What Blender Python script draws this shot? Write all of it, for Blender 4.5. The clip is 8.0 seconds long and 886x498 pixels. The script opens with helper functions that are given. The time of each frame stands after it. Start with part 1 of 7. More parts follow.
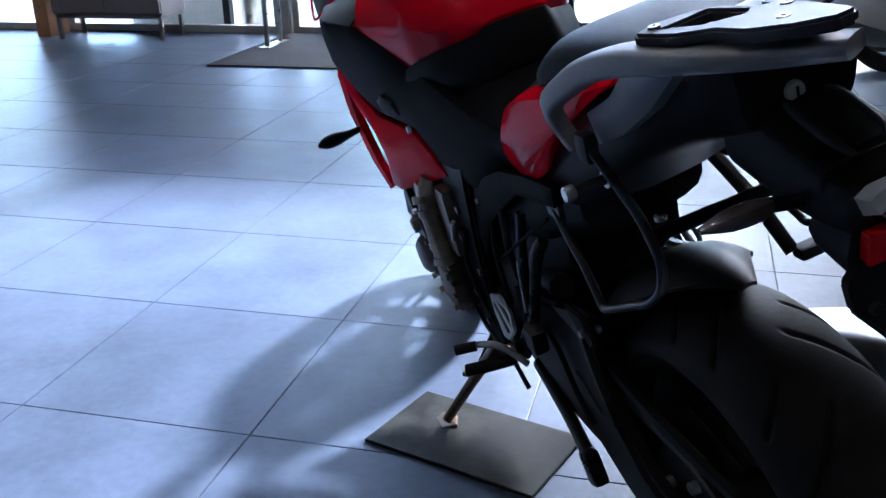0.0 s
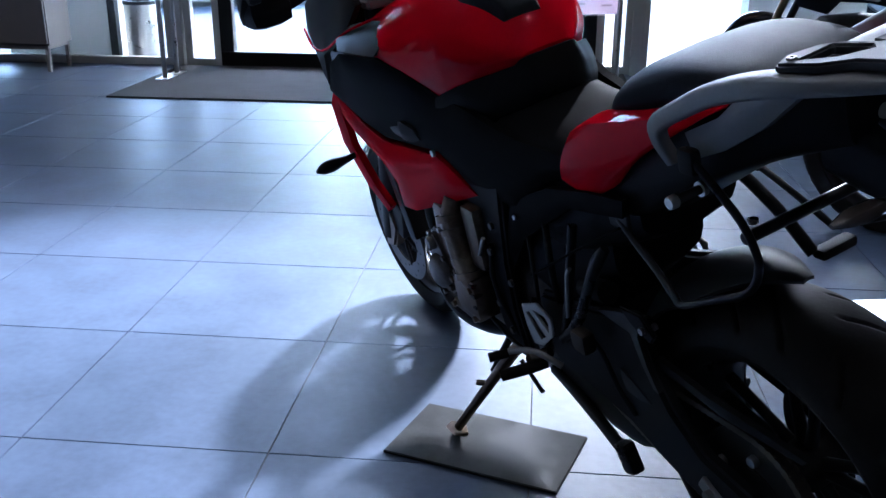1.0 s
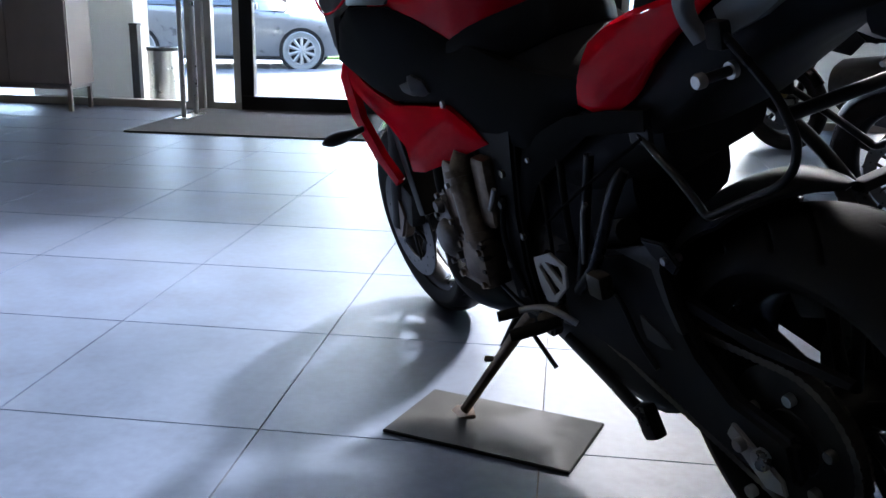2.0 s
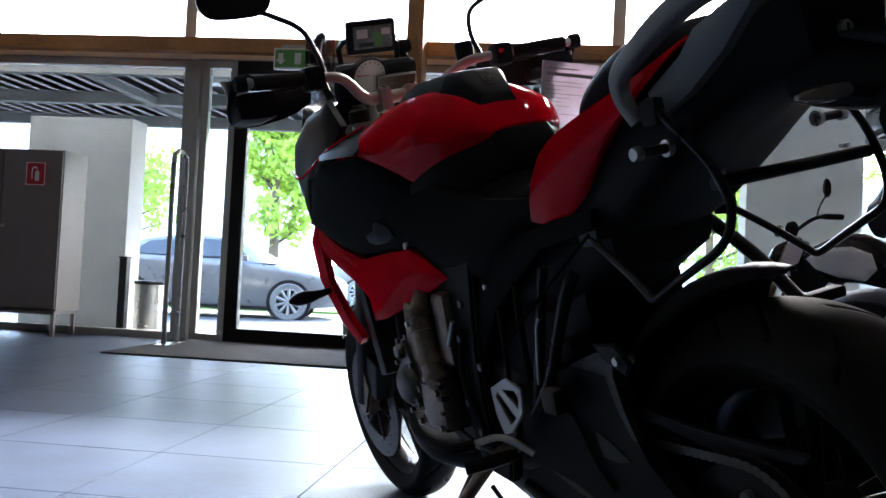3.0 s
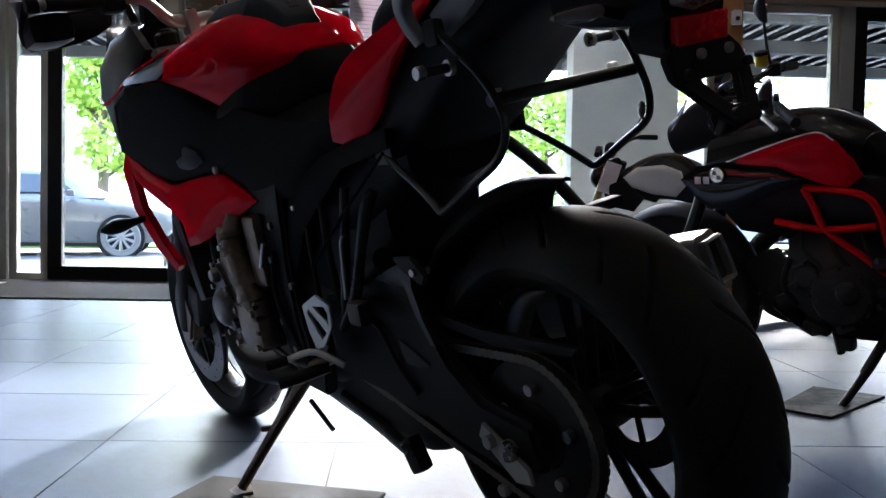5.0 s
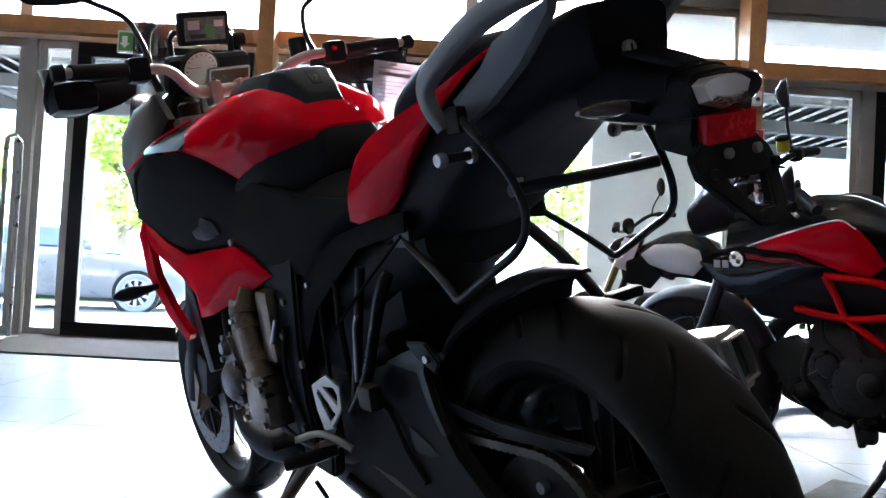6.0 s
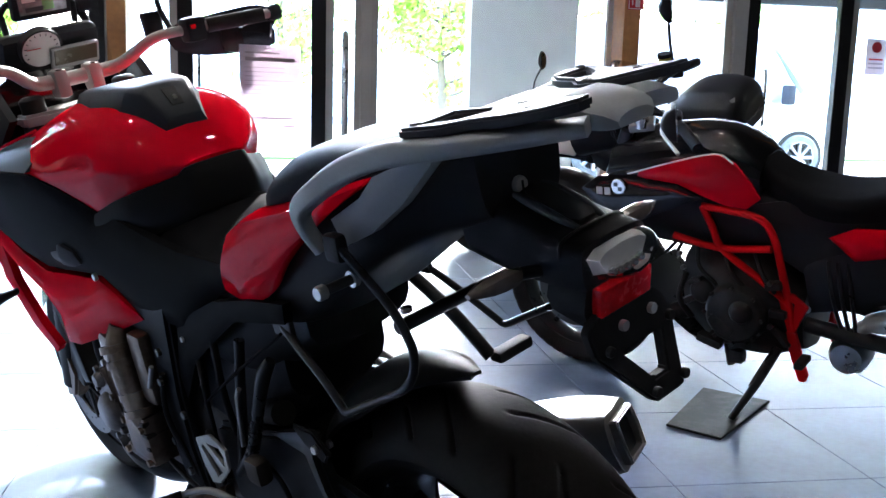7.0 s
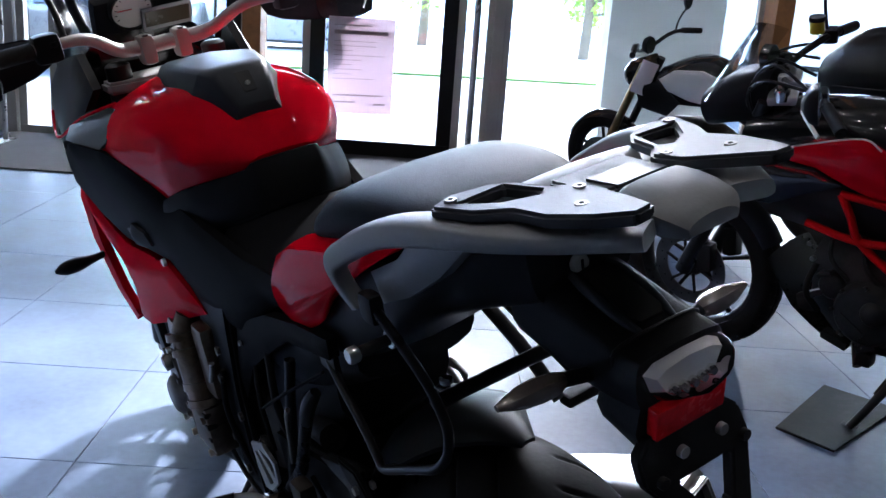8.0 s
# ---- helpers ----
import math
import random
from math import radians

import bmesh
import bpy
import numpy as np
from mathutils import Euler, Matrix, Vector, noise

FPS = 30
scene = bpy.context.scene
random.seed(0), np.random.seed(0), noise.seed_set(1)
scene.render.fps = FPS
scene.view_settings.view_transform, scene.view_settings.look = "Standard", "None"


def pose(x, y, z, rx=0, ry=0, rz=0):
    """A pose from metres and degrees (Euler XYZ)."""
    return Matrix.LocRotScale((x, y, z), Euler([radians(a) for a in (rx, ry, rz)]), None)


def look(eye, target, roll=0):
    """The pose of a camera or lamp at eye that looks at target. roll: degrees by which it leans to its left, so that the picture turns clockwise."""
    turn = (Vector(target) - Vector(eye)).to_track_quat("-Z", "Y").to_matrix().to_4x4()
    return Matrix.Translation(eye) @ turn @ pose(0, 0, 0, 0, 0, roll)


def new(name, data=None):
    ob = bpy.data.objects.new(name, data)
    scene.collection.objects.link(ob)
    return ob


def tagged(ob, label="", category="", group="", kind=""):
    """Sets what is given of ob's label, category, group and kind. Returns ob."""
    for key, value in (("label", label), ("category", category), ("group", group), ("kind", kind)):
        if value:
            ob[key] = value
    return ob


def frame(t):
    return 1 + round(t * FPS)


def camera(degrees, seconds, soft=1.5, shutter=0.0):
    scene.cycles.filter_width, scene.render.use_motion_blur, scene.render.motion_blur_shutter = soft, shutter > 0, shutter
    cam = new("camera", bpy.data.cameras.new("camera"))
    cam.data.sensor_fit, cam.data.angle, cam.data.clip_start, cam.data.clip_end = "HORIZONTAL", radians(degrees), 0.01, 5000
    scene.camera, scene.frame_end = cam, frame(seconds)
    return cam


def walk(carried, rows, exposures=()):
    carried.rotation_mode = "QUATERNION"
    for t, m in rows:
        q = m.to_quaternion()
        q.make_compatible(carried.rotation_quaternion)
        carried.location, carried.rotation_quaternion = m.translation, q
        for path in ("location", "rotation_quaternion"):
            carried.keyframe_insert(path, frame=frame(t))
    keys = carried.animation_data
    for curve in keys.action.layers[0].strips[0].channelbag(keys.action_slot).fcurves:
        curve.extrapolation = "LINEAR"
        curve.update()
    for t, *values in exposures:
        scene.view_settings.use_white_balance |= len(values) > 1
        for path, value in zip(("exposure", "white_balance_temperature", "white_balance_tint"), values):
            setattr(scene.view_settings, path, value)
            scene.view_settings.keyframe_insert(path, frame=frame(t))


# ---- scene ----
from mathutils.geometry import delaunay_2d_cdt

cam = camera(50.9, 8.0)
PATH = [
    (0, (0.906, -2.222, 1.155), (0.417, -0.428, 0.417), -1.5),
    (0.5, (0.732, -2.338, 1.176), (0.292, -0.542, 0.412), -1.3),
    (1, (0.593, -2.411, 1.172), (0.397, -0.539, 0.496), 0.3),
    (1.2, (0.574, -2.413, 1.177), (0.355, -0.532, 0.533), 0.0),
    (2.3, (0.639, -2.354, 0.754), (0.395, -0.4, 0.401), 1.7),
    (2.5, (0.655, -2.355, 0.688), (0.432, -0.376, 0.498), 2.1),
    (3, (0.677, -2.397, 0.635), (0.438, -0.412, 0.693), 2.9),
    (3.5, (0.685, -2.417, 0.606), (0.424, -0.434, 0.593), 2.4),
    (4, (0.706, -2.424, 0.604), (0.598, -0.428, 0.522), 1.8),
    (4.5, (0.745, -2.436, 0.605), (0.801, -0.438, 0.526), 1.2),
    (4.7, (0.753, -2.451, 0.608), (0.85, -0.455, 0.522), 1.0),
    (5.8, (0.742, -2.446, 0.655), (0.801, -0.446, 0.655), 2.4),
    (6, (0.748, -2.422, 0.653), (0.809, -0.424, 0.707), 3.2),
    (6.5, (0.747, -2.351, 0.8), (0.961, -0.364, 0.725), 2.2),
    (7, (0.739, -2.323, 1.051), (1.062, -0.375, 0.731), 1.7),
    (7.5, (0.737, -2.299, 1.2), (1.101, -0.387, 0.742), 1.8),
    (8, (0.847, -2.157, 1.198), (0.891, -0.225, 0.685), 4.2),
]
EXPOSURES = [(0, 5.3, 5500, 15), (0.5, 5.02, 5420, 15), (1.2, 4.9, 5250, 15), (2.3, 4.9, 6400, 15), (3.5, 4.62, 6400, 15), (4.7, 4.72, 6500, 14), (6, 6.05, 6400, 12), (7, 6.15, 6050, 13), (7.5, 5.48, 5700, 14), (8, 5.36, 5750, 15)]
walk(cam, [(t, look(eye, target, roll)) for t, eye, target, roll in PATH], EXPOSURES)


# ---- light ----
SUN_WAY = Vector((-0.275, -0.96, -0.63)).normalized()
world = bpy.data.worlds.new("sky")
scene.world = world
world.use_nodes = True
wn = world.node_tree.nodes
sky = wn.new("ShaderNodeTexSky")
sky.sky_type, sky.sun_disc = "NISHITA", False
sky.sun_elevation, sky.sun_rotation = math.asin(-SUN_WAY.z), math.atan2(-SUN_WAY.x, -SUN_WAY.y)
wn["Background"].inputs[1].default_value = 0.13
world.node_tree.links.new(sky.outputs[0], wn["Background"].inputs[0])
sun = new("sun", bpy.data.lights.new("sun", "SUN"))
sun.data.energy, sun.data.angle, sun.data.color = 0.75, radians(4.5), (1.0, 0.96, 0.9)
sun.matrix_world = look((0, 0, 30), Vector((0, 0, 30)) + SUN_WAY)


# ---- materials ----
def mat(name, col, rough=0.5, metal=0.0, vary=0.15, scale=6.0, fine=60.0, bump=0.05, coat=0.0, spec=0.5, rvary=0.1, island=0.0, spot=""):
    m = bpy.data.materials.new(name)
    m.use_nodes = True
    n, l = m.node_tree.nodes, m.node_tree.links
    b = n["Principled BSDF"]
    b.inputs["Metallic"].default_value = metal
    b.inputs["Coat Weight"].default_value = coat
    b.inputs["Coat Roughness"].default_value = 0.015
    b.inputs["Specular IOR Level"].default_value = spec
    tc = n.new("ShaderNodeTexCoord")
    big, small = n.new("ShaderNodeTexNoise"), n.new("ShaderNodeTexNoise")
    big.inputs["Scale"].default_value, small.inputs["Scale"].default_value = scale, fine
    big.inputs["Detail"].default_value, small.inputs["Detail"].default_value = 4, 6
    where = n.new("ShaderNodeNewGeometry").outputs["Position"] if spot else tc.outputs["Object"]
    for t in (big, small):
        l.new(where, t.inputs["Vector"])
    mix = n.new("ShaderNodeMath")
    mix.operation = "MULTIPLY_ADD"
    l.new(small.outputs["Fac"], mix.inputs[0])
    mix.inputs[1].default_value = 0.5
    l.new(big.outputs["Fac"], mix.inputs[2])
    ramp = n.new("ShaderNodeValToRGB")
    ramp.color_ramp.elements[0].position, ramp.color_ramp.elements[1].position = 0.45, 1.05
    lo = [c * (1 - vary) for c in col[:3]]
    hi = [min(1, c * (1 + vary)) for c in col[:3]]
    ramp.color_ramp.elements[0].color, ramp.color_ramp.elements[1].color = (*lo, 1), (*hi, 1)
    l.new(mix.outputs[0], ramp.inputs[0])
    out = ramp.outputs[0]
    if island:
        info = n.new("ShaderNodeObjectInfo")
        hsv = n.new("ShaderNodeHueSaturation")
        mr = n.new("ShaderNodeMapRange")
        mr.inputs["To Min"].default_value, mr.inputs["To Max"].default_value = 1 - island, 1 + island
        l.new(info.outputs["Random"], mr.inputs["Value"])
        l.new(mr.outputs[0], hsv.inputs["Value"])
        l.new(out, hsv.inputs["Color"])
        out = hsv.outputs[0]
    l.new(out, b.inputs["Base Color"])
    rr = n.new("ShaderNodeMapRange")
    rr.inputs["To Min"].default_value, rr.inputs["To Max"].default_value = max(0.02, rough - rvary), min(1, rough + rvary)
    l.new(mix.outputs[0], rr.inputs["Value"])
    l.new(rr.outputs[0], b.inputs["Roughness"])
    if bump:
        bp = n.new("ShaderNodeBump")
        bp.inputs["Strength"].default_value, bp.inputs["Distance"].default_value = bump, 0.002
        l.new(small.outputs["Fac"], bp.inputs["Height"])
        l.new(bp.outputs[0], b.inputs["Normal"])
    return m


def clear(name, tint=(1, 1, 1), rough=0.0, mixing=0.93, ior=1.45):
    """A thin pane: mostly straight through, with a Fresnel gloss."""
    m = bpy.data.materials.new(name)
    m.use_nodes = True
    n, l = m.node_tree.nodes, m.node_tree.links
    n.clear()
    out = n.new("ShaderNodeOutputMaterial")
    tr, gl, mx, fr = (n.new(k) for k in ("ShaderNodeBsdfTransparent", "ShaderNodeBsdfGlossy", "ShaderNodeMixShader", "ShaderNodeFresnel"))
    tr.inputs[0].default_value = (*[c * mixing for c in tint], 1)
    gl.inputs["Roughness"].default_value = rough
    fr.inputs["IOR"].default_value = ior
    l.new(fr.outputs[0], mx.inputs[0])
    l.new(tr.outputs[0], mx.inputs[1])
    l.new(gl.outputs[0], mx.inputs[2])
    l.new(mx.outputs[0], out.inputs[0])
    return m


def glow(name, col, power):
    m = bpy.data.materials.new(name)
    m.use_nodes = True
    b = m.node_tree.nodes["Principled BSDF"]
    b.inputs["Base Color"].default_value = (*col, 1)
    b.inputs["Emission Color"].default_value = (*col, 1)
    b.inputs["Emission Strength"].default_value = power
    return m


TILE = mat("slate grey floor tile", (0.060, 0.081, 0.126), 0.38, vary=0.30, scale=4.5, fine=38, bump=0.06, rvary=0.05, island=0.05, spec=0.13, spot="Position")
GROUT = mat("dark grout", (0.05, 0.05, 0.055), 0.8, bump=0.3)
RUG = mat("charcoal rib carpet", (0.030, 0.031, 0.034), 0.95, fine=300, bump=0.8, vary=0.3, spec=0.2)
WOOD = mat("honey laminated wood", (0.42, 0.19, 0.065), 0.5, scale=3, fine=25, vary=0.3)
ALU = mat("satin aluminium", (0.50, 0.49, 0.46), 0.4, metal=0.6, vary=0.08)
FRAME_BLACK = mat("black door frame paint", (0.006, 0.006, 0.0065), 0.4, spec=0.3)
PLASTER = mat("grey wall paint", (0.15, 0.148, 0.145), 0.8, vary=0.05)
CEIL = mat("grey ceiling paint", (0.20, 0.20, 0.198), 0.9, vary=0.05)
PANE = clear("window glass", (0.98, 1.0, 0.99), 0.0, 0.95)
RED = mat("racing red paint", (0.52, 0.0006, 0.009), 0.3, vary=0.015, coat=0.46, bump=0.0, rvary=0.0, spec=0.0)
RED.node_tree.nodes["Principled BSDF"].inputs["Coat IOR"].default_value = 1.37
PANEL_RED = mat("racing red panel paint", (0.52, 0.0006, 0.009), 0.3, vary=0.015, coat=0.34, bump=0.0, rvary=0.0, spec=0.0)
PANEL_RED.node_tree.nodes["Principled BSDF"].inputs["Coat IOR"].default_value = 1.33
BAND = mat("gloss anthracite band", (0.01067, 0.010843, 0.01156), 0.38, vary=0.1, coat=0.0, bump=0.02, fine=300, spec=0.05, rvary=0.03)
RED_MATT = mat("red frame paint", (0.50, 0.002, 0.004), 0.35, vary=0.03, coat=0.2, bump=0.02, spec=0.05, rvary=0.03)
PLASTIC = mat("black grained plastic", (0.01536, 0.01562, 0.01741), 0.40, vary=0.2, fine=500, bump=0.15, spec=0.07, rvary=0.05)
GLOSS_BLACK = mat("black gloss paint", (0.00324, 0.00324, 0.00378), 0.14, coat=0.6, vary=0.1, bump=0, spec=0.2, rvary=0.02)
SHOULDER = mat("anthracite panel", (0.0060369, 0.0062238, 0.0068412), 0.45, fine=300, bump=0.05, spec=0.015, rvary=0.04)
CONSOLE = mat("dark blue-grey plastic", (0.02448, 0.02815, 0.03427), 0.4, fine=350, bump=0.12, spec=0.2, rvary=0.04)
SEAT_BLACK = mat("black seat vinyl", (0.0072292, 0.007398, 0.008262), 0.6, fine=420, bump=0.2, spec=0.02, rvary=0.04)
PLATE_GREY = mat("grey moulded plastic", (0.054014, 0.056965, 0.063835), 0.5, fine=350, bump=0.15, spec=0.06, rvary=0.04)
ALLOY_GREY = mat("grey painted alloy", (0.045, 0.045, 0.047), 0.42, metal=0.4, vary=0.2, scale=12, bump=0.1)
CAN_STEEL = mat("brushed silencer steel", (0.42, 0.4095, 0.392), 0.34, metal=0.9, vary=0.06, scale=10, bump=0.03)
BRONZE_DARK = mat("dark aged engine alloy", (0.042, 0.033, 0.0255), 0.5, metal=0.5, vary=0.5, scale=16, fine=90, bump=0.3)
RUBBER = mat("tyre rubber", (0.016524, 0.015419, 0.015147), 0.5, vary=0.25, scale=8, fine=120, bump=0.2, spec=0.06)
CASE_GREY = mat("grey cast engine cover", (0.15, 0.138, 0.13), 0.4, metal=0.7, vary=0.35, scale=18, fine=120, bump=0.15)
# Grey paint stands for the glare that washes out the distant tyres.
GLARE_TYRE = mat("dusty street tyre", (0.20, 0.20, 0.19), 0.8, vary=0.2)
DISC = mat("ground disc steel", (0.09, 0.088, 0.085), 0.36, metal=0.9, vary=0.15, scale=20)
# Bright sky in the far panes is painted as a pale glass colour.
SKY_PALE_GLASS = mat("sky-lit glass", (0.55, 0.60, 0.64), 0.1, vary=0.1, bump=0, spec=0.8)
SEATMAT = mat("grey seat vinyl", (0.0102, 0.01125, 0.0147), 0.5, vary=0.2, fine=420, bump=0.3, spec=0.04, rvary=0.05)
CAST = mat("cast silver alloy", (0.42, 0.41, 0.39), 0.42, metal=0.85, vary=0.12, fine=150, bump=0.1)
GRAB = mat("matt silver rail paint", (0.27456, 0.27456, 0.27955), 0.5, metal=0.12, vary=0.08, fine=200, bump=0.08, spec=0.15)
BRONZE = mat("aged engine alloy", (0.17901, 0.13426, 0.098456), 0.28, metal=0.9, vary=0.5, scale=14, fine=90, bump=0.25)
BAR_ALLOY = mat("champagne handlebar alloy", (0.34, 0.33, 0.31), 0.42, metal=0.15, vary=0.05, bump=0.02)
STEEL = mat("brushed steel", (0.55, 0.54, 0.52), 0.25, metal=1.0, vary=0.1, scale=10)
CHROME = mat("polished steel", (0.75, 0.74, 0.72), 0.1, metal=1.0, vary=0.03, bump=0)
TUBE_BLACK = mat("black powder coat", (0.0147, 0.0147, 0.01596), 0.25, vary=0.15, coat=0.15, bump=0.03, spec=0.15)
DARK_METAL = mat("dark engine metal", (0.0196, 0.0189, 0.0182), 0.42, metal=0.3, vary=0.3, scale=15, spec=0.2)
LENS = mat("clear lamp lens", (0.36, 0.35, 0.36), 0.10, metal=0.3, vary=0.35, scale=55, coat=1.0, bump=0.0, rvary=0.06)
REFLECT = mat("red reflector", (0.80, 0.006, 0.012), 0.2, vary=0.2, scale=90, coat=0.3, spec=0.1)
AMBER = mat("smoked indicator lens", (0.17, 0.14, 0.125), 0.12, vary=0.2, scale=70, coat=0.4, bump=0, metal=0.3)
def paper(name, col):
    """Thin sheet that lets light through from behind."""
    m = mat(name, col, 0.6, vary=0.03, bump=0)
    n, l = m.node_tree.nodes, m.node_tree.links
    mx, tr = n.new("ShaderNodeMixShader"), n.new("ShaderNodeBsdfTranslucent")
    tr.inputs[0].default_value = (*col, 1)
    mx.inputs[0].default_value = 0.45
    l.new(n["Principled BSDF"].outputs[0], mx.inputs[1])
    l.new(tr.outputs[0], mx.inputs[2])
    l.new(mx.outputs[0], n["Material Output"].inputs[0])
    return m


PAPER = paper("white price sheet", (0.80, 0.73, 0.77))
INK = mat("grey print", (0.42, 0.37, 0.41), 0.7, bump=0)
BOWL = mat("silvered lamp bowl", (0.86, 0.85, 0.86), 0.3, metal=0.1, vary=0.04, scale=60, bump=0.0)
LAMP_GLASS = clear("clear lamp glass", (0.97, 0.97, 0.98), 0.02, 0.94, 1.5)
SLEEVE = clear("clear plastic sleeve", (0.95, 0.96, 1.0), 0.08, 0.97)
DIAL = mat("white dial", (0.62, 0.60, 0.56), 0.5, vary=0.03, bump=0)
LCD = mat("lcd grey", (0.055, 0.045, 0.030), 0.2, vary=0.05, bump=0)
SCREEN_GREY = mat("navigation screen", (0.16, 0.19, 0.18), 0.1, vary=0.5, scale=40, coat=0.6, bump=0)
CABINET = mat("beige grey lacquered steel", (0.20, 0.175, 0.165), 0.45, vary=0.06, bump=0.02)
SIGN_RED = mat("sign red", (0.50, 0.02, 0.03), 0.4, vary=0.03, bump=0)
WHITE = mat("white lacquer", (0.75, 0.75, 0.74), 0.35, vary=0.04, bump=0.02)
GREEN = mat("sign green", (0.10, 0.30, 0.08), 0.4, vary=0.05, bump=0)
MATBLACK = mat("rubber floor pad", (0.0050, 0.0053, 0.0055), 0.42, vary=0.4, scale=9, fine=40, bump=0.1, rvary=0.08, spec=0.06, spot="Position")


def dusty(m, col, size, lo, hi):
    """Lays patches of pale dust with a ragged edge over a material."""
    n, l = m.node_tree.nodes, m.node_tree.links
    b = n["Principled BSDF"]
    geo, cloud, ramp, mix, rough = (n.new(k) for k in ("ShaderNodeNewGeometry", "ShaderNodeTexNoise", "ShaderNodeValToRGB", "ShaderNodeMix", "ShaderNodeMix"))
    cloud.inputs["Scale"].default_value, cloud.inputs["Detail"].default_value, cloud.inputs["Roughness"].default_value = size, 9, 0.68
    l.new(geo.outputs["Position"], cloud.inputs["Vector"])
    ramp.color_ramp.elements[0].position, ramp.color_ramp.elements[1].position = lo, hi
    l.new(cloud.outputs["Fac"], ramp.inputs[0])
    mix.data_type = "RGBA"
    old = b.inputs["Base Color"].links[0].from_socket
    l.new(ramp.outputs[0], mix.inputs[0])
    l.new(old, mix.inputs[6])
    mix.inputs[7].default_value = (*col, 1)
    l.new(mix.outputs[2], b.inputs["Base Color"])
    l.new(ramp.outputs[0], rough.inputs[0])
    l.new(b.inputs["Roughness"].links[0].from_socket, rough.inputs[2])
    rough.inputs[3].default_value = 0.75
    l.new(rough.outputs[0], b.inputs["Roughness"])


dusty(MATBLACK, (0.026, 0.029, 0.028), 8.0, 0.44, 0.62)
NEAR_GROUND = mat("blue-grey forecourt concrete", (0.0375, 0.044, 0.051), 0.8, vary=0.15, scale=0.8, fine=40, bump=0.2)
ASPHALT = mat("pale asphalt", (0.20, 0.205, 0.21), 0.85, scale=0.4, fine=30, bump=0.2)
GRASS = mat("lawn grass", (0.10, 0.17, 0.035), 0.9, scale=2, fine=60, vary=0.4, bump=0.5)
LEAF = mat("spring leaf", (0.26, 0.40, 0.045), 0.6, scale=3, fine=40, vary=0.4)
BARK = mat("bark", (0.12, 0.09, 0.06), 0.9, bump=0.6)
CORRU = mat("galvanised roof sheet", (0.22, 0.2255, 0.2255), 0.75, metal=0.0, vary=0.12)
CAR_GREY = mat("silver grey car paint", (0.22, 0.22, 0.22), 0.25, metal=0.5, coat=0.7, vary=0.04, bump=0)
CARGLASS = mat("dark car glass", (0.05, 0.06, 0.07), 0.08, vary=0.1, bump=0, spec=0.8)
VANWHITE = mat("white van paint", (0.70, 0.70, 0.69), 0.3, coat=0.5, vary=0.05, bump=0)
PALE = mat("pale rendered facade", (0.78, 0.78, 0.78), 0.8, vary=0.06, scale=1)
MIRROR = mat("mirror glass", (0.85, 0.85, 0.86), 0.03, metal=1.0, vary=0.01, bump=0, rvary=0.0)
YELLOW = mat("yellow reservoir fluid", (0.60, 0.48, 0.02), 0.25, vary=0.1, bump=0)
CASEBLACK = mat("black top case shell", (0.008, 0.008, 0.0088), 0.35, fine=400, bump=0.1, spec=0.25)


# ---- mesh helpers ----
def rounded(me, limit):
    """Smooth normals weighted by the area of the faces that meet below the limit angle, so that flats stay flat."""
    faces = [(p.normal.copy(), p.area, p.loop_start, p.vertices[:]) for p in me.polygons]
    at = [[] for _ in me.vertices]
    for n, area, _, vs in faces:
        for v in vs:
            at[v].append((n, area))
    out = []
    for n, _, _, vs in faces:
        for v in vs:
            total = Vector()
            for m, w in at[v]:
                if n.dot(m) > limit:
                    total += m * w
            out.append(total.normalized() if total.length > 1e-12 else n)
    me.normals_split_custom_set(out)


def part(name, bm, material, parent=None, label="", sharp=32.0, smooth=True):
    bmesh.ops.recalc_face_normals(bm, faces=bm.faces)
    me = bpy.data.meshes.new(name)
    bm.to_mesh(me)
    bm.free()
    me.materials.append(material)
    if smooth:
        me.shade_smooth()
        rounded(me, math.cos(radians(sharp + 16)))
    ob = new(name, me)
    if parent is not None:
        ob.parent = parent
    if label:
        tagged(ob, label)
    return ob


def again(ob, m, parent=None):
    """A further part on the same mesh."""
    o = new(ob.name.split(".")[0], ob.data)
    o.parent = parent if parent is not None else ob.parent
    o.matrix_basis = m
    if "label" in ob:
        o["label"] = ob["label"]
    return o


def thing(name, m, label, category, group="", kind=""):
    ob = new(name)
    ob.matrix_world = m
    return tagged(ob, label, category, group, kind)


def add_box(bm, c, s, bevel=0.0, m=None):
    """A box of size s round c, in the frame m."""
    made = bmesh.ops.create_cube(bm, size=1.0)["verts"]
    bmesh.ops.transform(bm, matrix=(m or Matrix()) @ Matrix.Translation(c) @ Matrix.Diagonal((*s, 1)), verts=made)
    if bevel:
        edges = list({e for v in made for e in v.link_edges})
        bmesh.ops.bevel(bm, geom=edges, offset=bevel, segments=2, affect="EDGES", profile=0.6)
    return bm


def box(c, s, bevel=0.0, m=None):
    return add_box(bmesh.new(), c, s, bevel, m)


def catmull(pts, n):
    """Points along a smooth curve through pts, n steps a span."""
    p = [np.array(q, float) for q in pts]
    if n <= 1 or len(p) < 3:
        return p
    ext = [2 * p[0] - p[1], *p, 2 * p[-1] - p[-2]]
    out = []
    for i in range(1, len(ext) - 2):
        a, b, c, d = ext[i - 1:i + 3]
        for k in range(n):
            t = k / n
            out.append(0.5 * (2 * b + (c - a) * t + (2 * a - 5 * b + 4 * c - d) * t * t + (3 * b - a - 3 * c + d) * t ** 3))
    return out + [p[-1]]


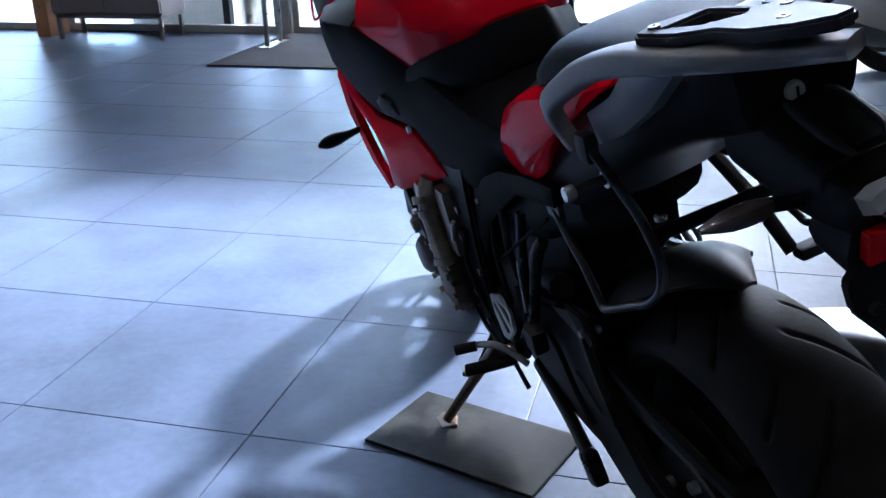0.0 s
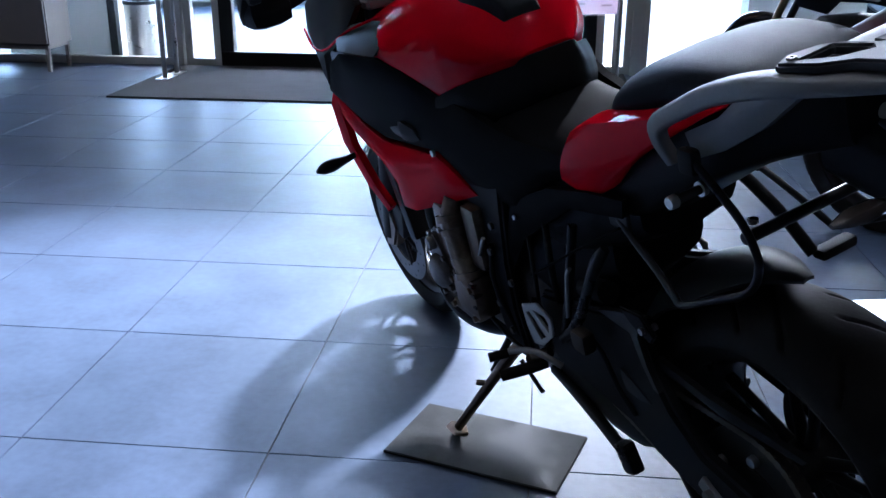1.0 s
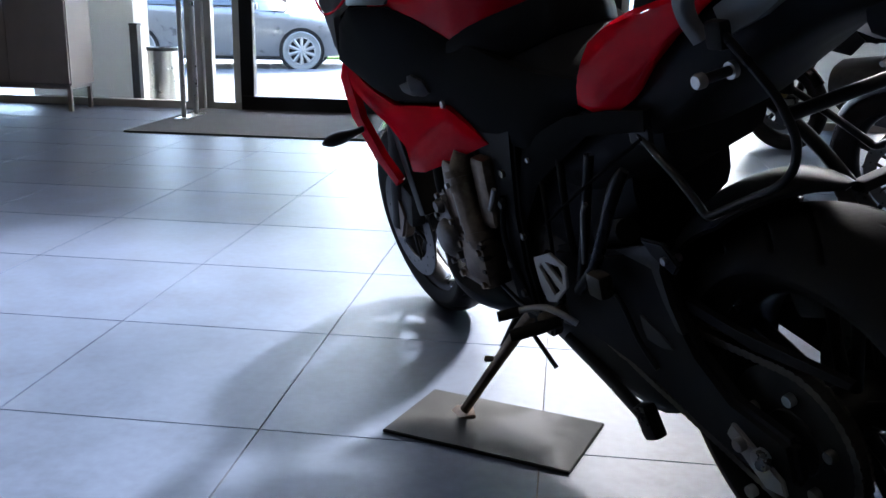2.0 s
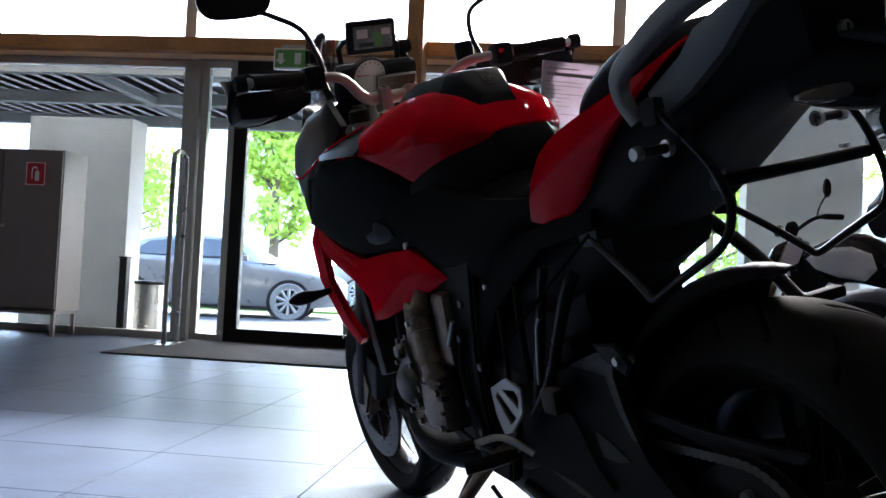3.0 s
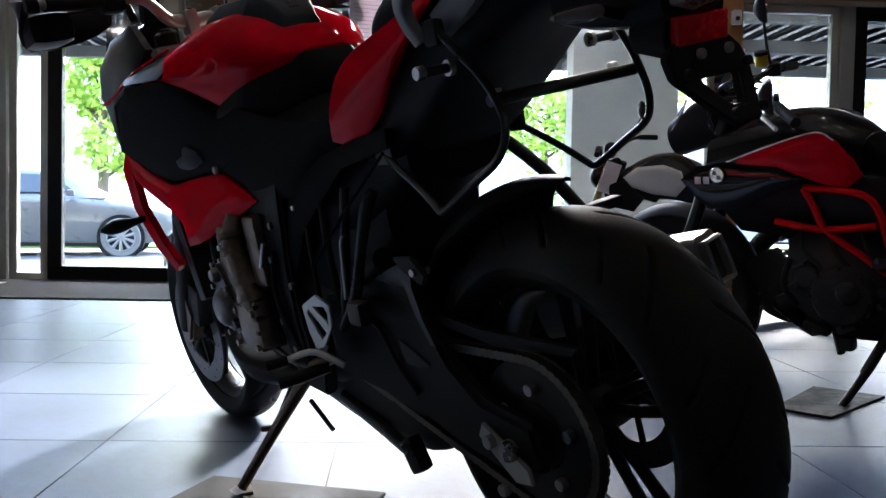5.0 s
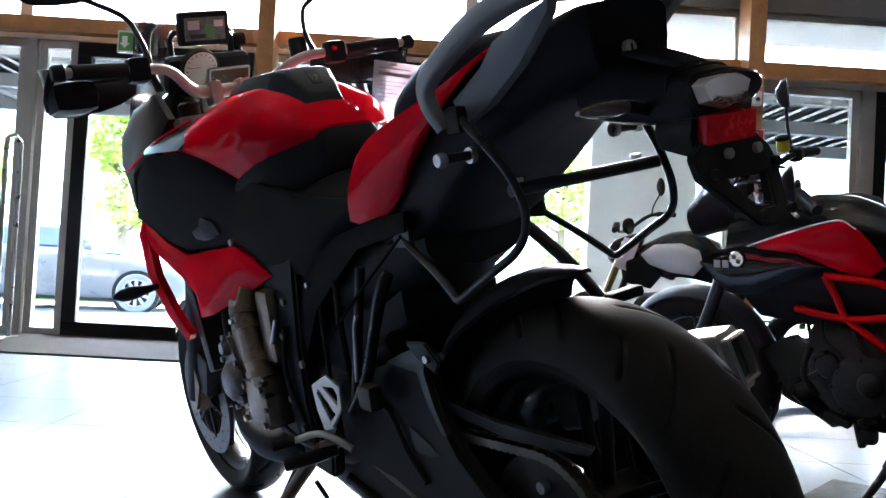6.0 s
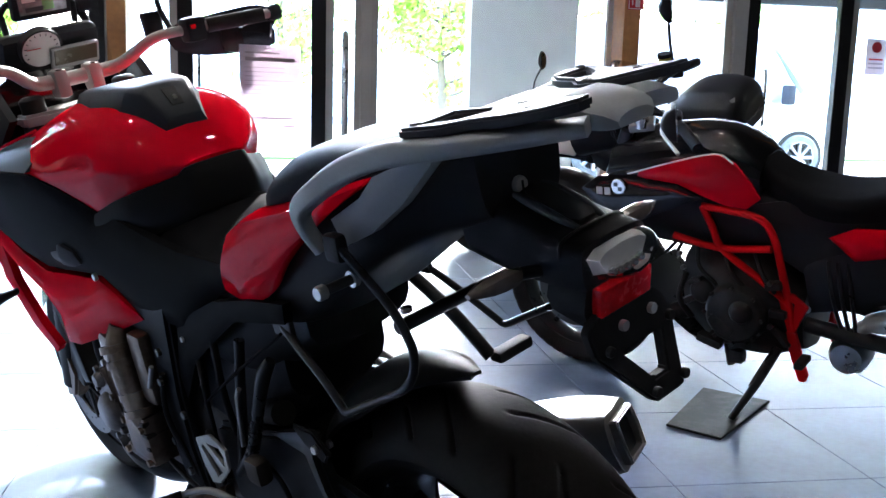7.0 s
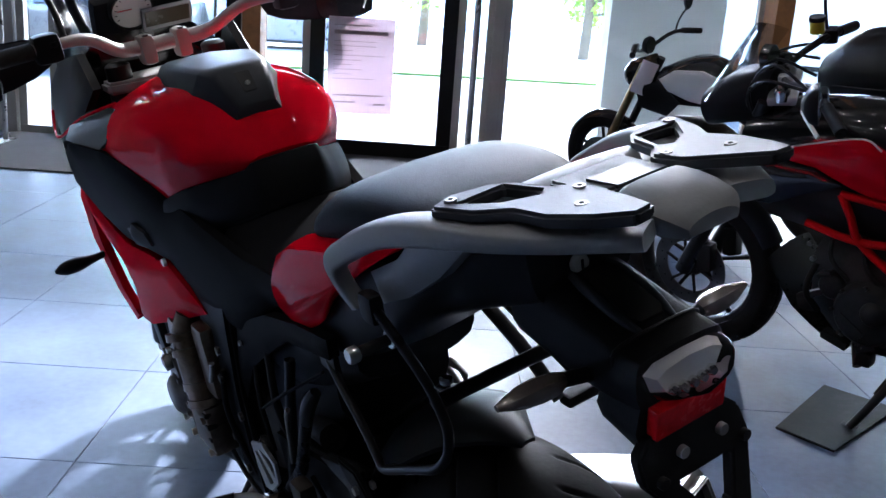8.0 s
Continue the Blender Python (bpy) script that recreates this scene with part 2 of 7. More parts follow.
def add_rings(bm, rings, closed=True, caps=True):
    """Skin over rings of equally many points."""
    vs = [[bm.verts.new(p) for p in ring] for ring in rings]
    n = len(vs[0])
    for a, b in zip(vs, vs[1:]):
        for i in range(n if closed else n - 1):
            j = (i + 1) % n
            bm.faces.new((a[i], a[j], b[j], b[i]))
    if caps and closed:
        bm.faces.new(vs[0][::-1])
        bm.faces.new(vs[-1])
    return bm


def add_tube(bm, pts, r, seg=10, n=5):
    """A round bar along pts; r one radius or one for each point."""
    rad = list(r) if isinstance(r, (list, tuple)) else [r] * len(pts)
    q = catmull([(*p, w) for p, w in zip(pts, rad)], n)
    way = [Vector(q[min(i + 1, len(q) - 1)][:3]) - Vector(q[max(i - 1, 0)][:3]) for i in range(len(q))]
    side = way[0].normalized().orthogonal().normalized()
    rings = []
    for p, w in zip(q, way):
        w.normalize()
        side = (side - w * side.dot(w)).normalized()
        up = w.cross(side)
        rings.append([Vector(p[:3]) + (side * math.cos(a) + up * math.sin(a)) * p[3] for a in np.linspace(0, 2 * math.pi, seg, endpoint=False)])
    return add_rings(bm, rings)


def tube(pts, r, seg=10, n=5):
    return add_tube(bmesh.new(), pts, r, seg, n)


def add_lathe(bm, profile, c=(0, 0, 0), axis="x", seg=48, closed=True):
    """Turns the profile (radius, along) round an axis through c."""
    rings = []
    for k in range(seg):
        a = 2 * math.pi * k / seg
        ca, sa = math.cos(a), math.sin(a)
        turn = {"x": lambda r, s: (s, r * ca, r * sa), "y": lambda r, s: (r * ca, s, r * sa), "z": lambda r, s: (r * ca, r * sa, s)}[axis]
        rings.append([Vector(turn(r, s)) + Vector(c) for r, s in profile])
    vs = [[bm.verts.new(p) for p in ring] for ring in rings]
    n = len(profile)
    for k in range(seg):
        a, b = vs[k], vs[(k + 1) % seg]
        for i in range(n if closed else n - 1):
            j = (i + 1) % n
            try:
                bm.faces.new((a[i], a[j], b[j], b[i]))
            except ValueError:
                pass
    bmesh.ops.remove_doubles(bm, verts=bm.verts, dist=1e-5)
    return bm


def lathe(profile, c=(0, 0, 0), axis="x", seg=48, closed=True):
    return add_lathe(bmesh.new(), profile, c, axis, seg, closed)


def bolt(c, r, h, axis="x"):
    return lathe([(0, -h), (r * 0.9, -h), (r, -h * 0.8), (r, 0), (0, 0)], c, axis, 12, False)


def add_slab(bm, outline, thick, axis=0, bevel=0.0, holes=()):
    """A plate cut to an outline of 3D points, with holes, thickened along an axis (both ways by half)."""
    edges = []
    for loop in (outline, *holes):
        vs = [bm.verts.new(p) for p in loop]
        edges += [bm.edges.new((vs[i], vs[(i + 1) % len(vs)])) for i in range(len(vs))]
    made = bmesh.ops.triangle_fill(bm, edges=edges, use_beauty=True)["geom"]
    faces = [g for g in made if isinstance(g, bmesh.types.BMFace)]
    off = Vector([thick if k == axis else 0 for k in range(3)])
    ext = bmesh.ops.extrude_face_region(bm, geom=faces)["geom"]
    moved = [g for g in ext if isinstance(g, bmesh.types.BMVert)]
    bmesh.ops.translate(bm, vec=off, verts=moved)
    bmesh.ops.translate(bm, vec=-off / 2, verts=list({v for f in faces if f.is_valid for v in f.verts} | set(moved)))
    if bevel:
        bmesh.ops.recalc_face_normals(bm, faces=bm.faces)
        sharp = [e for e in bm.edges if len(e.link_faces) == 2 and e.calc_face_angle(0) > 0.6]
        bmesh.ops.bevel(bm, geom=sharp, offset=bevel, segments=2, affect="EDGES", clamp_overlap=True)
    return bm


def slab(outline, thick, axis=0, bevel=0.0, holes=()):
    return add_slab(bmesh.new(), outline, thick, axis, bevel, holes)


def spread(ring, pts):
    """Mean value coordinates: carries the depth of the points of a ring smoothly over the points inside it."""
    flat, depth = ring[:, 1:], ring[:, 0]
    d = flat[None] - pts[:, None]
    r = np.sqrt((d ** 2).sum(2)) + 1e-9
    e, re = np.roll(d, -1, 1), np.roll(r, -1, 1)
    cross = d[..., 0] * e[..., 1] - d[..., 1] * e[..., 0]
    dot = (d * e).sum(2)
    half = cross / (r * re + dot + 1e-12)
    w = (half + np.roll(half, 1, 1)) / r
    return (w * depth).sum(1) / w.sum(1)


def shell(outline, bulge=0.012, thick=0.006, edge=0.02, step=0.014, side=-1, rounds=2):
    """A body panel: the outline (r, f, u) filled, domed outwards by bulge and given an inward rim."""
    ring = []
    loop = catmull([*outline, outline[0]], rounds)
    for a, b in zip(loop, loop[1:]):
        n = max(1, round(float(np.linalg.norm(b - a)) / step))
        ring += [a + (b - a) * k / n for k in range(n)]
    ring = np.array(ring)
    flat = ring[:, 1:]
    lo, hi = flat.min(0), flat.max(0)
    grid = np.array([(lo[0] + (i + 0.5 * (k % 2)) * step, lo[1] + k * step * 0.87) for k in range(int((hi[1] - lo[1]) / step / 0.87) + 1) for i in range(int((hi[0] - lo[0]) / step) + 1)])
    nxt = np.roll(flat, -1, 0)
    up = (flat[None, :, 1] > grid[:, None, 1]) != (nxt[None, :, 1] > grid[:, None, 1])
    rise = np.where(nxt[:, 1] == flat[:, 1], 1e-9, nxt[:, 1] - flat[:, 1])
    at = flat[None, :, 0] + (grid[:, None, 1] - flat[None, :, 1]) / rise * (nxt - flat)[None, :, 0]
    inside = (up & (grid[:, None, 0] < at)).sum(1) % 2 == 1
    near = np.sqrt(((grid[:, None] - flat[None]) ** 2).sum(2)).min(1)
    pts = grid[inside & (near > step * 0.55)]
    every = [Vector(p) for p in (*flat, *pts)]
    vs, _, fs, origin, _, _ = delaunay_2d_cdt(every, [], [list(range(len(flat)))], 1, 1e-7)
    xy = np.array([v[:] for v in vs])
    depth = spread(ring, xy)
    near = np.sqrt(((xy[:, None] - flat[None]) ** 2).sum(2)).min(1)
    bm = bmesh.new()
    made = []
    for k, src in enumerate(origin):
        rimmed = [q for q in src if q < len(flat)]
        x = ring[rimmed[0], 0] if rimmed else depth[k] + side * bulge * (1 - math.exp(-near[k] / edge))
        made.append(bm.verts.new((x, xy[k, 0], xy[k, 1])))
    for f in fs:
        bm.faces.new([made[q] for q in f])
    rim = [e for e in bm.edges if e.is_boundary]
    ext = bmesh.ops.extrude_edge_only(bm, edges=rim)["geom"]
    moved = [g for g in ext if isinstance(g, bmesh.types.BMVert)]
    c = sum((v.co for v in moved), Vector()) / len(moved)
    for v in moved:
        v.co.x -= side * thick * 3
        v.co.yz = v.co.yz.lerp(c.yz, 0.02)
    return bm


def flip(pts):
    return [(-p[0], *p[1:]) for p in pts]


def both(name, fn, pts, material, parent, label="", **kw):
    """The same part on the left and on the right."""
    a = part(name, fn(pts, **kw), material, parent, label)
    if fn is shell:
        kw["side"] = 1
    b = part(name, fn(flip(pts), **kw), material, parent, label)
    return a, b


def loft(sections, around=3, along=4, half=True):
    """A smooth hull: sections (f, [(r, u), ...]) from the ridge down one side; mirrored to a closed ring."""
    cols = len(sections[0][1])
    lines = [catmull([(r, f, u) for f, prof in sections for r, u in [prof[k]]], along) for k in range(cols)]
    rings = []
    for i in range(len(lines[0])):
        one = catmull([line[i] for line in lines], around)
        other = [np.array((-p[0], p[1], p[2])) for p in one[::-1]]
        ring = [*one, *[p for p in other if abs(p[0]) > 1e-6]]
        rings.append(ring)
    return add_rings(bmesh.new(), rings)


def curtain(brim, foot, bulge, thick):
    """A bent strip of plate between two edges, hollow side to the middle line."""
    bm, rows = bmesh.new(), 6
    grids = []
    for deep in (0.0, thick):
        grid = []
        for k in range(rows + 1):
            t = k / rows
            line = []
            for a, b in zip(brim, foot):
                p = Vector(a).lerp(Vector(b), t)
                out = Vector((p.x, 0.5 * (p.y - 0.95), 0)).normalized()
                line.append(bm.verts.new(p + out * (bulge * 4 * t * (1 - t) + 0.003 - deep)))
            grid.append(line)
        grids.append(grid)
    n = len(brim)
    for grid in grids:
        for k in range(rows):
            for i in range(n - 1):
                bm.faces.new((grid[k][i], grid[k][i + 1], grid[k + 1][i + 1], grid[k + 1][i]))
    a, b = grids
    for k in (0, rows):
        for i in range(n - 1):
            bm.faces.new((a[k][i], a[k][i + 1], b[k][i + 1], b[k][i]))
    for i in (0, n - 1):
        for k in range(rows):
            bm.faces.new((a[k][i], a[k + 1][i], b[k + 1][i], b[k][i]))
    bmesh.ops.recalc_face_normals(bm, faces=bm.faces[:])
    return bm


# ---- the showroom shell ----
GLASS_Y, TILE_W = 5.05, 0.6
X0, X1, Y0, Y1, CEILING = -10.2, 10.2, -8.4, GLASS_Y, 6.45


def setting(name, bm, material, label, sharp=32):
    return tagged(part(name, bm, material, None, "", sharp), label, "", "", "structure")


floor = setting("floor", box(((X0 + X1) / 2, (Y0 + Y1 + 0.1) / 2, -0.064), (X1 - X0, Y1 - Y0 + 0.1, 0.12)), GROUT, "slate grey square floor tiles with thin dark joints")
# Out of view: ceiling and walls kept dark so little light bounces back.
setting("ceiling", box((0, (Y0 + Y1) / 2, CEILING + 0.1), (X1 - X0, Y1 - Y0 + 0.2, 0.2)), CEIL, "plain grey ceiling closing the unseen top")
setting("wall_south", box((0, Y0 - 0.1, CEILING / 2), (X1 - X0 + 0.4, 0.2, CEILING)), PLASTER, "plain white showroom wall")
setting("wall_west", box((X0 - 0.1, (Y0 + Y1) / 2, CEILING / 2), (0.2, Y1 - Y0, CEILING)), PLASTER, "plain white showroom wall")
setting("wall_east", box((X1 + 0.1, (Y0 + Y1) / 2, CEILING / 2), (0.2, Y1 - Y0, CEILING)), PLASTER, "plain white showroom wall")

# window wall: aluminium mullions, timber posts and rail, black doors
POSTS = [-8.35, -4.4, -0.47, 3.3, 7.2]
for x in POSTS:
    post = tagged(part("timber_post", box((x, 4.76, CEILING / 2), (0.13, 0.26, CEILING), 0.006), WOOD), "honey-coloured laminated timber post before the glazing", "post", "timber posts", "structure")
for a, b in zip([X0, *POSTS], [*POSTS, X1]):
    setting("timber_rail", box(((a + b) / 2, 4.86, 2.415), (b - a - 0.135, 0.12, 0.115), 0.004), WOOD, "honey-coloured timber rail across the glazing")


def window(name, xa, xb, za, zb, frame=0.05, material=ALU, label="clear showroom pane in an aluminium frame"):
    ob = thing(name, Matrix(), label, "", "", "structure")
    cx, w, h = (xa + xb) / 2, xb - xa, zb - za
    for z in (za + frame / 2, zb - frame / 2):
        part("window_frame", box((cx, GLASS_Y, z), (w, 0.07, frame), 0.003), material, ob)
    for x in (xa + frame / 2, xb - frame / 2):
        part("window_frame", box((x, GLASS_Y, (za + zb) / 2), (frame, 0.07, h - 2 * frame), 0.003), material, ob)
    pane = part("pane", box((cx, GLASS_Y, (za + zb) / 2), (w - 2 * frame, 0.008, h - 2 * frame)), PANE, ob)
    pane.visible_shadow = False
    return ob


def glass_door(name, xa, xb, ztop, handle_x):
    ob = thing(name, Matrix(), "black framed glass entrance door, closed", "", "", "structure")
    f = 0.11
    cx = (xa + xb) / 2
    for z, h in ((0.06, 0.115), (ztop - f / 2, f)):
        part("door_frame", box((cx, GLASS_Y - 0.01, z), (xb - xa, 0.08, h), 0.004), FRAME_BLACK, ob)
    for x in (xa + f / 2, xb - f / 2):
        part("door_frame", box((x, GLASS_Y - 0.01, (0.1175 + ztop - f) / 2), (f, 0.08, ztop - f - 0.1175), 0.004), FRAME_BLACK, ob)
    pane = part("pane", box((cx, GLASS_Y, (0.1175 + ztop - f) / 2), (xb - xa - 2 * f, 0.01, ztop - f - 0.1175)), PANE, ob)
    pane.visible_shadow = False
    part("door_handle", tube([(handle_x, GLASS_Y - 0.05, 0.9), (handle_x, GLASS_Y - 0.09, 0.93), (handle_x, GLASS_Y - 0.09, 1.32), (handle_x, GLASS_Y - 0.05, 1.35)], 0.012), STEEL, ob)
    return ob


RAIL_Z = 2.33
glass_door("door_1", -2.0, -0.62, RAIL_Z, -0.8)
glass_door("door_2", -0.1, 1.0, RAIL_Z, 0.06)
glass_door("door_3", 4.42, 5.36, RAIL_Z, 4.6)
LOW = [(-10.2, -8.3), (-8.3, -6.3), (-6.3, -4.42), (-4.42, -2.4), (-2.3, -2.0), (-0.62, -0.1), (1.0, 1.28), (1.34, 3.3), (3.3, 4.3), (5.36, 7.2), (7.2, 10.2)]
for k, (a, b) in enumerate(LOW):
    window("window_%d" % (k + 1), a, b, 0.0, RAIL_Z, 0.06)
for k, x in enumerate((-2.35, 1.31, 4.36)):
    setting("mullion_%d" % (k + 1), box((x, GLASS_Y - 0.02, 1.165), (0.085 if k != 2 else 0.115, 0.11, 2.33), 0.004), ALU, "satin aluminium window mullion")
setting("trim", box((0, GLASS_Y, 2.40), (20.4, 0.10, 0.13)), ALU, "aluminium transom behind the timber rail")
# Unseen ends and heights, chosen so the sun streak lands beside the front wheel.
UPPER_END, SUN_SLAB_Z, TALL = 2.3, 2.92, 4.6
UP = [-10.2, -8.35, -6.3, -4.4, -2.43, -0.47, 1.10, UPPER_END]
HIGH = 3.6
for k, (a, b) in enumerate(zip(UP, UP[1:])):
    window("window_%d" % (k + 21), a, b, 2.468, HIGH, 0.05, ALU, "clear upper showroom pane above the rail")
# Added high panes, out of view, that open the way for the sun.
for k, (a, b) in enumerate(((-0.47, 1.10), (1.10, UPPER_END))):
    window("window_%d" % (k + 51), a, b, HIGH, TALL, 0.05, ALU, "unseen high pane added to let in the sun streak")
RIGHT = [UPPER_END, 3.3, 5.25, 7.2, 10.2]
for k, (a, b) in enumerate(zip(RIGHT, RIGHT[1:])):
    window("window_%d" % (k + 61), a, b, 2.468, SUN_SLAB_Z, 0.05, ALU, "clear upper showroom pane under the added sun slab")
# Added overhang, not seen: keeps sun off the floor on the right.
setting("eave", box(((UPPER_END + X1) / 2, 5.62, SUN_SLAB_Z + 0.06), (X1 - UPPER_END, 0.84, 0.10), 0.006), ALU, "added slab over the right upper panes to block the sun")
# Unseen wall pieces, set to cut the sun off outside the open bays.
for k, (a, b, low) in enumerate(((X0, -0.47, HIGH), (UPPER_END, X1, SUN_SLAB_Z), (-0.47, UPPER_END, TALL))):
    setting("wall_north_%d" % (k + 1), box(((a + b) / 2, GLASS_Y, (low + CEILING) / 2), (b - a - 0.004, 0.2, CEILING - low)), PLASTER, "plain grey unseen wall added above the glazing to limit sun")

# ceiling spots
SPOT_GLOW = glow("warm spot lamp", (1.0, 0.93, 0.82), 9.0)
for k in range(4):
    for y in (-3.4, -1.2, 1.0, 3.2):
        spot = thing("ceiling_spot", Matrix.Translation((-4.2 + 2.8 * k, y, CEILING)), "small round recessed ceiling spot, switched on", "lamp", "ceiling spots")
        part("ring", lathe([(0.055, -0.012), (0.075, -0.012), (0.080, 0.0), (0.055, 0.0)], (0, 0, 0), "z", 24), WHITE, spot)
        part("lamp_glass", lathe([(0, -0.008), (0.054, -0.008), (0.054, -0.001), (0, -0.001)], (0, 0, 0), "z", 24, False), SPOT_GLOW, spot)

# entrance mat and low door loops
rug = tagged(part("entrance_mat", box((-0.55, 4.27, 0.006), (3.55, 1.4, 0.012), 0.003), RUG), "charcoal ribbed entrance mat lying before the doors", "mat")


def loop_rail(x, y):
    ob = thing("door_guard_rail", Matrix.Translation((x, y, 0)), "tall bent steel door guard loop on a foot plate", "rail", "door guard rails")
    part("loop", tube([(-0.0, -0.12, 0.015), (0, -0.12, 0.8), (0, -0.12, 1.38), (0, -0.08, 1.46), (0, 0, 1.485), (0, 0.08, 1.46), (0, 0.12, 1.38), (0, 0.12, 0.8), (0, 0.12, 0.015)], 0.019, 12, 5), STEEL, ob)
    part("foot_plate", box((0, 0, 0.016), (0.09, 0.40, 0.008), 0.002), STEEL, ob)
    return ob


loop_rail(-2.2, 4.42)
loop_rail(1.12, 4.50)

# ---- outside ----
ground_m = Matrix.Rotation(radians(-0.85), 4, "Y")
g = bmesh.new()
bmesh.ops.create_grid(g, x_segments=8, y_segments=8, size=400, matrix=Matrix.Translation((0, 0, -0.15)))
bmesh.ops.transform(g, matrix=ground_m, verts=g.verts)
setting("ground", g, ASPHALT, "pale sunlit forecourt and street asphalt")
# From the glass to y 12 the ground is darker and bluer than beyond.
g = box((0, 8.62, -0.15), (120, 6.76, 0.03), 0.008)
bmesh.ops.transform(g, matrix=ground_m, verts=g.verts)
setting("pavement", g, NEAR_GROUND, "darker blue-grey ground strip in front of the glass")
g = box((0, 15.8, -0.13), (120, 1.6, 0.05), 0.01)
bmesh.ops.transform(g, matrix=ground_m, verts=g.verts)
setting("verge", g, GRASS, "narrow mown grass verge beside the street")


# ---- motorcycles ----
def frame_of(contact, turn, lean):
    """The pose of a motorcycle: x to its right, y ahead, z along its leaning upright."""
    t, a = radians(turn), radians(lean)
    f = Vector((-math.sin(t), math.cos(t), 0))
    r = Vector((math.cos(t), math.sin(t), 0))
    z = Vector((0, 0, 1))
    rb, u = r * math.cos(a) + z * math.sin(a), -r * math.sin(a) + z * math.cos(a)
    m = Matrix((rb, f, u)).transposed().to_4x4()
    m.translation = contact
    return m


def tyre_mesh(radius, half, rim, grooves, seg=300, across=48):
    """A tyre about the x axis with cut grooves; grooves: (a function of angle and place across) -> depth."""
    bm = bmesh.new()
    prof = []
    for k in range(across + 1):
        a = -math.pi / 2 + math.pi * k / across
        prof.append((half * math.sin(a) * (1.0 if abs(math.sin(a)) < 1 else 1), radius - half * 0.72 * (1 - math.cos(a)), a))
    rows = []
    for i in range(seg):
        t = 2 * math.pi * i / seg
        ring = []
        for x, rr, a in prof:
            d = grooves(t, a)
            n = Vector((math.sin(a), 0, math.cos(a)))
            r2, x2 = rr - d * n.z, x - d * n.x
            ring.append((x2, r2 * math.cos(t), r2 * math.sin(t)))
        side = half * 0.93
        for x, rr in ((side, rim + 0.02), (side * 0.80, rim), (-side * 0.80, rim), (-side, rim + 0.02)):
            ring.append((x, rr * math.cos(t), rr * math.sin(t)))
        rows.append([bm.verts.new(p) for p in ring])
    n = len(rows[0])
    for i in range(seg):
        a, b = rows[i], rows[(i + 1) % seg]
        for k in range(n):
            bm.faces.new((a[k], a[(k + 1) % n], b[(k + 1) % n], b[k]))
    return bm


def road_grooves(pitch, phase=0.0):
    """Long curved cuts that sweep from the shoulder to the crown, alternating sides, with short sipes between."""
    def depth(t, a):
        deep = 0.0
        for sgn, off in ((1, 0.0), (-1, 0.5)):
            w = a * sgn
            for lag, lo, hi, wd in ((0.0, 0.05, 1.05, 0.020), (0.45, 0.45, 1.12, 0.016)):
                if lo < w < hi:
                    s = ((t + phase) / pitch + off + lag + 0.42 * max(0.0, 1.1 - w) ** 1.3) % 1.0
                    s = min(s, 1 - s) * pitch
                    ends = min(1.0, (w - lo) / 0.08, (hi - w) / 0.08)
                    deep = max(deep, 0.006 * ends * min(1.0, max(0.0, 2.0 * (1 - s / wd))))
        return deep
    return depth


def block_grooves(pitch):
    def depth(t, a):
        s = (t / pitch + 0.35 * abs(a)) % 1.0
        if s < 0.2 and abs(a) < 1.2:
            return 0.006
        if abs(abs(a) - 0.35) < 0.06:
            return 0.006
        return 0.0
    return depth


def ring_disc(c, r0, r1, th, seg=48, axis="x"):
    return lathe([(r0, -th / 2), (r1, -th / 2), (r1, th / 2), (r0, th / 2)], c, axis, seg)


def wheel(bike, name, c, radius, half, rim, spokes, grooves, spoke_mat=TUBE_BLACK, twin=True, seg=260, across=48):
    ob = new(name)
    ob.parent = bike
    ob.location = c
    part("tyre", tyre_mesh(radius, half, rim, grooves, seg, across), RUBBER, ob, "black road tyre with curved tread cuts", 45)
    w = half * 0.76
    part("rim", lathe([(rim + 0.006, -w), (rim + 0.012, -w * 0.9), (rim - 0.012, -w * 0.75), (rim - 0.022, -w * 0.4), (rim - 0.024, 0), (rim - 0.022, w * 0.4), (rim - 0.012, w * 0.75), (rim + 0.012, w * 0.9), (rim + 0.006, w)], (0, 0, 0), "x", 72, True), spoke_mat, ob)
    part("hub", lathe([(0.0, -0.07), (0.035, -0.07), (0.042, -0.06), (0.045, 0), (0.042, 0.06), (0.035, 0.07), (0, 0.07)], (0, 0, 0), "x", 32, False), DARK_METAL, ob)
    first = None
    for k in range(spokes):
        a = 2 * math.pi * k / spokes
        m = Matrix.Rotation(a, 4, "X")
        if first is None:
            bm = bmesh.new()
            for s in ((-0.012, 0.012) if twin else (0,)):
                add_tube(bm, [(0, s * 0.5, 0.03), (0, s * 1.6, 0.11), (0, s * 2.2, rim - 0.015)], [0.013, 0.010, 0.012] if twin else [0.014, 0.008, 0.012], 8, 3)
            first = part("spoke", bm, spoke_mat, ob)
            first.matrix_basis = m
        else:
            again(first, m, ob)
    return ob


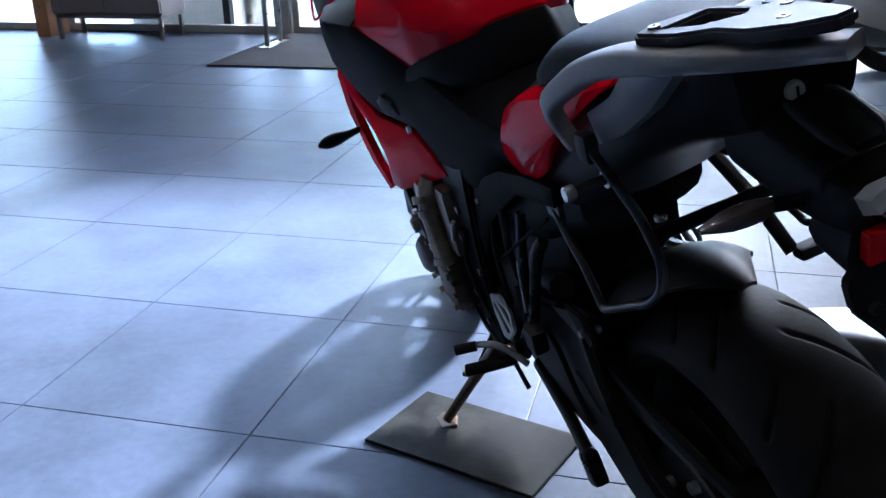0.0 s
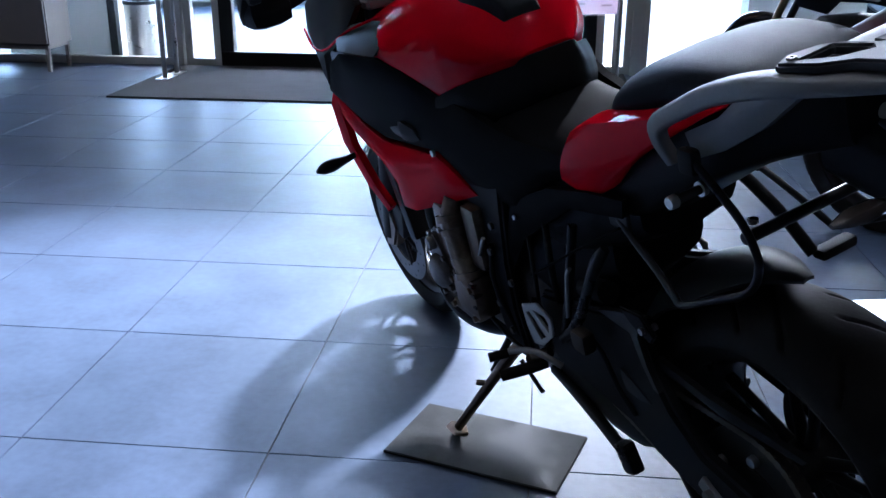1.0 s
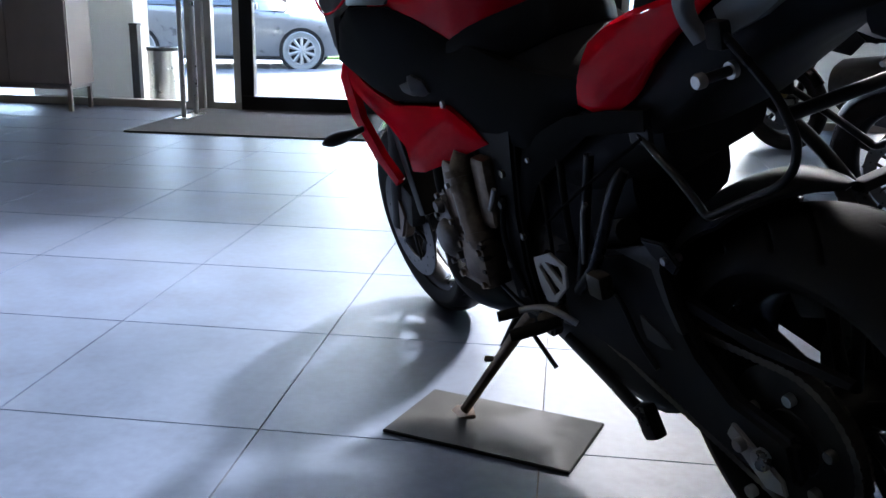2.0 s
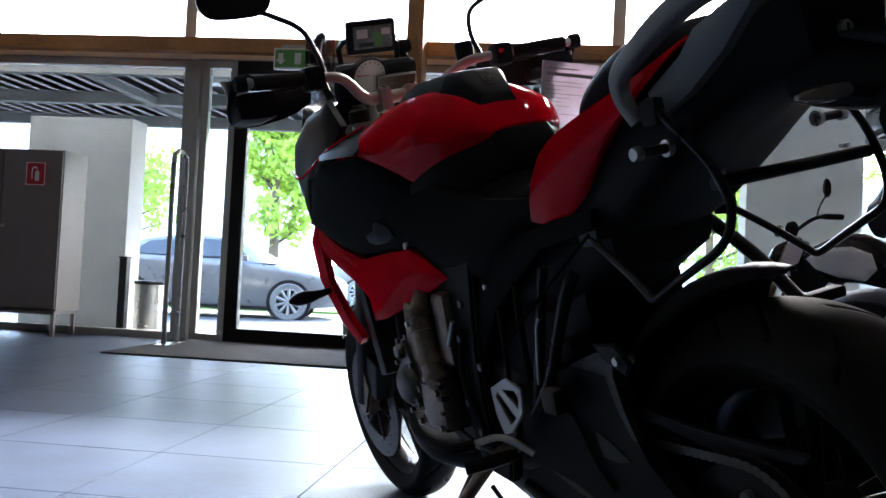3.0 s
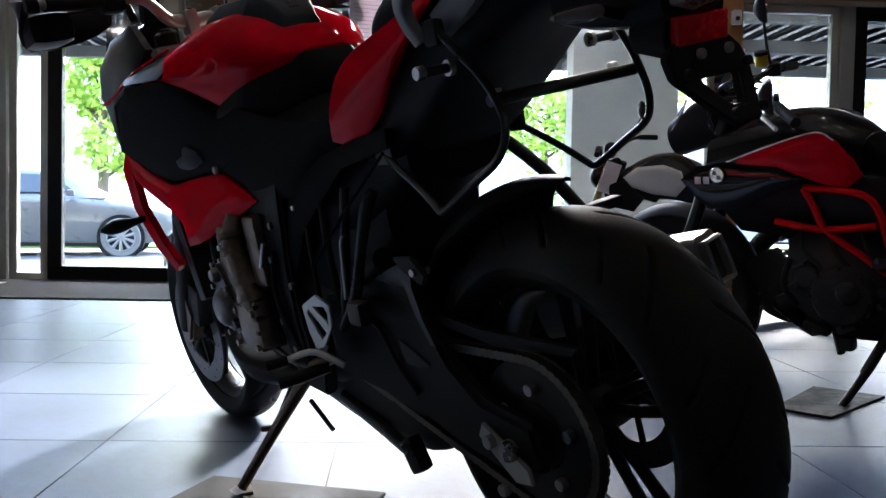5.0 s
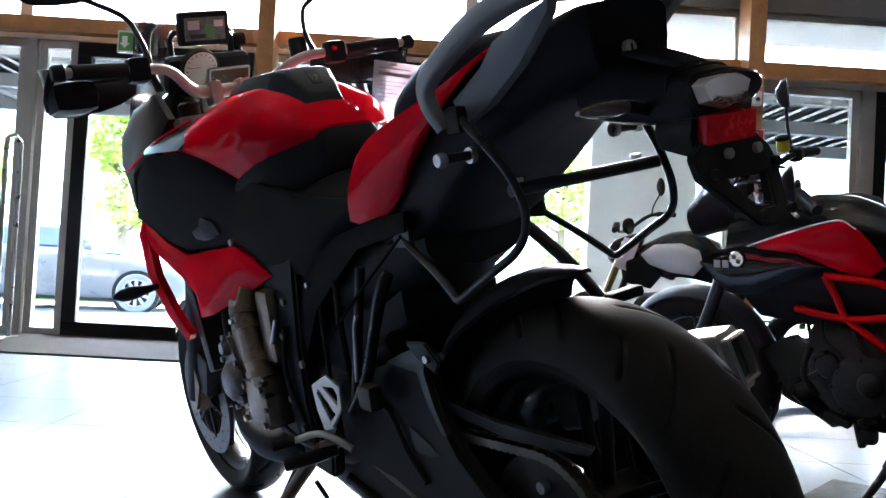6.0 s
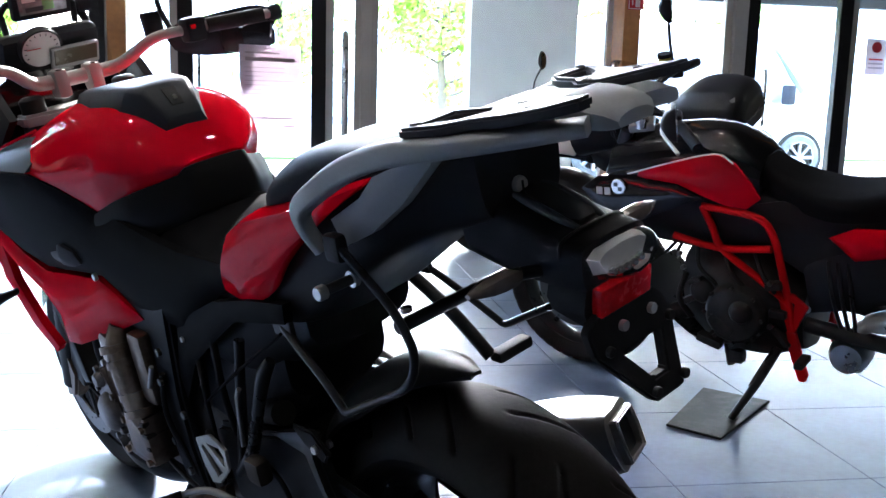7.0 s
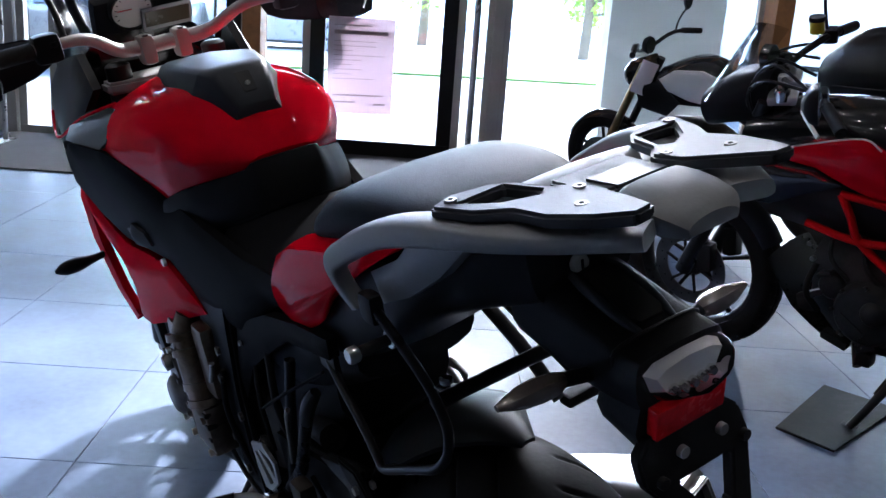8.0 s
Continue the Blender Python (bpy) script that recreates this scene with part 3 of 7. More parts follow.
def brake_disc(parent, x, r, label="drilled steel brake disc"):
    bm = ring_disc((x, 0, 0), r * 0.66, r, 0.005, 60)
    d = part("brake_disc", bm, DISC, parent, label)
    hole = spoke = None
    for k in range(24):
        m = Matrix.Rotation(2 * math.pi * k / 24, 4, "X") @ Matrix.Translation((0, r * (0.74 + 0.18 * (k % 3) / 2), 0))
        if hole is None:
            # Black plugs paint the shade of the holes; the disc is uncut.
            hole = part("drilling", lathe([(0, -0.0032), (0.004, -0.0032), (0.004, 0.0032), (0, 0.0032)], (x, 0, 0), "x", 6, False), FRAME_BLACK, d)
            hole.matrix_basis = m
        else:
            again(hole, m, d)
    for k in range(6):
        m = Matrix.Rotation(2 * math.pi * k / 6, 4, "X")
        if spoke is None:
            spoke = part("carrier_arm", tube([(x, 0.03, 0), (x, r * 0.67, r * 0.21)], 0.006, 6, 1), DARK_METAL, d)
        else:
            again(spoke, m, d)
    return d


def sport_tourer():
    A = thing("motorcycle", frame_of((1.173, -1.026, 0), 32.5, 15.0), "red and black sport touring motorcycle leaning on its side stand", "motorcycle")
    RW, FW = Vector((0, 0.072, 0.325)), Vector((0, 1.605, 0.295))
    # wheels
    rear = wheel(A, "rear_wheel", RW, 0.325, 0.097, 0.222, 5, road_grooves(2 * math.pi / 9), seg=560, across=96)
    front = wheel(A, "front_wheel", FW, 0.295, 0.058, 0.222, 5, road_grooves(2 * math.pi / 10, 0.2))
    for x in (-0.075, 0.075):
        brake_disc(front, x, 0.16)
    brake_disc(rear, 0.075, 0.13)
    # chain drive
    spr = part("sprocket", ring_disc((-0.112, 0, 0), 0.045, 0.122, 0.006, 60), DARK_METAL, rear, "dark rear sprocket with bolts")
    sb = part("sprocket_bolt", bolt((-0.116, 0.078, 0.0), 0.010, 0.012), STEEL, rear)
    for k in range(1, 5):
        again(sb, Matrix.Rotation(2 * math.pi * k / 5 + 0.4, 4, "X"), rear)
    sb.matrix_basis = Matrix.Rotation(0.4, 4, "X")
    part("sprocket_carrier", lathe([(0.0, -0.118), (0.052, -0.118), (0.056, -0.11), (0.060, -0.08), (0, -0.07)], (0, 0, 0), "x", 32, False), DARK_METAL, rear)
    fs, r1, r0 = Vector((-0.112, 0.62, 0.39)), 0.124, 0.042
    path = []
    up0, up1 = Vector((-0.112, RW.y + 0.01, RW.z + r1)), Vector((-0.112, fs.y, fs.z + r0))
    lo0, lo1 = Vector((-0.112, RW.y + 0.02, RW.z - r1)), Vector((-0.112, fs.y, fs.z - r0))
    for k in range(34):
        path.append(up1.lerp(up0, k / 34))
    for k in range(24):
        a = math.pi / 2 + math.pi * k / 24
        path.append(Vector((-0.112, RW.y + r1 * math.cos(a), RW.z + r1 * math.sin(a))))
    for k in range(34):
        path.append(lo0.lerp(lo1, k / 34))
    link = None
    for a, b in zip(path, path[1:]):
        mid, d = (a + b) / 2, b - a
        m = Matrix.Translation(mid) @ Matrix.Rotation(math.atan2(d.z, d.y), 4, "X")
        if link is None:
            bm = bmesh.new()
            for x in (-0.009, 0.009):
                add_lathe(bm, [(0, x - 0.002), (0.0078, x - 0.002), (0.0078, x + 0.002), (0, x + 0.002)], (0, -0.006, 0), "x", 8, False)
                add_lathe(bm, [(0, x - 0.002), (0.0078, x - 0.002), (0.0078, x + 0.002), (0, x + 0.002)], (0, 0.006, 0), "x", 8, False)
                add_box(bm, (x, 0, 0), (0.004, 0.012, 0.010))
            add_box(bm, (0, 0, 0), (0.017, 0.017, 0.010))
            link = part("chain_link", bm, mat("oiled chain steel", (0.16, 0.14, 0.12), 0.4, metal=0.8, vary=0.3), A, "oily steel drive chain link")
            link.matrix_basis = m
        else:
            again(link, m, A)
    part("chain_guard", shell([(-0.128, 0.36, 0.512), (-0.13, 0.15, 0.488), (-0.13, -0.06, 0.486), (-0.13, -0.05, 0.474), (-0.13, 0.12, 0.466), (-0.128, 0.30, 0.486)], 0.004, 0.004, rounds=1), PLASTIC, A, "black plastic chain guard")
    # swingarm
    for s in (-1, 1):
        part("swingarm", slab([(s * 0.130, 0.64, 0.50), (s * 0.130, 0.48, 0.532), (s * 0.132, 0.40, 0.556), (s * 0.134, 0.31, 0.588), (s * 0.134, 0.276, 0.590), (s * 0.136, 0.285, 0.55), (s * 0.138, 0.262, 0.49), (s * 0.140, 0.22, 0.43), (s * 0.142, 0.15, 0.380), (s * 0.145, 0.03, 0.362), (s * 0.145, 0.02, 0.29), (s * 0.145, 0.12, 0.268), (s * 0.140, 0.24, 0.288), (s * 0.134, 0.36, 0.322), (s * 0.130, 0.62, 0.345)], 0.030, 0, 0.010), PLASTIC, A, "black cast swingarm")
    part("swingarm_bridge", box((0, 0.42, 0.45), (0.24, 0.10, 0.12), 0.02), DARK_METAL, A)
    part("axle_plate", slab([(-0.168, 0.135, 0.355), (-0.168, 0.04, 0.30), (-0.168, 0.035, 0.275), (-0.168, 0.075, 0.27), (-0.168, 0.15, 0.33)], 0.008, 0, 0.002), CAST, A, "worn alloy chain adjuster plate")
    part("axle_nut", bolt((-0.170, 0.072, 0.325), 0.017, 0.014), STEEL, A)
    part("adjuster_bolt", bolt((-0.172, 0.115, 0.33), 0.011, 0.012), STEEL, A)
    part("adjuster_bolt", bolt((-0.172, 0.10, 0.255), 0.010, 0.012), STEEL, A)
    part("swingarm_knuckle", shell([(-0.150, 0.41, 0.556), (-0.151, 0.35, 0.578), (-0.152, 0.30, 0.594), (-0.152, 0.276, 0.594), (-0.153, 0.288, 0.552), (-0.154, 0.272, 0.50), (-0.155, 0.247, 0.455), (-0.154, 0.262, 0.456), (-0.153, 0.290, 0.50), (-0.151, 0.312, 0.550)], 0.006, rounds=1), ALLOY_GREY, A, "grey cast swingarm knuckle")
    part("swingarm_cover", shell([(-0.153, 0.36, 0.452), (-0.156, 0.275, 0.418), (-0.156, 0.345, 0.412)], 0.005), PLATE_GREY, A)
    # hugger
    hug = bmesh.new()
    rings = []
    for k in range(17):
        a = radians(94 - 74 * k / 16)
        w = 0.108 if k > 5 else 0.108 * (0.10 + 0.90 * k / 6)
        rr = 0.372 + 0.012 * math.sin(math.pi * k / 16)
        ring = []
        for top in (0, 1):
            for j in (range(9) if not top else range(8, -1, -1)):
                q = -1 + j / 4
                d = rr - 0.006 * top - 0.05 * (w / 0.108) ** 1.3 * abs(q) ** 2.4
                ring.append((w * q * (1 - 0.03 * top), RW.y + d * math.cos(a), RW.z + d * math.sin(a)))
        rings.append(ring)
    add_rings(hug, rings)
    part("rear_hugger", hug, PLASTIC, A, "black plastic rear wheel hugger")
    part("hugger_bolt", bolt((-0.130, 0.261, 0.577), 0.007, 0.006), STEEL, A)
    # engine and frame
    part("crankcase", loft([(0.52, [(0, 0.52), (-0.09, 0.50), (-0.11, 0.42), (-0.10, 0.32), (0, 0.29)]), (0.66, [(0, 0.56), (-0.12, 0.54), (-0.14, 0.44), (-0.12, 0.31), (0, 0.27)]), (0.80, [(0, 0.58), (-0.15, 0.56), (-0.17, 0.44), (-0.14, 0.32), (0, 0.27)]), (0.94, [(0, 0.56), (-0.15, 0.54), (-0.175, 0.44), (-0.14, 0.34), (0, 0.28)]), (1.01, [(0, 0.50), (-0.11, 0.49), (-0.13, 0.42), (-0.10, 0.35), (0, 0.31)])]), BRONZE_DARK, A, "brown-grey cast engine case")
    T = Matrix.Translation((0, 0.835, 0.525)) @ Matrix.Rotation(radians(11), 4, "X")
    part("cylinder_block", box((0, 0, 0.0), (0.345, 0.20, 0.22), 0.018, T), BRONZE_DARK, A, "brown-grey cylinder block")
    part("cylinder_head", box((0, -0.01, 0.125), (0.33, 0.18, 0.07), 0.02, T), BRONZE_DARK, A)
    pipe = part("coolant_pipe", tube([(-0.188, 0.850, 0.672), (-0.204, 0.852, 0.630), (-0.208, 0.838, 0.565), (-0.208, 0.820, 0.500), (-0.196, 0.812, 0.470)], [0.022, 0.026, 0.027, 0.027, 0.024], 16, 4), BRONZE, A, "brown cast coolant pipe")
    for (f, u), r in (((0.8525, 0.632), 0.033), ((0.846, 0.602), 0.031), ((0.829, 0.535), 0.032), ((0.820, 0.502), 0.034)):
        part("pipe_collar", tube([(-0.2055, f + 0.002, u + 0.007), (-0.2075, f - 0.002, u - 0.007)], r, 18, 1), BRONZE, pipe)
    part("pipe_screw", bolt((-0.238, 0.847, 0.617), 0.006, 0.008), STEEL, pipe)
    part("cylinder_side", box((-0.192, 0.904, 0.560), (0.052, 0.066, 0.190), 0.018, Matrix.Translation((0, 0.9, 0.565)) @ Matrix.Rotation(radians(9), 4, "X") @ Matrix.Translation((0, -0.9, -0.565))), BRONZE, A, "aged brown cylinder casting")
    low = part("lower_casting", box((-0.196, 0.838, 0.448), (0.064, 0.110, 0.112), 0.022), BRONZE, A, "aged brown lower engine casting")
    for u, w in ((0.486, 0.104), (0.462, 0.110), (0.432, 0.100)):
        part("casting_rib", box((-0.196, 0.838, u), (0.062, w, 0.011), 0.004), BRONZE_DARK, low)
    part("casting_flange", box((-0.192, 0.858, 0.398), (0.064, 0.120, 0.024), 0.009), BRONZE, low)
    for f, u in ((0.805, 0.399), (0.905, 0.399), (0.80, 0.474), (0.88, 0.474)):
        part("engine_bolt", bolt((-0.222, f, u), 0.0075, 0.010), BRONZE, low)
    rear_box = part("breather_box", box((-0.184, 0.778, 0.600), (0.040, 0.060, 0.150), 0.016), BRONZE, A)
    part("breather_rod", tube([(-0.200, 0.722, 0.620), (-0.202, 0.755, 0.570)], 0.0045, 8, 1), STEEL, rear_box)
    lobe = [(0.935, 0.582), (0.962, 0.578), (0.984, 0.535), (0.990, 0.480), (0.976, 0.432), (0.940, 0.408), (0.900, 0.420), (0.884, 0.468), (0.894, 0.522), (0.914, 0.562)]
    cover = part("alternator_cover", slab([(-0.198, f, u) for f, u in lobe], 0.055, 0, 0.016), CASE_GREY, A, "grey cast alternator cover")
    part("cover_boss", lathe([(0, -0.018), (0.030, -0.018), (0.040, -0.010), (0.046, 0.004), (0, 0.006)], (-0.226, 0.936, 0.475), "x", 36, False), CASE_GREY, cover)
    part("cover_boss", lathe([(0, -0.014), (0.012, -0.014), (0.017, -0.006), (0.018, 0.004), (0, 0.006)], (-0.226, 0.946, 0.548), "x", 24, False), CASE_GREY, cover)
    for f, u in ((0.950, 0.570), (0.975, 0.520), (0.977, 0.455), (0.938, 0.420), (0.898, 0.445), (0.902, 0.520)):
        part("cover_bolt", bolt((-0.224, f, u), 0.0065, 0.009), CASE_GREY, cover)
    part("clutch_cover", lathe([(0, 0.045), (0.06, 0.045), (0.08, 0.03), (0.085, -0.02), (0, -0.02)], (0.205, 0.78, 0.43), "x", 40, False), CAST, A)
    part("coolant_hose", tube([(-0.17, 1.01, 0.67), (-0.19, 1.00, 0.60), (-0.18, 1.02, 0.52), (-0.15, 1.06, 0.44)], 0.015, 10, 4), RUBBER, A, "black rubber coolant hose")
    part("engine_wiring", tube([(-0.185, 0.72, 0.60), (-0.192, 0.735, 0.52), (-0.188, 0.72, 0.45), (-0.175, 0.70, 0.38)], 0.006, 8, 4), RUBBER, A)
    part("belly_pan", loft([(0.84, [(0, 0.30), (-0.09, 0.30), (-0.10, 0.285), (-0.08, 0.265), (0, 0.26)]), (0.93, [(0, 0.31), (-0.14, 0.308), (-0.165, 0.290), (-0.13, 0.258), (0, 0.25)]), (1.05, [(0, 0.34), (-0.165, 0.348), (-0.195, 0.330), (-0.15, 0.268), (0, 0.25)]), (1.18, [(0, 0.42), (-0.13, 0.42), (-0.15, 0.40), (-0.10, 0.33), (0, 0.30)])]), CONSOLE, A, "blue-grey belly pan fin")
    part("collector_box", loft([(0.80, [(0, 0.38), (-0.095, 0.36), (-0.115, 0.31), (-0.100, 0.250), (0, 0.240)]), (0.66, [(0, 0.39), (-0.100, 0.38), (-0.120, 0.32), (-0.110, 0.232), (0, 0.218)]), (0.52, [(0, 0.40), (-0.105, 0.39), (-0.122, 0.32), (-0.112, 0.222), (0, 0.208)]), (0.40, [(0, 0.40), (-0.100, 0.39), (-0.118, 0.32), (-0.106, 0.218), (0, 0.204)]), (0.345, [(0, 0.38), (-0.07, 0.37), (-0.090, 0.32), (-0.080, 0.245), (0, 0.235)])], 3, 3), DARK_METAL, A, "dark exhaust collector box")
    part("radiator", box((0, 1.22, 0.62), (0.38, 0.04, 0.34), 0.008, Matrix.Translation((0, 1.22, 0.62)) @ Matrix.Rotation(radians(-14), 4, "X") @ Matrix.Translation((0, -1.22, -0.62))), FRAME_BLACK, A)
    both("main_frame", slab, [(-0.158, 1.22, 0.86), (-0.160, 1.00, 0.80), (-0.168, 0.82, 0.71), (-0.172, 0.765, 0.61), (-0.176, 0.772, 0.51), (-0.176, 0.748, 0.37), (-0.170, 0.72, 0.325), (-0.166, 0.675, 0.34), (-0.168, 0.690, 0.45), (-0.166, 0.690, 0.56), (-0.160, 0.672, 0.70), (-0.152, 0.66, 0.80), (-0.150, 0.95, 0.90)], PLASTIC, A, "black cast main frame", thick=0.022, bevel=0.007)
    both("frame_cover", shell, [(-0.160, 0.650, 0.702), (-0.156, 0.575, 0.744), (-0.152, 0.503, 0.775), (-0.148, 0.382, 0.800), (-0.146, 0.28, 0.812), (-0.146, 0.285, 0.779), (-0.148, 0.36, 0.766), (-0.150, 0.439, 0.752), (-0.152, 0.494, 0.718), (-0.156, 0.55, 0.682), (-0.160, 0.615, 0.638), (-0.164, 0.684, 0.546), (-0.164, 0.693, 0.60)], SHOULDER, A, "dark grey frame cover", bulge=0.006, rounds=1)
    both("cover_screw", lambda p: bolt(p[0], 0.005, 0.004), [(-0.166, 0.625, 0.685)], STEEL, A)
    part("inner_guard", loft([(0.66, [(0, 0.70), (-0.10, 0.69), (-0.125, 0.60), (-0.12, 0.42), (0, 0.38)]), (0.52, [(0, 0.72), (-0.09, 0.71), (-0.110, 0.62), (-0.10, 0.50), (0, 0.46)]), (0.40, [(0, 0.74), (-0.08, 0.73), (-0.10, 0.68), (-0.09, 0.60), (0, 0.58)])], 3, 3), PLASTIC, A, "black inner mudguard")
    # Made-up filler that blocks the view through the machine.
    part("core", loft([(0.30, [(0, 0.84), (-0.08, 0.83), (-0.10, 0.78), (-0.09, 0.72), (0, 0.70)]), (0.50, [(0, 0.84), (-0.09, 0.83), (-0.115, 0.78), (-0.12, 0.64), (0, 0.60)]), (0.68, [(0, 0.87), (-0.05, 0.86), (-0.10, 0.80), (-0.13, 0.66), (0, 0.61)]), (0.80, [(0, 0.97), (-0.10, 0.93), (-0.14, 0.85), (-0.15, 0.70), (0, 0.62)]), (1.15, [(0, 1.0), (-0.11, 0.96), (-0.15, 0.85), (-0.15, 0.66), (0, 0.62)]), (1.32, [(0, 0.98), (-0.08, 0.95), (-0.12, 0.85), (-0.10, 0.70), (0, 0.68)])]), PLASTIC, A, "black filler body behind the tank and cladding")
    # tank
    tank = part("fuel_tank", loft([
        (1.275, [(0, 1.010), (-0.06, 1.005), (-0.12, 0.995), (-0.165, 0.975), (-0.16, 0.94)]),
        (1.16, [(0, 1.058), (-0.07, 1.050), (-0.140, 1.026), (-0.205, 0.990), (-0.195, 0.950)]),
        (1.02, [(0, 1.085), (-0.075, 1.078), (-0.152, 1.044), (-0.214, 0.982), (-0.205, 0.935)]),
        (0.87, [(0, 1.085), (-0.080, 1.076), (-0.154, 1.040), (-0.182, 0.968), (-0.168, 0.893)]),
        (0.80, [(0, 1.062), (-0.080, 1.052), (-0.148, 1.024), (-0.168, 0.975), (-0.155, 0.915)]),
        (0.745, [(0, 1.028), (-0.066, 1.022), (-0.116, 1.003), (-0.136, 0.968), (-0.126, 0.932)]),
        (0.70, [(0, 0.998), (-0.050, 0.994), (-0.078, 0.985), (-0.092, 0.968), (-0.084, 0.945)]),
        (0.670, [(0, 0.974), (-0.036, 0.973), (-0.048, 0.971), (-0.056, 0.966), (-0.052, 0.955)])], 5, 6), RED, A, "glossy red fuel tank")
    brim = [(-0.170, 0.856, 0.893), (-0.166, 0.835, 0.902), (-0.152, 0.790, 0.920), (-0.131, 0.744, 0.934), (-0.088, 0.700, 0.947), (-0.070, 0.682, 0.953), (-0.061, 0.673, 0.964), (-0.050, 0.667, 0.967), (-0.025, 0.664, 0.968)]
    foot = [(-0.170, 0.856, 0.850), (-0.164, 0.830, 0.850), (-0.150, 0.780, 0.852), (-0.132, 0.722, 0.856), (-0.096, 0.680, 0.872), (-0.078, 0.662, 0.879), (-0.066, 0.651, 0.884), (-0.052, 0.644, 0.888), (-0.025, 0.641, 0.889)]
    brim, foot = [[*e, *[(-r, f, u) for r, f, u in e[::-1]]] for e in (brim, foot)]
    part("tank_rear_cover", curtain(brim, foot, 0.006, 0.006), BAND, A, "anthracite cover band behind the tank")
    part("band_edge", tube([(r, f + 0.004, u - 0.004) for r, f, u in foot[2:-2]], 0.0045, 8, 1), FRAME_BLACK, A, "dark joint below the cover band")
    part("saddle_nose", loft([
        (0.70, [(0, 0.882), (-0.055, 0.880), (-0.096, 0.868), (-0.128, 0.848), (-0.146, 0.80), (-0.13, 0.76)]),
        (0.645, [(0, 0.884), (-0.052, 0.881), (-0.088, 0.868), (-0.124, 0.842), (-0.142, 0.80), (-0.12, 0.76)]),
        (0.60, [(0, 0.876), (-0.055, 0.872), (-0.095, 0.858), (-0.128, 0.838), (-0.140, 0.80), (-0.12, 0.76)]),
        (0.50, [(0, 0.863), (-0.07, 0.861), (-0.110, 0.852), (-0.130, 0.832), (-0.132, 0.80), (-0.11, 0.77)]),
        (0.40, [(0, 0.868), (-0.08, 0.865), (-0.115, 0.855), (-0.130, 0.835), (-0.125, 0.80), (-0.10, 0.78)]),
        (0.30, [(0, 0.900), (-0.08, 0.895), (-0.110, 0.880), (-0.120, 0.850), (-0.115, 0.82), (-0.10, 0.79)])], 4, 5), SEAT_BLACK, A, "black vinyl rider saddle")
    cap = loft([(1.06, [(0, 1.096), (-0.045, 1.095), (-0.062, 1.090), (-0.074, 1.072), (-0.07, 1.05)]), (0.93, [(0, 1.108), (-0.062, 1.106), (-0.084, 1.100), (-0.098, 1.078), (-0.09, 1.05)]), (0.83, [(0, 1.106), (-0.050, 1.104), (-0.064, 1.098), (-0.082, 1.066), (-0.07, 1.04)]), (0.795, [(0, 1.100), (-0.040, 1.098), (-0.052, 1.090), (-0.064, 1.052), (-0.055, 1.02)]), (0.742, [(0, 1.046), (-0.028, 1.044), (-0.035, 1.040), (-0.044, 1.020), (-0.036, 1.0)])], 1, 1)
    bmesh.ops.bevel(cap, geom=[e for e in cap.edges if len(e.link_faces) == 2 and e.calc_face_angle(0) > 0.25], offset=0.004, segments=2, affect="EDGES", profile=0.5)
    top = part("tank_console", cap, CONSOLE, A, "dark blue-grey tank console")
    # Black plate on the uncut face stands for the shaded recess.
    part("console_recess", slab([(-0.014, 0.7865, 1.0925), (0.014, 0.7865, 1.0925), (0.012, 0.757, 1.0625), (-0.012, 0.757, 1.0625)], 0.003, 2, 0.001), FRAME_BLACK, top)
    part("console_screw", bolt((0.0, 0.768, 1.076), 0.004, 0.006, "y"), STEEL, top)
    # body panels
    both("side_panel", shell, [(-0.256, 1.146, 0.976), (-0.250, 1.25, 0.935), (-0.226, 1.392, 0.838), (-0.210, 1.24, 0.775), (-0.198, 1.146, 0.75), (-0.185, 0.883, 0.77), (-0.172, 0.77, 0.71), (-0.158, 0.62, 0.70), (-0.148, 0.565, 0.74), (-0.128, 0.515, 0.775), (-0.122, 0.45, 0.800), (-0.126, 0.43, 0.835), (-0.132, 0.52, 0.838), (-0.142, 0.60, 0.843), (-0.152, 0.70, 0.862), (-0.162, 0.775, 0.884), (-0.168, 0.857, 0.896), (-0.200, 0.94, 0.945), (-0.224, 1.011, 0.972)], SHOULDER, A, "black side cladding", bulge=0.010, rounds=1)
    both("shoulder_panel", shell, [(-0.152, 1.015, 1.036), (-0.190, 1.010, 1.004), (-0.226, 1.012, 0.976), (-0.258, 1.146, 0.982), (-0.235, 1.20, 0.996), (-0.190, 1.20, 1.016)], CONSOLE, A, "dark blue-grey tank shoulder", bulge=0.005, rounds=1)
    both("side_fairing", shell, [(-0.215, 1.395, 0.835), (-0.215, 1.30, 0.795), (-0.212, 1.228, 0.767), (-0.205, 1.146, 0.742), (-0.198, 1.00, 0.755), (-0.192, 0.883, 0.762), (-0.186, 0.82, 0.735), (-0.178, 0.752, 0.700), (-0.204, 0.88, 0.652), (-0.230, 0.985, 0.617), (-0.230, 1.055, 0.607), (-0.222, 1.085, 0.655), (-0.212, 1.19, 0.69), (-0.220, 1.29, 0.735), (-0.22, 1.36, 0.765)], PANEL_RED, A, "glossy red side fairing", bulge=0.012, rounds=1)
    both("front_fairing_strip", shell, [(-0.215, 1.395, 0.835), (-0.22, 1.37, 0.775), (-0.22, 1.36, 0.69), (-0.218, 1.275, 0.60), (-0.212, 1.215, 0.548), (-0.214, 1.235, 0.532), (-0.222, 1.315, 0.588), (-0.225, 1.41, 0.69), (-0.222, 1.43, 0.79)], PANEL_RED, A, "red fairing edge", bulge=0.006, rounds=1)
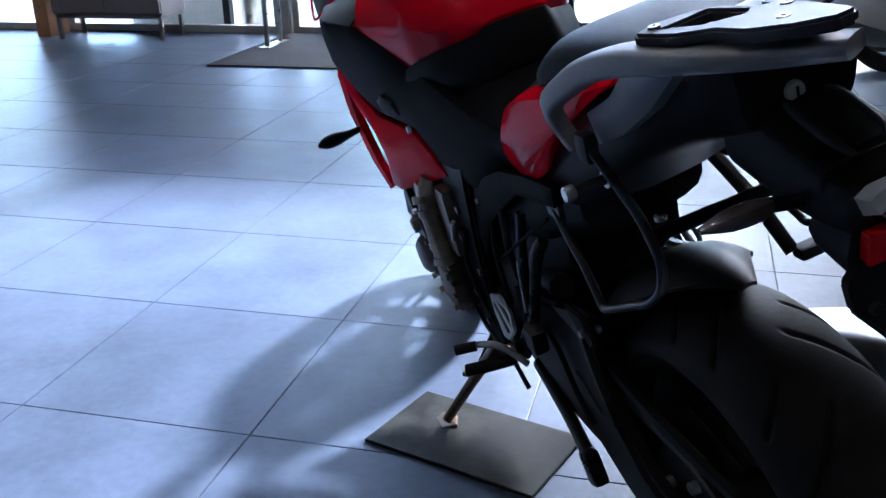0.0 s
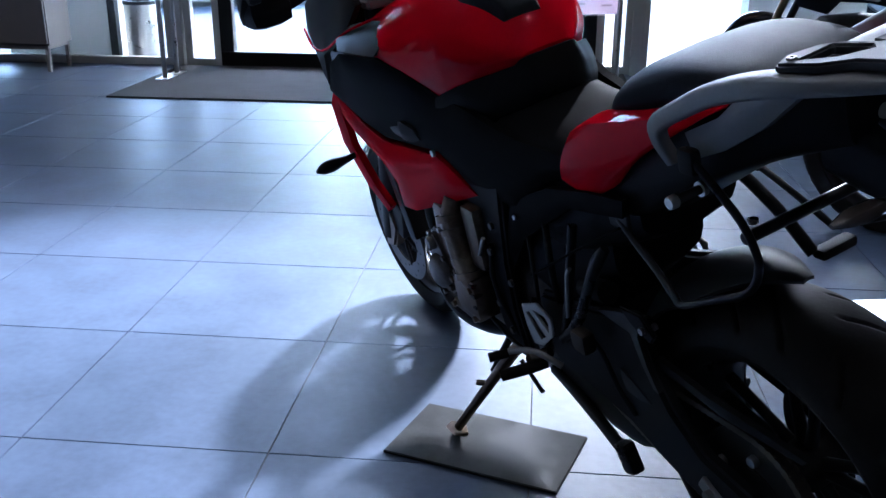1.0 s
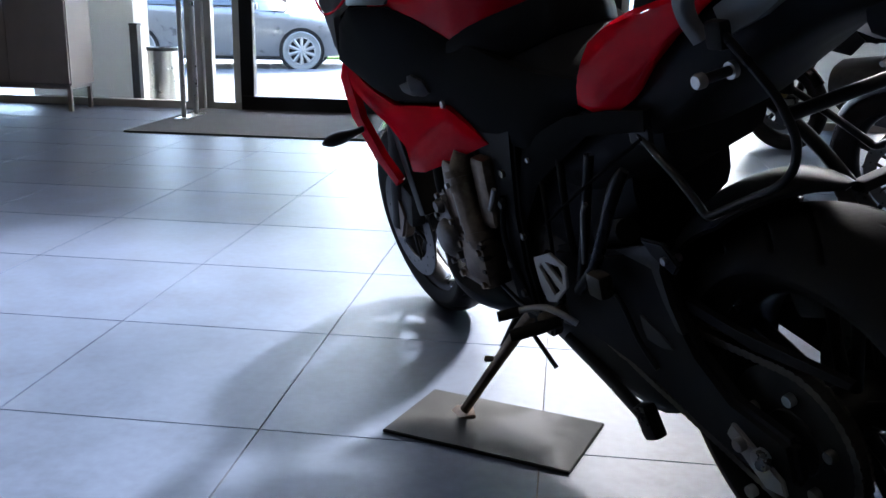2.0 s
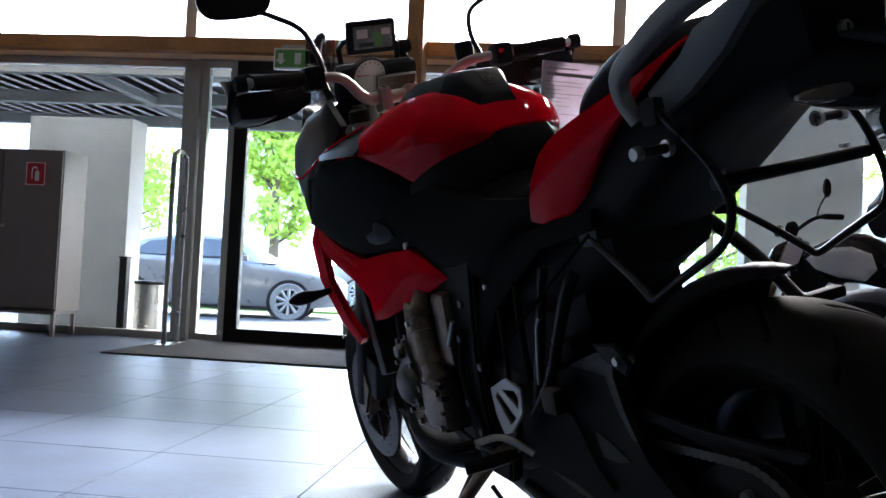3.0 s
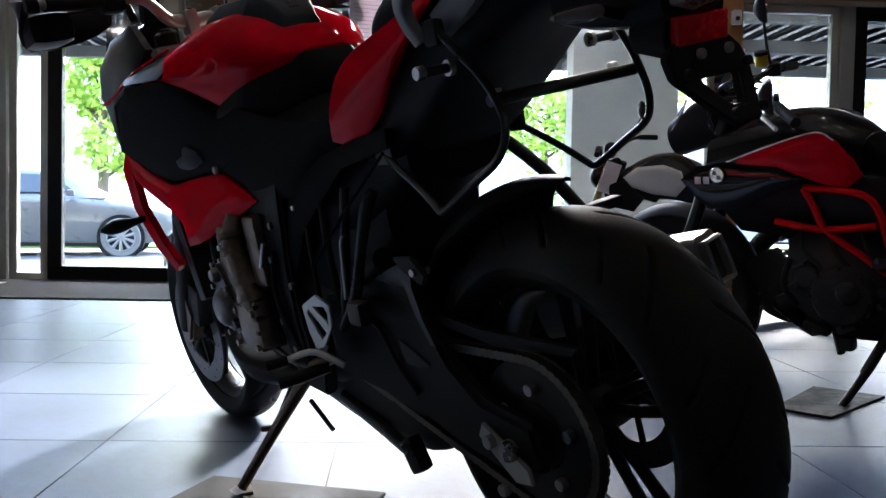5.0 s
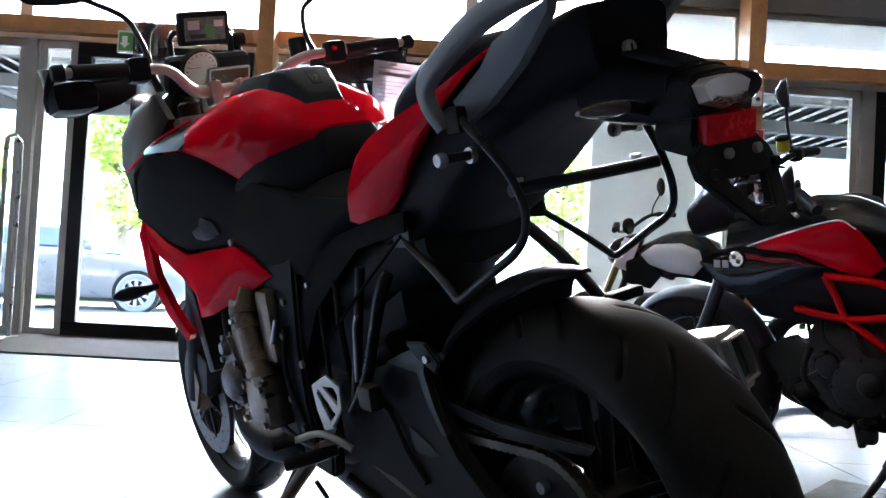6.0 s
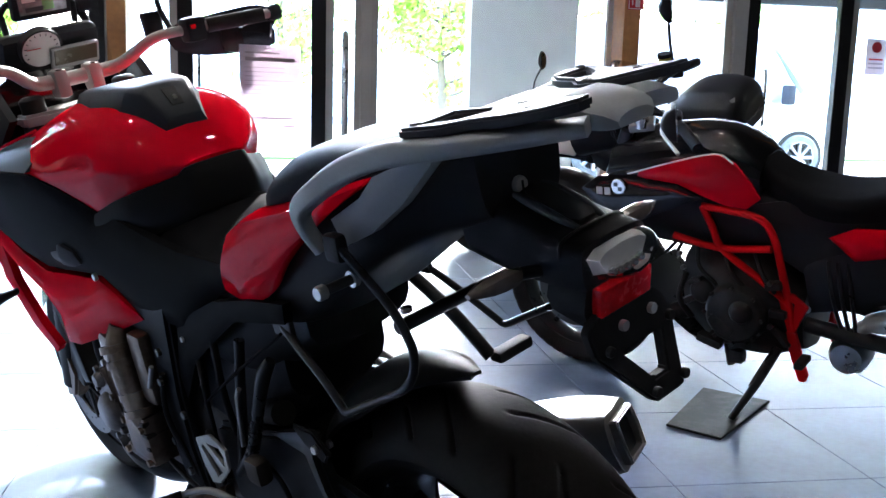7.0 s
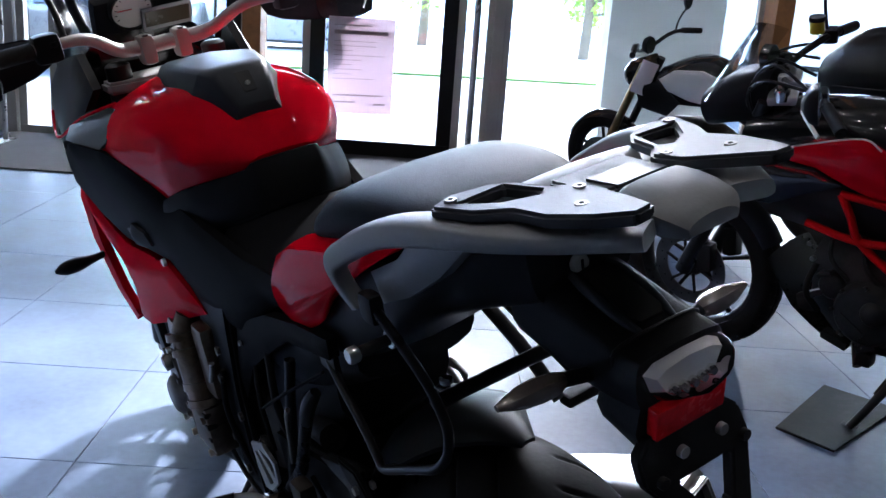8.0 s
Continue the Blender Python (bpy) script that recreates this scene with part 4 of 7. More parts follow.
    both("fairing_screw", lambda p: bolt(p[0], 0.008, 0.007), [(-0.193, 0.886, 0.770)], STEEL, A)
    # No opening is cut: a black patch paints the dark inside the scoop.
    both("scoop_mouth", shell, [(-0.200, 1.120, 0.800), (-0.203, 1.085, 0.822), (-0.203, 1.020, 0.820), (-0.202, 0.960, 0.795), (-0.199, 0.985, 0.778), (-0.200, 1.060, 0.772), (-0.199, 1.105, 0.778)], FRAME_BLACK, A, "black patch standing for the shaded air scoop mouth", bulge=0.012, rounds=1)
    both("air_scoop", shell, [(-0.210, 1.012, 0.822), (-0.214, 0.985, 0.828), (-0.206, 0.945, 0.815), (-0.200, 0.935, 0.790), (-0.204, 0.965, 0.780), (-0.214, 0.995, 0.784), (-0.214, 1.008, 0.802)], PLATE_GREY, A, "grey rounded air scoop", bulge=0.016, rounds=1)
    both("nose_panel", shell, [(-0.240, 1.31, 0.945), (-0.205, 1.22, 0.995), (-0.172, 1.19, 1.055), (-0.172, 1.26, 1.122), (-0.188, 1.38, 1.100), (-0.203, 1.47, 1.045), (-0.207, 1.50, 0.975), (-0.22, 1.42, 0.90), (-0.226, 1.39, 0.85)], CASEBLACK, A, "black nose fairing", bulge=0.010, rounds=1)
    part("nose_shell", loft([(1.36, [(0, 1.15), (-0.10, 1.13), (-0.17, 1.05), (-0.17, 0.90), (0, 0.86)]), (1.50, [(0, 1.14), (-0.10, 1.12), (-0.19, 1.02), (-0.18, 0.88), (0, 0.84)]), (1.64, [(0, 1.06), (-0.08, 1.05), (-0.15, 0.98), (-0.12, 0.88), (0, 0.84)]), (1.72, [(0, 0.98), (-0.04, 0.97), (-0.07, 0.94), (-0.05, 0.90), (0, 0.89)])]), GLOSS_BLACK, A, "black front fairing")
    both("nose_trim", lambda p: tube(p, 0.0032, 8, 4), [(-0.212, 1.505, 0.98), (-0.238, 1.38, 0.955), (-0.246, 1.26, 0.968), (-0.215, 1.18, 1.008), (-0.160, 1.08, 1.040)], RED, A)
    # seat and tail
    part("seat_step", loft([(0.365, [(0, 0.875), (-0.08, 0.872), (-0.118, 0.860), (-0.11, 0.83)]), (0.325, [(0, 0.930), (-0.085, 0.925), (-0.120, 0.905), (-0.11, 0.86)]), (0.28, [(0, 0.962), (-0.09, 0.956), (-0.128, 0.930), (-0.12, 0.88)]), (0.20, [(0, 0.975), (-0.08, 0.97), (-0.10, 0.94), (-0.09, 0.90)])], 3, 3), SEAT_BLACK, A, "black step between the saddles")
    part("pillion_seat", loft([(0.330, [(0, 0.962), (-0.06, 0.960), (-0.096, 0.952), (-0.104, 0.942), (-0.096, 0.93)]), (0.285, [(0, 1.004), (-0.08, 1.000), (-0.116, 0.986), (-0.126, 0.966), (-0.115, 0.945)]), (0.22, [(0, 1.036), (-0.092, 1.031), (-0.126, 1.012), (-0.132, 0.986), (-0.122, 0.962)]), (0.15, [(0, 1.050), (-0.095, 1.045), (-0.126, 1.028), (-0.130, 1.004), (-0.118, 0.982)]), (0.06, [(0, 1.050), (-0.088, 1.045), (-0.116, 1.032), (-0.120, 1.014), (-0.110, 0.996)]), (0.0, [(0, 1.040), (-0.070, 1.036), (-0.092, 1.026), (-0.096, 1.014), (-0.088, 1.00)]), (-0.035, [(0, 1.026), (-0.048, 1.023), (-0.066, 1.016), (-0.068, 1.008), (-0.062, 1.00)])], 4, 5), SEATMAT, A, "grey vinyl pillion seat")
    low = [(-0.138, 0.468, 0.798), (-0.139, 0.412, 0.790), (-0.138, 0.366, 0.797), (-0.137, 0.325, 0.815), (-0.136, 0.288, 0.840), (-0.135, 0.250, 0.878), (-0.134, 0.213, 0.907)]
    ridge = [(-0.147, 0.396, 0.906), (-0.150, 0.345, 0.930), (-0.151, 0.280, 0.948), (-0.150, 0.215, 0.963), (-0.148, 0.150, 0.979), (-0.145, 0.090, 0.997), (-0.140, 0.030, 1.016)]
    inner = [(-0.118, 0.386, 0.917), (-0.118, 0.335, 0.944), (-0.117, 0.270, 0.962), (-0.116, 0.205, 0.978), (-0.116, 0.140, 0.993), (-0.118, 0.080, 1.009), (-0.122, 0.030, 1.021)]
    for s in (-1, 1):
        rows = []
        for a, b, c in zip(catmull(low, 4), catmull(ridge, 4), catmull(inner, 4)):
            mids = [a + (b - a) * k / 6 + np.array((-0.010 * math.sin(math.pi * k / 6), 0, 0)) for k in range(6)]
            rows.append([(-s * p[0], p[1], p[2]) for p in (*mids, b, b + (c - b) * 0.5 + np.array((0, 0, 0.002)), c)])
        bm = add_rings(bmesh.new(), rows, closed=False)
        bmesh.ops.recalc_face_normals(bm, faces=bm.faces)
        bmesh.ops.solidify(bm, geom=bm.faces, thickness=0.004)
        part("tail_panel", bm, PANEL_RED, A, "glossy red tail panel with a creased top", 4)
    both("tail_trim", shell, [(-0.137, 0.115, 0.962), (-0.136, 0.045, 0.997), (-0.134, 0.013, 1.026), (-0.130, -0.05, 1.048), (-0.126, -0.094, 1.060), (-0.122, -0.085, 1.045), (-0.124, -0.02, 0.990), (-0.130, 0.046, 0.948), (-0.135, 0.10, 0.925)], GRAB, A, "silver tail trim", bulge=0.008, rounds=1)
    part("tail_body", loft([(0.40, [(0, 0.92), (-0.09, 0.90), (-0.116, 0.84), (-0.120, 0.775), (-0.098, 0.740), (0, 0.735)]), (0.28, [(0, 0.96), (-0.10, 0.94), (-0.122, 0.875), (-0.122, 0.795), (-0.094, 0.765), (0, 0.755)]), (0.17, [(0, 0.99), (-0.10, 0.975), (-0.122, 0.915), (-0.120, 0.852), (-0.092, 0.832), (0, 0.825)]), (0.08, [(0, 1.02), (-0.095, 1.005), (-0.116, 0.955), (-0.112, 0.905), (-0.082, 0.888), (0, 0.880)]), (0.0, [(0, 1.045), (-0.085, 1.03), (-0.102, 0.99), (-0.096, 0.945), (-0.068, 0.925), (0, 0.915)]), (-0.07, [(0, 1.056), (-0.075, 1.046), (-0.082, 1.015), (-0.072, 0.965), (-0.052, 0.948), (0, 0.937)]), (-0.10, [(0, 1.055), (-0.065, 1.045), (-0.070, 1.015), (-0.064, 0.975), (-0.048, 0.958), (0, 0.950)])], 4, 4), PLASTIC, A, "black plastic tail section")
    lock = part("seat_lock", lathe([(0, -0.006), (0.0095, -0.006), (0.0108, -0.003), (0.0108, 0.012), (0, 0.012)], (-0.008, -0.101, 0.989), "y", 24, False), DIAL, A, "round seat lock")
    # Shade of the key slot as a black sliver on the lock face.
    part("key_slot", box((-0.008, -0.1075, 0.989), (0.0025, 0.002, 0.011)), FRAME_BLACK, lock)
    part("tail_beak", loft([(-0.05, [(0, 0.996), (-0.046, 0.986), (-0.060, 0.962), (-0.055, 0.915), (0, 0.905)]), (-0.11, [(0, 0.984), (-0.043, 0.974), (-0.057, 0.950), (-0.055, 0.900), (0, 0.892)]), (-0.18, [(0, 0.958), (-0.042, 0.953), (-0.056, 0.938), (-0.056, 0.892), (0, 0.886)]), (-0.228, [(0, 0.944), (-0.043, 0.941), (-0.055, 0.932), (-0.053, 0.892), (0, 0.886)])], 3, 3), PLASTIC, A, "black tail light carrier")
    # The slot's darkness is a black slab laid over the closed surface.
    part("beak_slot", slab([(-0.016, -0.118, 0.984), (0.016, -0.118, 0.984), (0.020, -0.124, 0.982), (0.020, -0.186, 0.959), (0.014, -0.194, 0.956), (-0.014, -0.194, 0.956), (-0.020, -0.186, 0.959), (-0.020, -0.124, 0.982)], 0.003, 2), FRAME_BLACK, A, "black slab for the shaded slot in the tail light carrier")
    # Rims painted lighter grey for the light their upturned tops catch.
    both("beak_rail", lambda p: tube(p, [0.004, 0.006, 0.006, 0.004], 8, 4), [(-0.024, -0.108, 0.982), (-0.026, -0.13, 0.976), (-0.026, -0.17, 0.962), (-0.022, -0.20, 0.950)], PLATE_GREY, A)
    part("beak_joint", tube([(-0.056, -0.196, 0.925), (-0.054, -0.199, 0.944), (-0.030, -0.203, 0.9515), (0, -0.204, 0.9525), (0.030, -0.203, 0.9515), (0.054, -0.199, 0.944), (0.056, -0.196, 0.925)], 0.0022, 6, 3), FRAME_BLACK, A)
    lens = loft([(-0.214, [(0, 0.939), (-0.040, 0.938), (-0.058, 0.930), (-0.048, 0.904), (0, 0.890)]), (-0.246, [(0, 0.941), (-0.034, 0.938), (-0.050, 0.928), (-0.040, 0.905), (0, 0.893)]), (-0.262, [(0, 0.935), (-0.022, 0.932), (-0.034, 0.924), (-0.026, 0.910), (0, 0.902)])], 2, 2)
    lamp = part("tail_light", lens, LAMP_GLASS, A, "clear glass tail light", 20)
    lamp.visible_shadow = False
    part("reflector_bowl", loft([(-0.226, [(0, 0.937), (-0.036, 0.9355), (-0.050, 0.928), (-0.042, 0.906), (0, 0.895)]), (-0.240, [(0, 0.934), (-0.030, 0.931), (-0.042, 0.925), (-0.032, 0.908), (0, 0.899)])], 1, 1), BOWL, lamp, "", 10)
    led = part("led", lathe([(0, -0.006), (0.004, -0.005), (0.006, 0), (0.006, 0.004), (0, 0.004)], (0, -0.242, 0.908), "y", 14, False), CHROME, lamp)
    led.location.x = -0.024
    for k in range(1, 5):
        again(led, Matrix.Translation((-0.024 + 0.012 * k, 0, -0.002 if k in (1, 2, 3) else 0)), lamp)
    part("red_reflector", box((0, -0.232, 0.874), (0.092, 0.014, 0.036), 0.003, Matrix.Translation((0, -0.232, 0.874)) @ Matrix.Rotation(radians(10), 4, "X") @ Matrix.Translation((0, 0.232, -0.874))), REFLECT, A, "red rectangular reflector")
    hold = [(-0.050, -0.226, 0.862), (0.050, -0.226, 0.862), (0.068, -0.228, 0.846), (0.070, -0.238, 0.820), (0.060, -0.247, 0.806), (0.026, -0.280, 0.758), (-0.026, -0.280, 0.758), (-0.060, -0.247, 0.806), (-0.070, -0.238, 0.820), (-0.068, -0.228, 0.846)]
    hole = [(-0.036, -0.246, 0.816), (0.036, -0.246, 0.816), (0.012, -0.268, 0.780), (-0.012, -0.268, 0.780)]
    part("plate_holder", slab(hold, 0.016, 1, 0.003, [hole]), PLASTIC, A, "black number plate holder with a cut-out")
    part("plate_holder_arm", loft([(-0.17, [(0, 0.90), (-0.05, 0.895), (-0.052, 0.86), (0, 0.85)]), (-0.225, [(0, 0.895), (-0.052, 0.890), (-0.054, 0.845), (0, 0.84)])], 2, 2), PLASTIC, A)
    for x, u, f in ((-0.026, 0.845, -0.248), (0.026, 0.845, -0.248), (-0.055, 0.825, -0.250), (0.055, 0.825, -0.250), (0.026, 0.772, -0.285), (-0.026, 0.772, -0.285)):
        part("plate_bolt", bolt((x, f, u), 0.0065, 0.006, "y"), CAST if u > 0.83 else DARK_METAL, A)
    for s in (-1, 1):
        ind = part("indicator", loft([(0.0, [(0, 0.006), (-0.004, 0.005), (-0.006, 0), (-0.004, -0.005), (0, -0.006)]), (0.018, [(0, 0.011), (-0.010, 0.008), (-0.013, 0), (-0.010, -0.008), (0, -0.010)]), (0.050, [(0, 0.010), (-0.010, 0.007), (-0.013, 0), (-0.010, -0.007), (0, -0.010)]), (0.078, [(0, 0.003), (-0.003, 0.002), (-0.004, 0), (-0.003, -0.002), (0, -0.003)])], 1, 2), AMBER, A, "smoked rear indicator")
        ind.matrix_basis = Matrix.Translation((s * 0.088, -0.166, 0.917)) @ Matrix.Rotation(radians(-s * 86), 4, "Z")
        part("indicator_stem", tube([(s * 0.045, -0.165, 0.905), (s * 0.092, -0.166, 0.917)], 0.008, 8, 1), PLASTIC, A)
    # grab rail and carrier plate
    both("grab_rail", lambda p, **k: add_rings(bmesh.new(), p_rings(p)), [(-0.157, 0.118, 0.926, 0.010, 0.010), (-0.168, 0.128, 0.960, 0.011, 0.011), (-0.176, 0.116, 0.990, 0.012, 0.013), (-0.174, 0.070, 1.018, 0.014, 0.014), (-0.166, 0.01, 1.047, 0.017, 0.015), (-0.156, -0.06, 1.066, 0.020, 0.015), (-0.134, -0.13, 1.072, 0.024, 0.012), (-0.098, -0.20, 1.076, 0.026, 0.010), (-0.060, -0.262, 1.080, 0.022, 0.009)], GRAB, A, "matt silver cast grab rail")
    wing = [(-0.158, -0.083, 1.088), (-0.128, -0.070, 1.088), (-0.090, -0.083, 1.090), (-0.071, -0.104, 1.091), (-0.063, -0.140, 1.092), (-0.043, -0.160, 1.093), (-0.044, -0.196, 1.096), (-0.056, -0.238, 1.103), (-0.070, -0.282, 1.110), (-0.092, -0.284, 1.110), (-0.108, -0.250, 1.104), (-0.122, -0.206, 1.098), (-0.122, -0.161, 1.093), (-0.143, -0.130, 1.090)]
    well = [(-0.134, -0.101, 1.0895), (-0.086, -0.100, 1.0905), (-0.074, -0.141, 1.0915), (-0.082, -0.150, 1.092), (-0.112, -0.131, 1.090)]
    for out, cut in ((wing, well), (flip(wing), flip(well))):
        part("plate_wing", slab(out, 0.013, 2, 0.0035, [cut]), PLATE_GREY, A, "grey luggage plate wing with an opening")
    part("plate_bridge", slab([(-0.046, -0.116, 1.087), (0.046, -0.116, 1.087), (0.044, -0.186, 1.089), (-0.044, -0.186, 1.089)], 0.010, 2, 0.003), PLATE_GREY, A)
    part("plate_crossbar", loft([(-0.066, [(0, 1.074), (-0.07, 1.073), (-0.105, 1.070), (-0.100, 1.058)]), (-0.090, [(0, 1.090), (-0.062, 1.088), (-0.088, 1.082), (-0.084, 1.066)]), (-0.118, [(0, 1.090), (-0.050, 1.089), (-0.070, 1.083), (-0.066, 1.066)]), (-0.130, [(0, 1.078), (-0.045, 1.077), (-0.062, 1.074), (-0.058, 1.066)])], 2, 2), GRAB, A, "silver crossbar of the luggage plate", 14)
    part("plate_tongue", loft([(-0.192, [(0, 1.092), (-0.024, 1.091), (-0.032, 1.086), (-0.029, 1.074)]), (-0.208, [(0, 1.104), (-0.027, 1.103), (-0.040, 1.094), (-0.036, 1.072)]), (-0.244, [(0, 1.102), (-0.028, 1.099), (-0.045, 1.090), (-0.041, 1.070)]), (-0.266, [(0, 1.095), (-0.024, 1.092), (-0.040, 1.085), (-0.036, 1.069)]), (-0.276, [(0, 1.085), (-0.018, 1.083), (-0.030, 1.077), (-0.027, 1.070)])], 2, 2), GRAB, A, "silver end of the luggage plate", 12)
    # Dark of the slot before the tongue, put on the bridge in black.
    part("tongue_slot", slab([(-0.028, -0.150, 1.0935), (0.028, -0.150, 1.0935), (0.022, -0.186, 1.0935), (-0.022, -0.186, 1.0935)], 0.004, 2), FRAME_BLACK, A)
    part("plate_floor", box((0, -0.150, 1.072), (0.20, 0.15, 0.006), 0.002), FRAME_BLACK, A)
    for x, f, u in ((0.138, -0.090, 1.0965), (0.053, -0.171, 1.1005), (0.089, -0.216, 1.1060)):
        for k in (-1, 1):
            part("rack_screw", lathe([(0.0025, 0.0005), (0.0025, 0.0025), (0.0058, 0.0025), (0.0068, -0.001), (0, -0.001), (0, 0.0005)], (k * x, f, u - 0.001), "z", 16, False), DISC, A)
    # pannier carriers
    for s in (-1, 1):
        part("pannier_carrier", tube([(s * 0.160, 0.078, 0.940), (s * 0.151, 0.044, 0.900), (s * 0.143, 0.012, 0.858), (s * 0.1395, -0.006, 0.818), (s * 0.1405, -0.010, 0.796), (s * 0.145, -0.005, 0.770), (s * 0.151, 0.014, 0.748), (s * 0.154, 0.050, 0.729), (s * 0.157, 0.095, 0.706), (s * 0.159, 0.135, 0.685), (s * 0.159, 0.150, 0.682), (s * 0.157, 0.163, 0.690), (s * 0.151, 0.205, 0.716), (s * 0.145, 0.265, 0.748), (s * 0.135, 0.318, 0.774), (s * 0.116, 0.365, 0.782)], 0.0062, 10, 3), TUBE_BLACK, A, "black tubular pannier carrier")
        knob = part("pannier_mount", tube([(s * 0.135, 0.09, 0.885), (s * 0.187, 0.09, 0.885)], 0.0068, 14, 1), DISC, A, "steel pannier locating pin")
        part("pin_head", lathe([(0, -0.007), (0.0085, -0.007), (0.0102, -0.004), (0.0102, 0.005), (0.0085, 0.007), (0, 0.007)], (s * 0.190, 0.09, 0.885), "x", 20, False), STEEL, knob)
        part("pin_collar", lathe([(0, -0.004), (0.0115, -0.004), (0.0115, 0.004), (0, 0.004)], (s * 0.139, 0.09, 0.885), "x", 20, False), STEEL, knob)
        part("carrier_tab", box((s * 0.138, 0.305, 0.768), (0.010, 0.050, 0.030), 0.004), TUBE_BLACK, A)
        part("carrier_clamp", box((s * 0.158, 0.085, 0.935), (0.020, 0.032, 0.038), 0.008), PLASTIC, A)
    part("cross_tube", tube([(-0.140, 0.012, 0.832), (0.140, 0.012, 0.830)], 0.0092, 12, 1), TUBE_BLACK, A, "black cross tube between the pannier carriers")
    for s in (-1, 1):
        part("cross_bolt", bolt((s * 0.112 - 0.0, 0.026, 0.846), 0.008, 0.006, "z"), STEEL, A)
        # rider and pillion pegs
        part("peg_hanger", slab([(s * 0.178, 0.64, 0.46), (s * 0.178, 0.60, 0.52), (s * 0.178, 0.57, 0.50), (s * 0.178, 0.565, 0.42), (s * 0.178, 0.60, 0.385)], 0.014, 0, 0.004), TUBE_BLACK, A)
        part("heel_guard", slab([(s * 0.192, 0.624, 0.50), (s * 0.192, 0.56, 0.527), (s * 0.192, 0.51, 0.512), (s * 0.192, 0.515, 0.47), (s * 0.192, 0.565, 0.425), (s * 0.192, 0.60, 0.415), (s * 0.192, 0.618, 0.45)], 0.006, 0, 0.0015, [[(s * 0.192, 0.607, 0.487), (s * 0.192, 0.597, 0.495), (s * 0.192, 0.545, 0.455), (s * 0.192, 0.567, 0.44)], [(s * 0.192, 0.577, 0.503), (s * 0.192, 0.535, 0.506), (s * 0.192, 0.525, 0.495), (s * 0.192, 0.53, 0.475)]]), CAST, A, "silver triangular heel guard plate")
        peg = part("foot_peg", tube([(s * 0.195, 0.560, 0.386), (s * 0.235, 0.582, 0.381), (s * 0.282, 0.606, 0.376)], [0.010, 0.013, 0.012], 10, 2), RUBBER, A, "rubber topped foot peg")
        part("peg_bracket", tube([(s * 0.18, 0.57, 0.40), (s * 0.205, 0.60, 0.385), (s * 0.21, 0.60, 0.385)], 0.013, 8, 2), BRONZE, A)
        if s > 0:
            part("pillion_peg", box((0.215, 0.20, 0.60), (0.08, 0.028, 0.020), 0.006), RUBBER, A)
            part("pillion_hanger", tube([(0.135, 0.40, 0.78), (0.16, 0.28, 0.68), (0.175, 0.21, 0.60)], 0.012, 8, 3), TUBE_BLACK, A)
    part("gear_lever", tube([(-0.185, 0.520, 0.392), (-0.205, 0.548, 0.414), (-0.222, 0.578, 0.422), (-0.246, 0.624, 0.409)], 0.0065, 10, 3), CAST, A, "alloy gear lever")
    part("lever_pad", tube([(-0.248, 0.622, 0.408), (-0.286, 0.638, 0.407)], 0.0105, 12, 1), RUBBER, A)
    # side stand
    stand = part("side_stand", tube([(-0.152, 0.745, 0.330), (-0.172, 0.770, 0.298), (-0.245, 0.822, 0.198), (-0.312, 0.870, 0.104)], [0.016, 0.015, 0.012, 0.011], 12, 3), BRONZE, A, "worn metal side stand")
    foot = part("stand_foot", slab([(-0.34, 0.86, 0.092), (-0.30, 0.845, 0.092), (-0.285, 0.885, 0.092), (-0.31, 0.915, 0.092), (-0.345, 0.90, 0.092)], 0.010, 2, 0.002), BRONZE, stand)
    part("stand_peg", tube([(-0.225, 0.805, 0.222), (-0.250, 0.835, 0.222)], 0.007, 8, 1), BRONZE, stand)
    part("stand_spring", tube([(-0.158, 0.800, 0.318), (-0.205, 0.828, 0.235)], 0.009, 10, 1), DARK_METAL, A)
    part("stand_bracket", slab([(-0.145, 0.64, 0.40), (-0.145, 0.80, 0.37), (-0.145, 0.79, 0.30), (-0.145, 0.68, 0.29)], 0.03, 0, 0.006), DARK_METAL, A)
    stand = part("centre_stand", tube([(-0.120, 0.675, 0.278), (-0.135, 0.53, 0.252), (-0.155, 0.392, 0.236)], [0.016, 0.013, 0.013], 10, 3), TUBE_BLACK, A, "folded black centre stand")
    part("stand_foot", box((-0.160, 0.372, 0.240), (0.030, 0.042, 0.066), 0.010, Matrix.Translation((0, 0.372, 0.24)) @ Matrix.Rotation(radians(-25), 4, "X") @ Matrix.Translation((0, -0.372, -0.24))), TUBE_BLACK, stand)
    part("stand_leg", tube([(0.120, 0.675, 0.278), (0.135, 0.53, 0.252), (0.155, 0.392, 0.236)], 0.013, 10, 3), TUBE_BLACK, stand)
    part("stand_crossbar", tube([(-0.132, 0.56, 0.256), (0.132, 0.56, 0.256)], 0.011, 10, 1), TUBE_BLACK, stand)
    part("stand_tip", tube([(-0.150, 0.784, 0.258), (-0.150, 0.708, 0.208)], 0.0055, 8, 1), TUBE_BLACK, A)
    # shock, exhaust
    part("shock_absorber", tube([(0.02, 0.52, 0.40), (0.02, 0.46, 0.72)], 0.028, 12, 1), DARK_METAL, A)
    part("silver_strut", tube([(-0.172, 0.440, 0.640), (-0.172, 0.455, 0.622), (-0.172, 0.468, 0.57), (-0.172, 0.481, 0.520)], 0.0042, 8, 2), CAST, A, "silver brake rod")
    part("thin_cable", tube([(-0.165, 0.268, 0.776), (-0.172, 0.45, 0.662), (-0.170, 0.60, 0.565)], 0.0028, 6, 3), SHOULDER, A, "thin black cable")
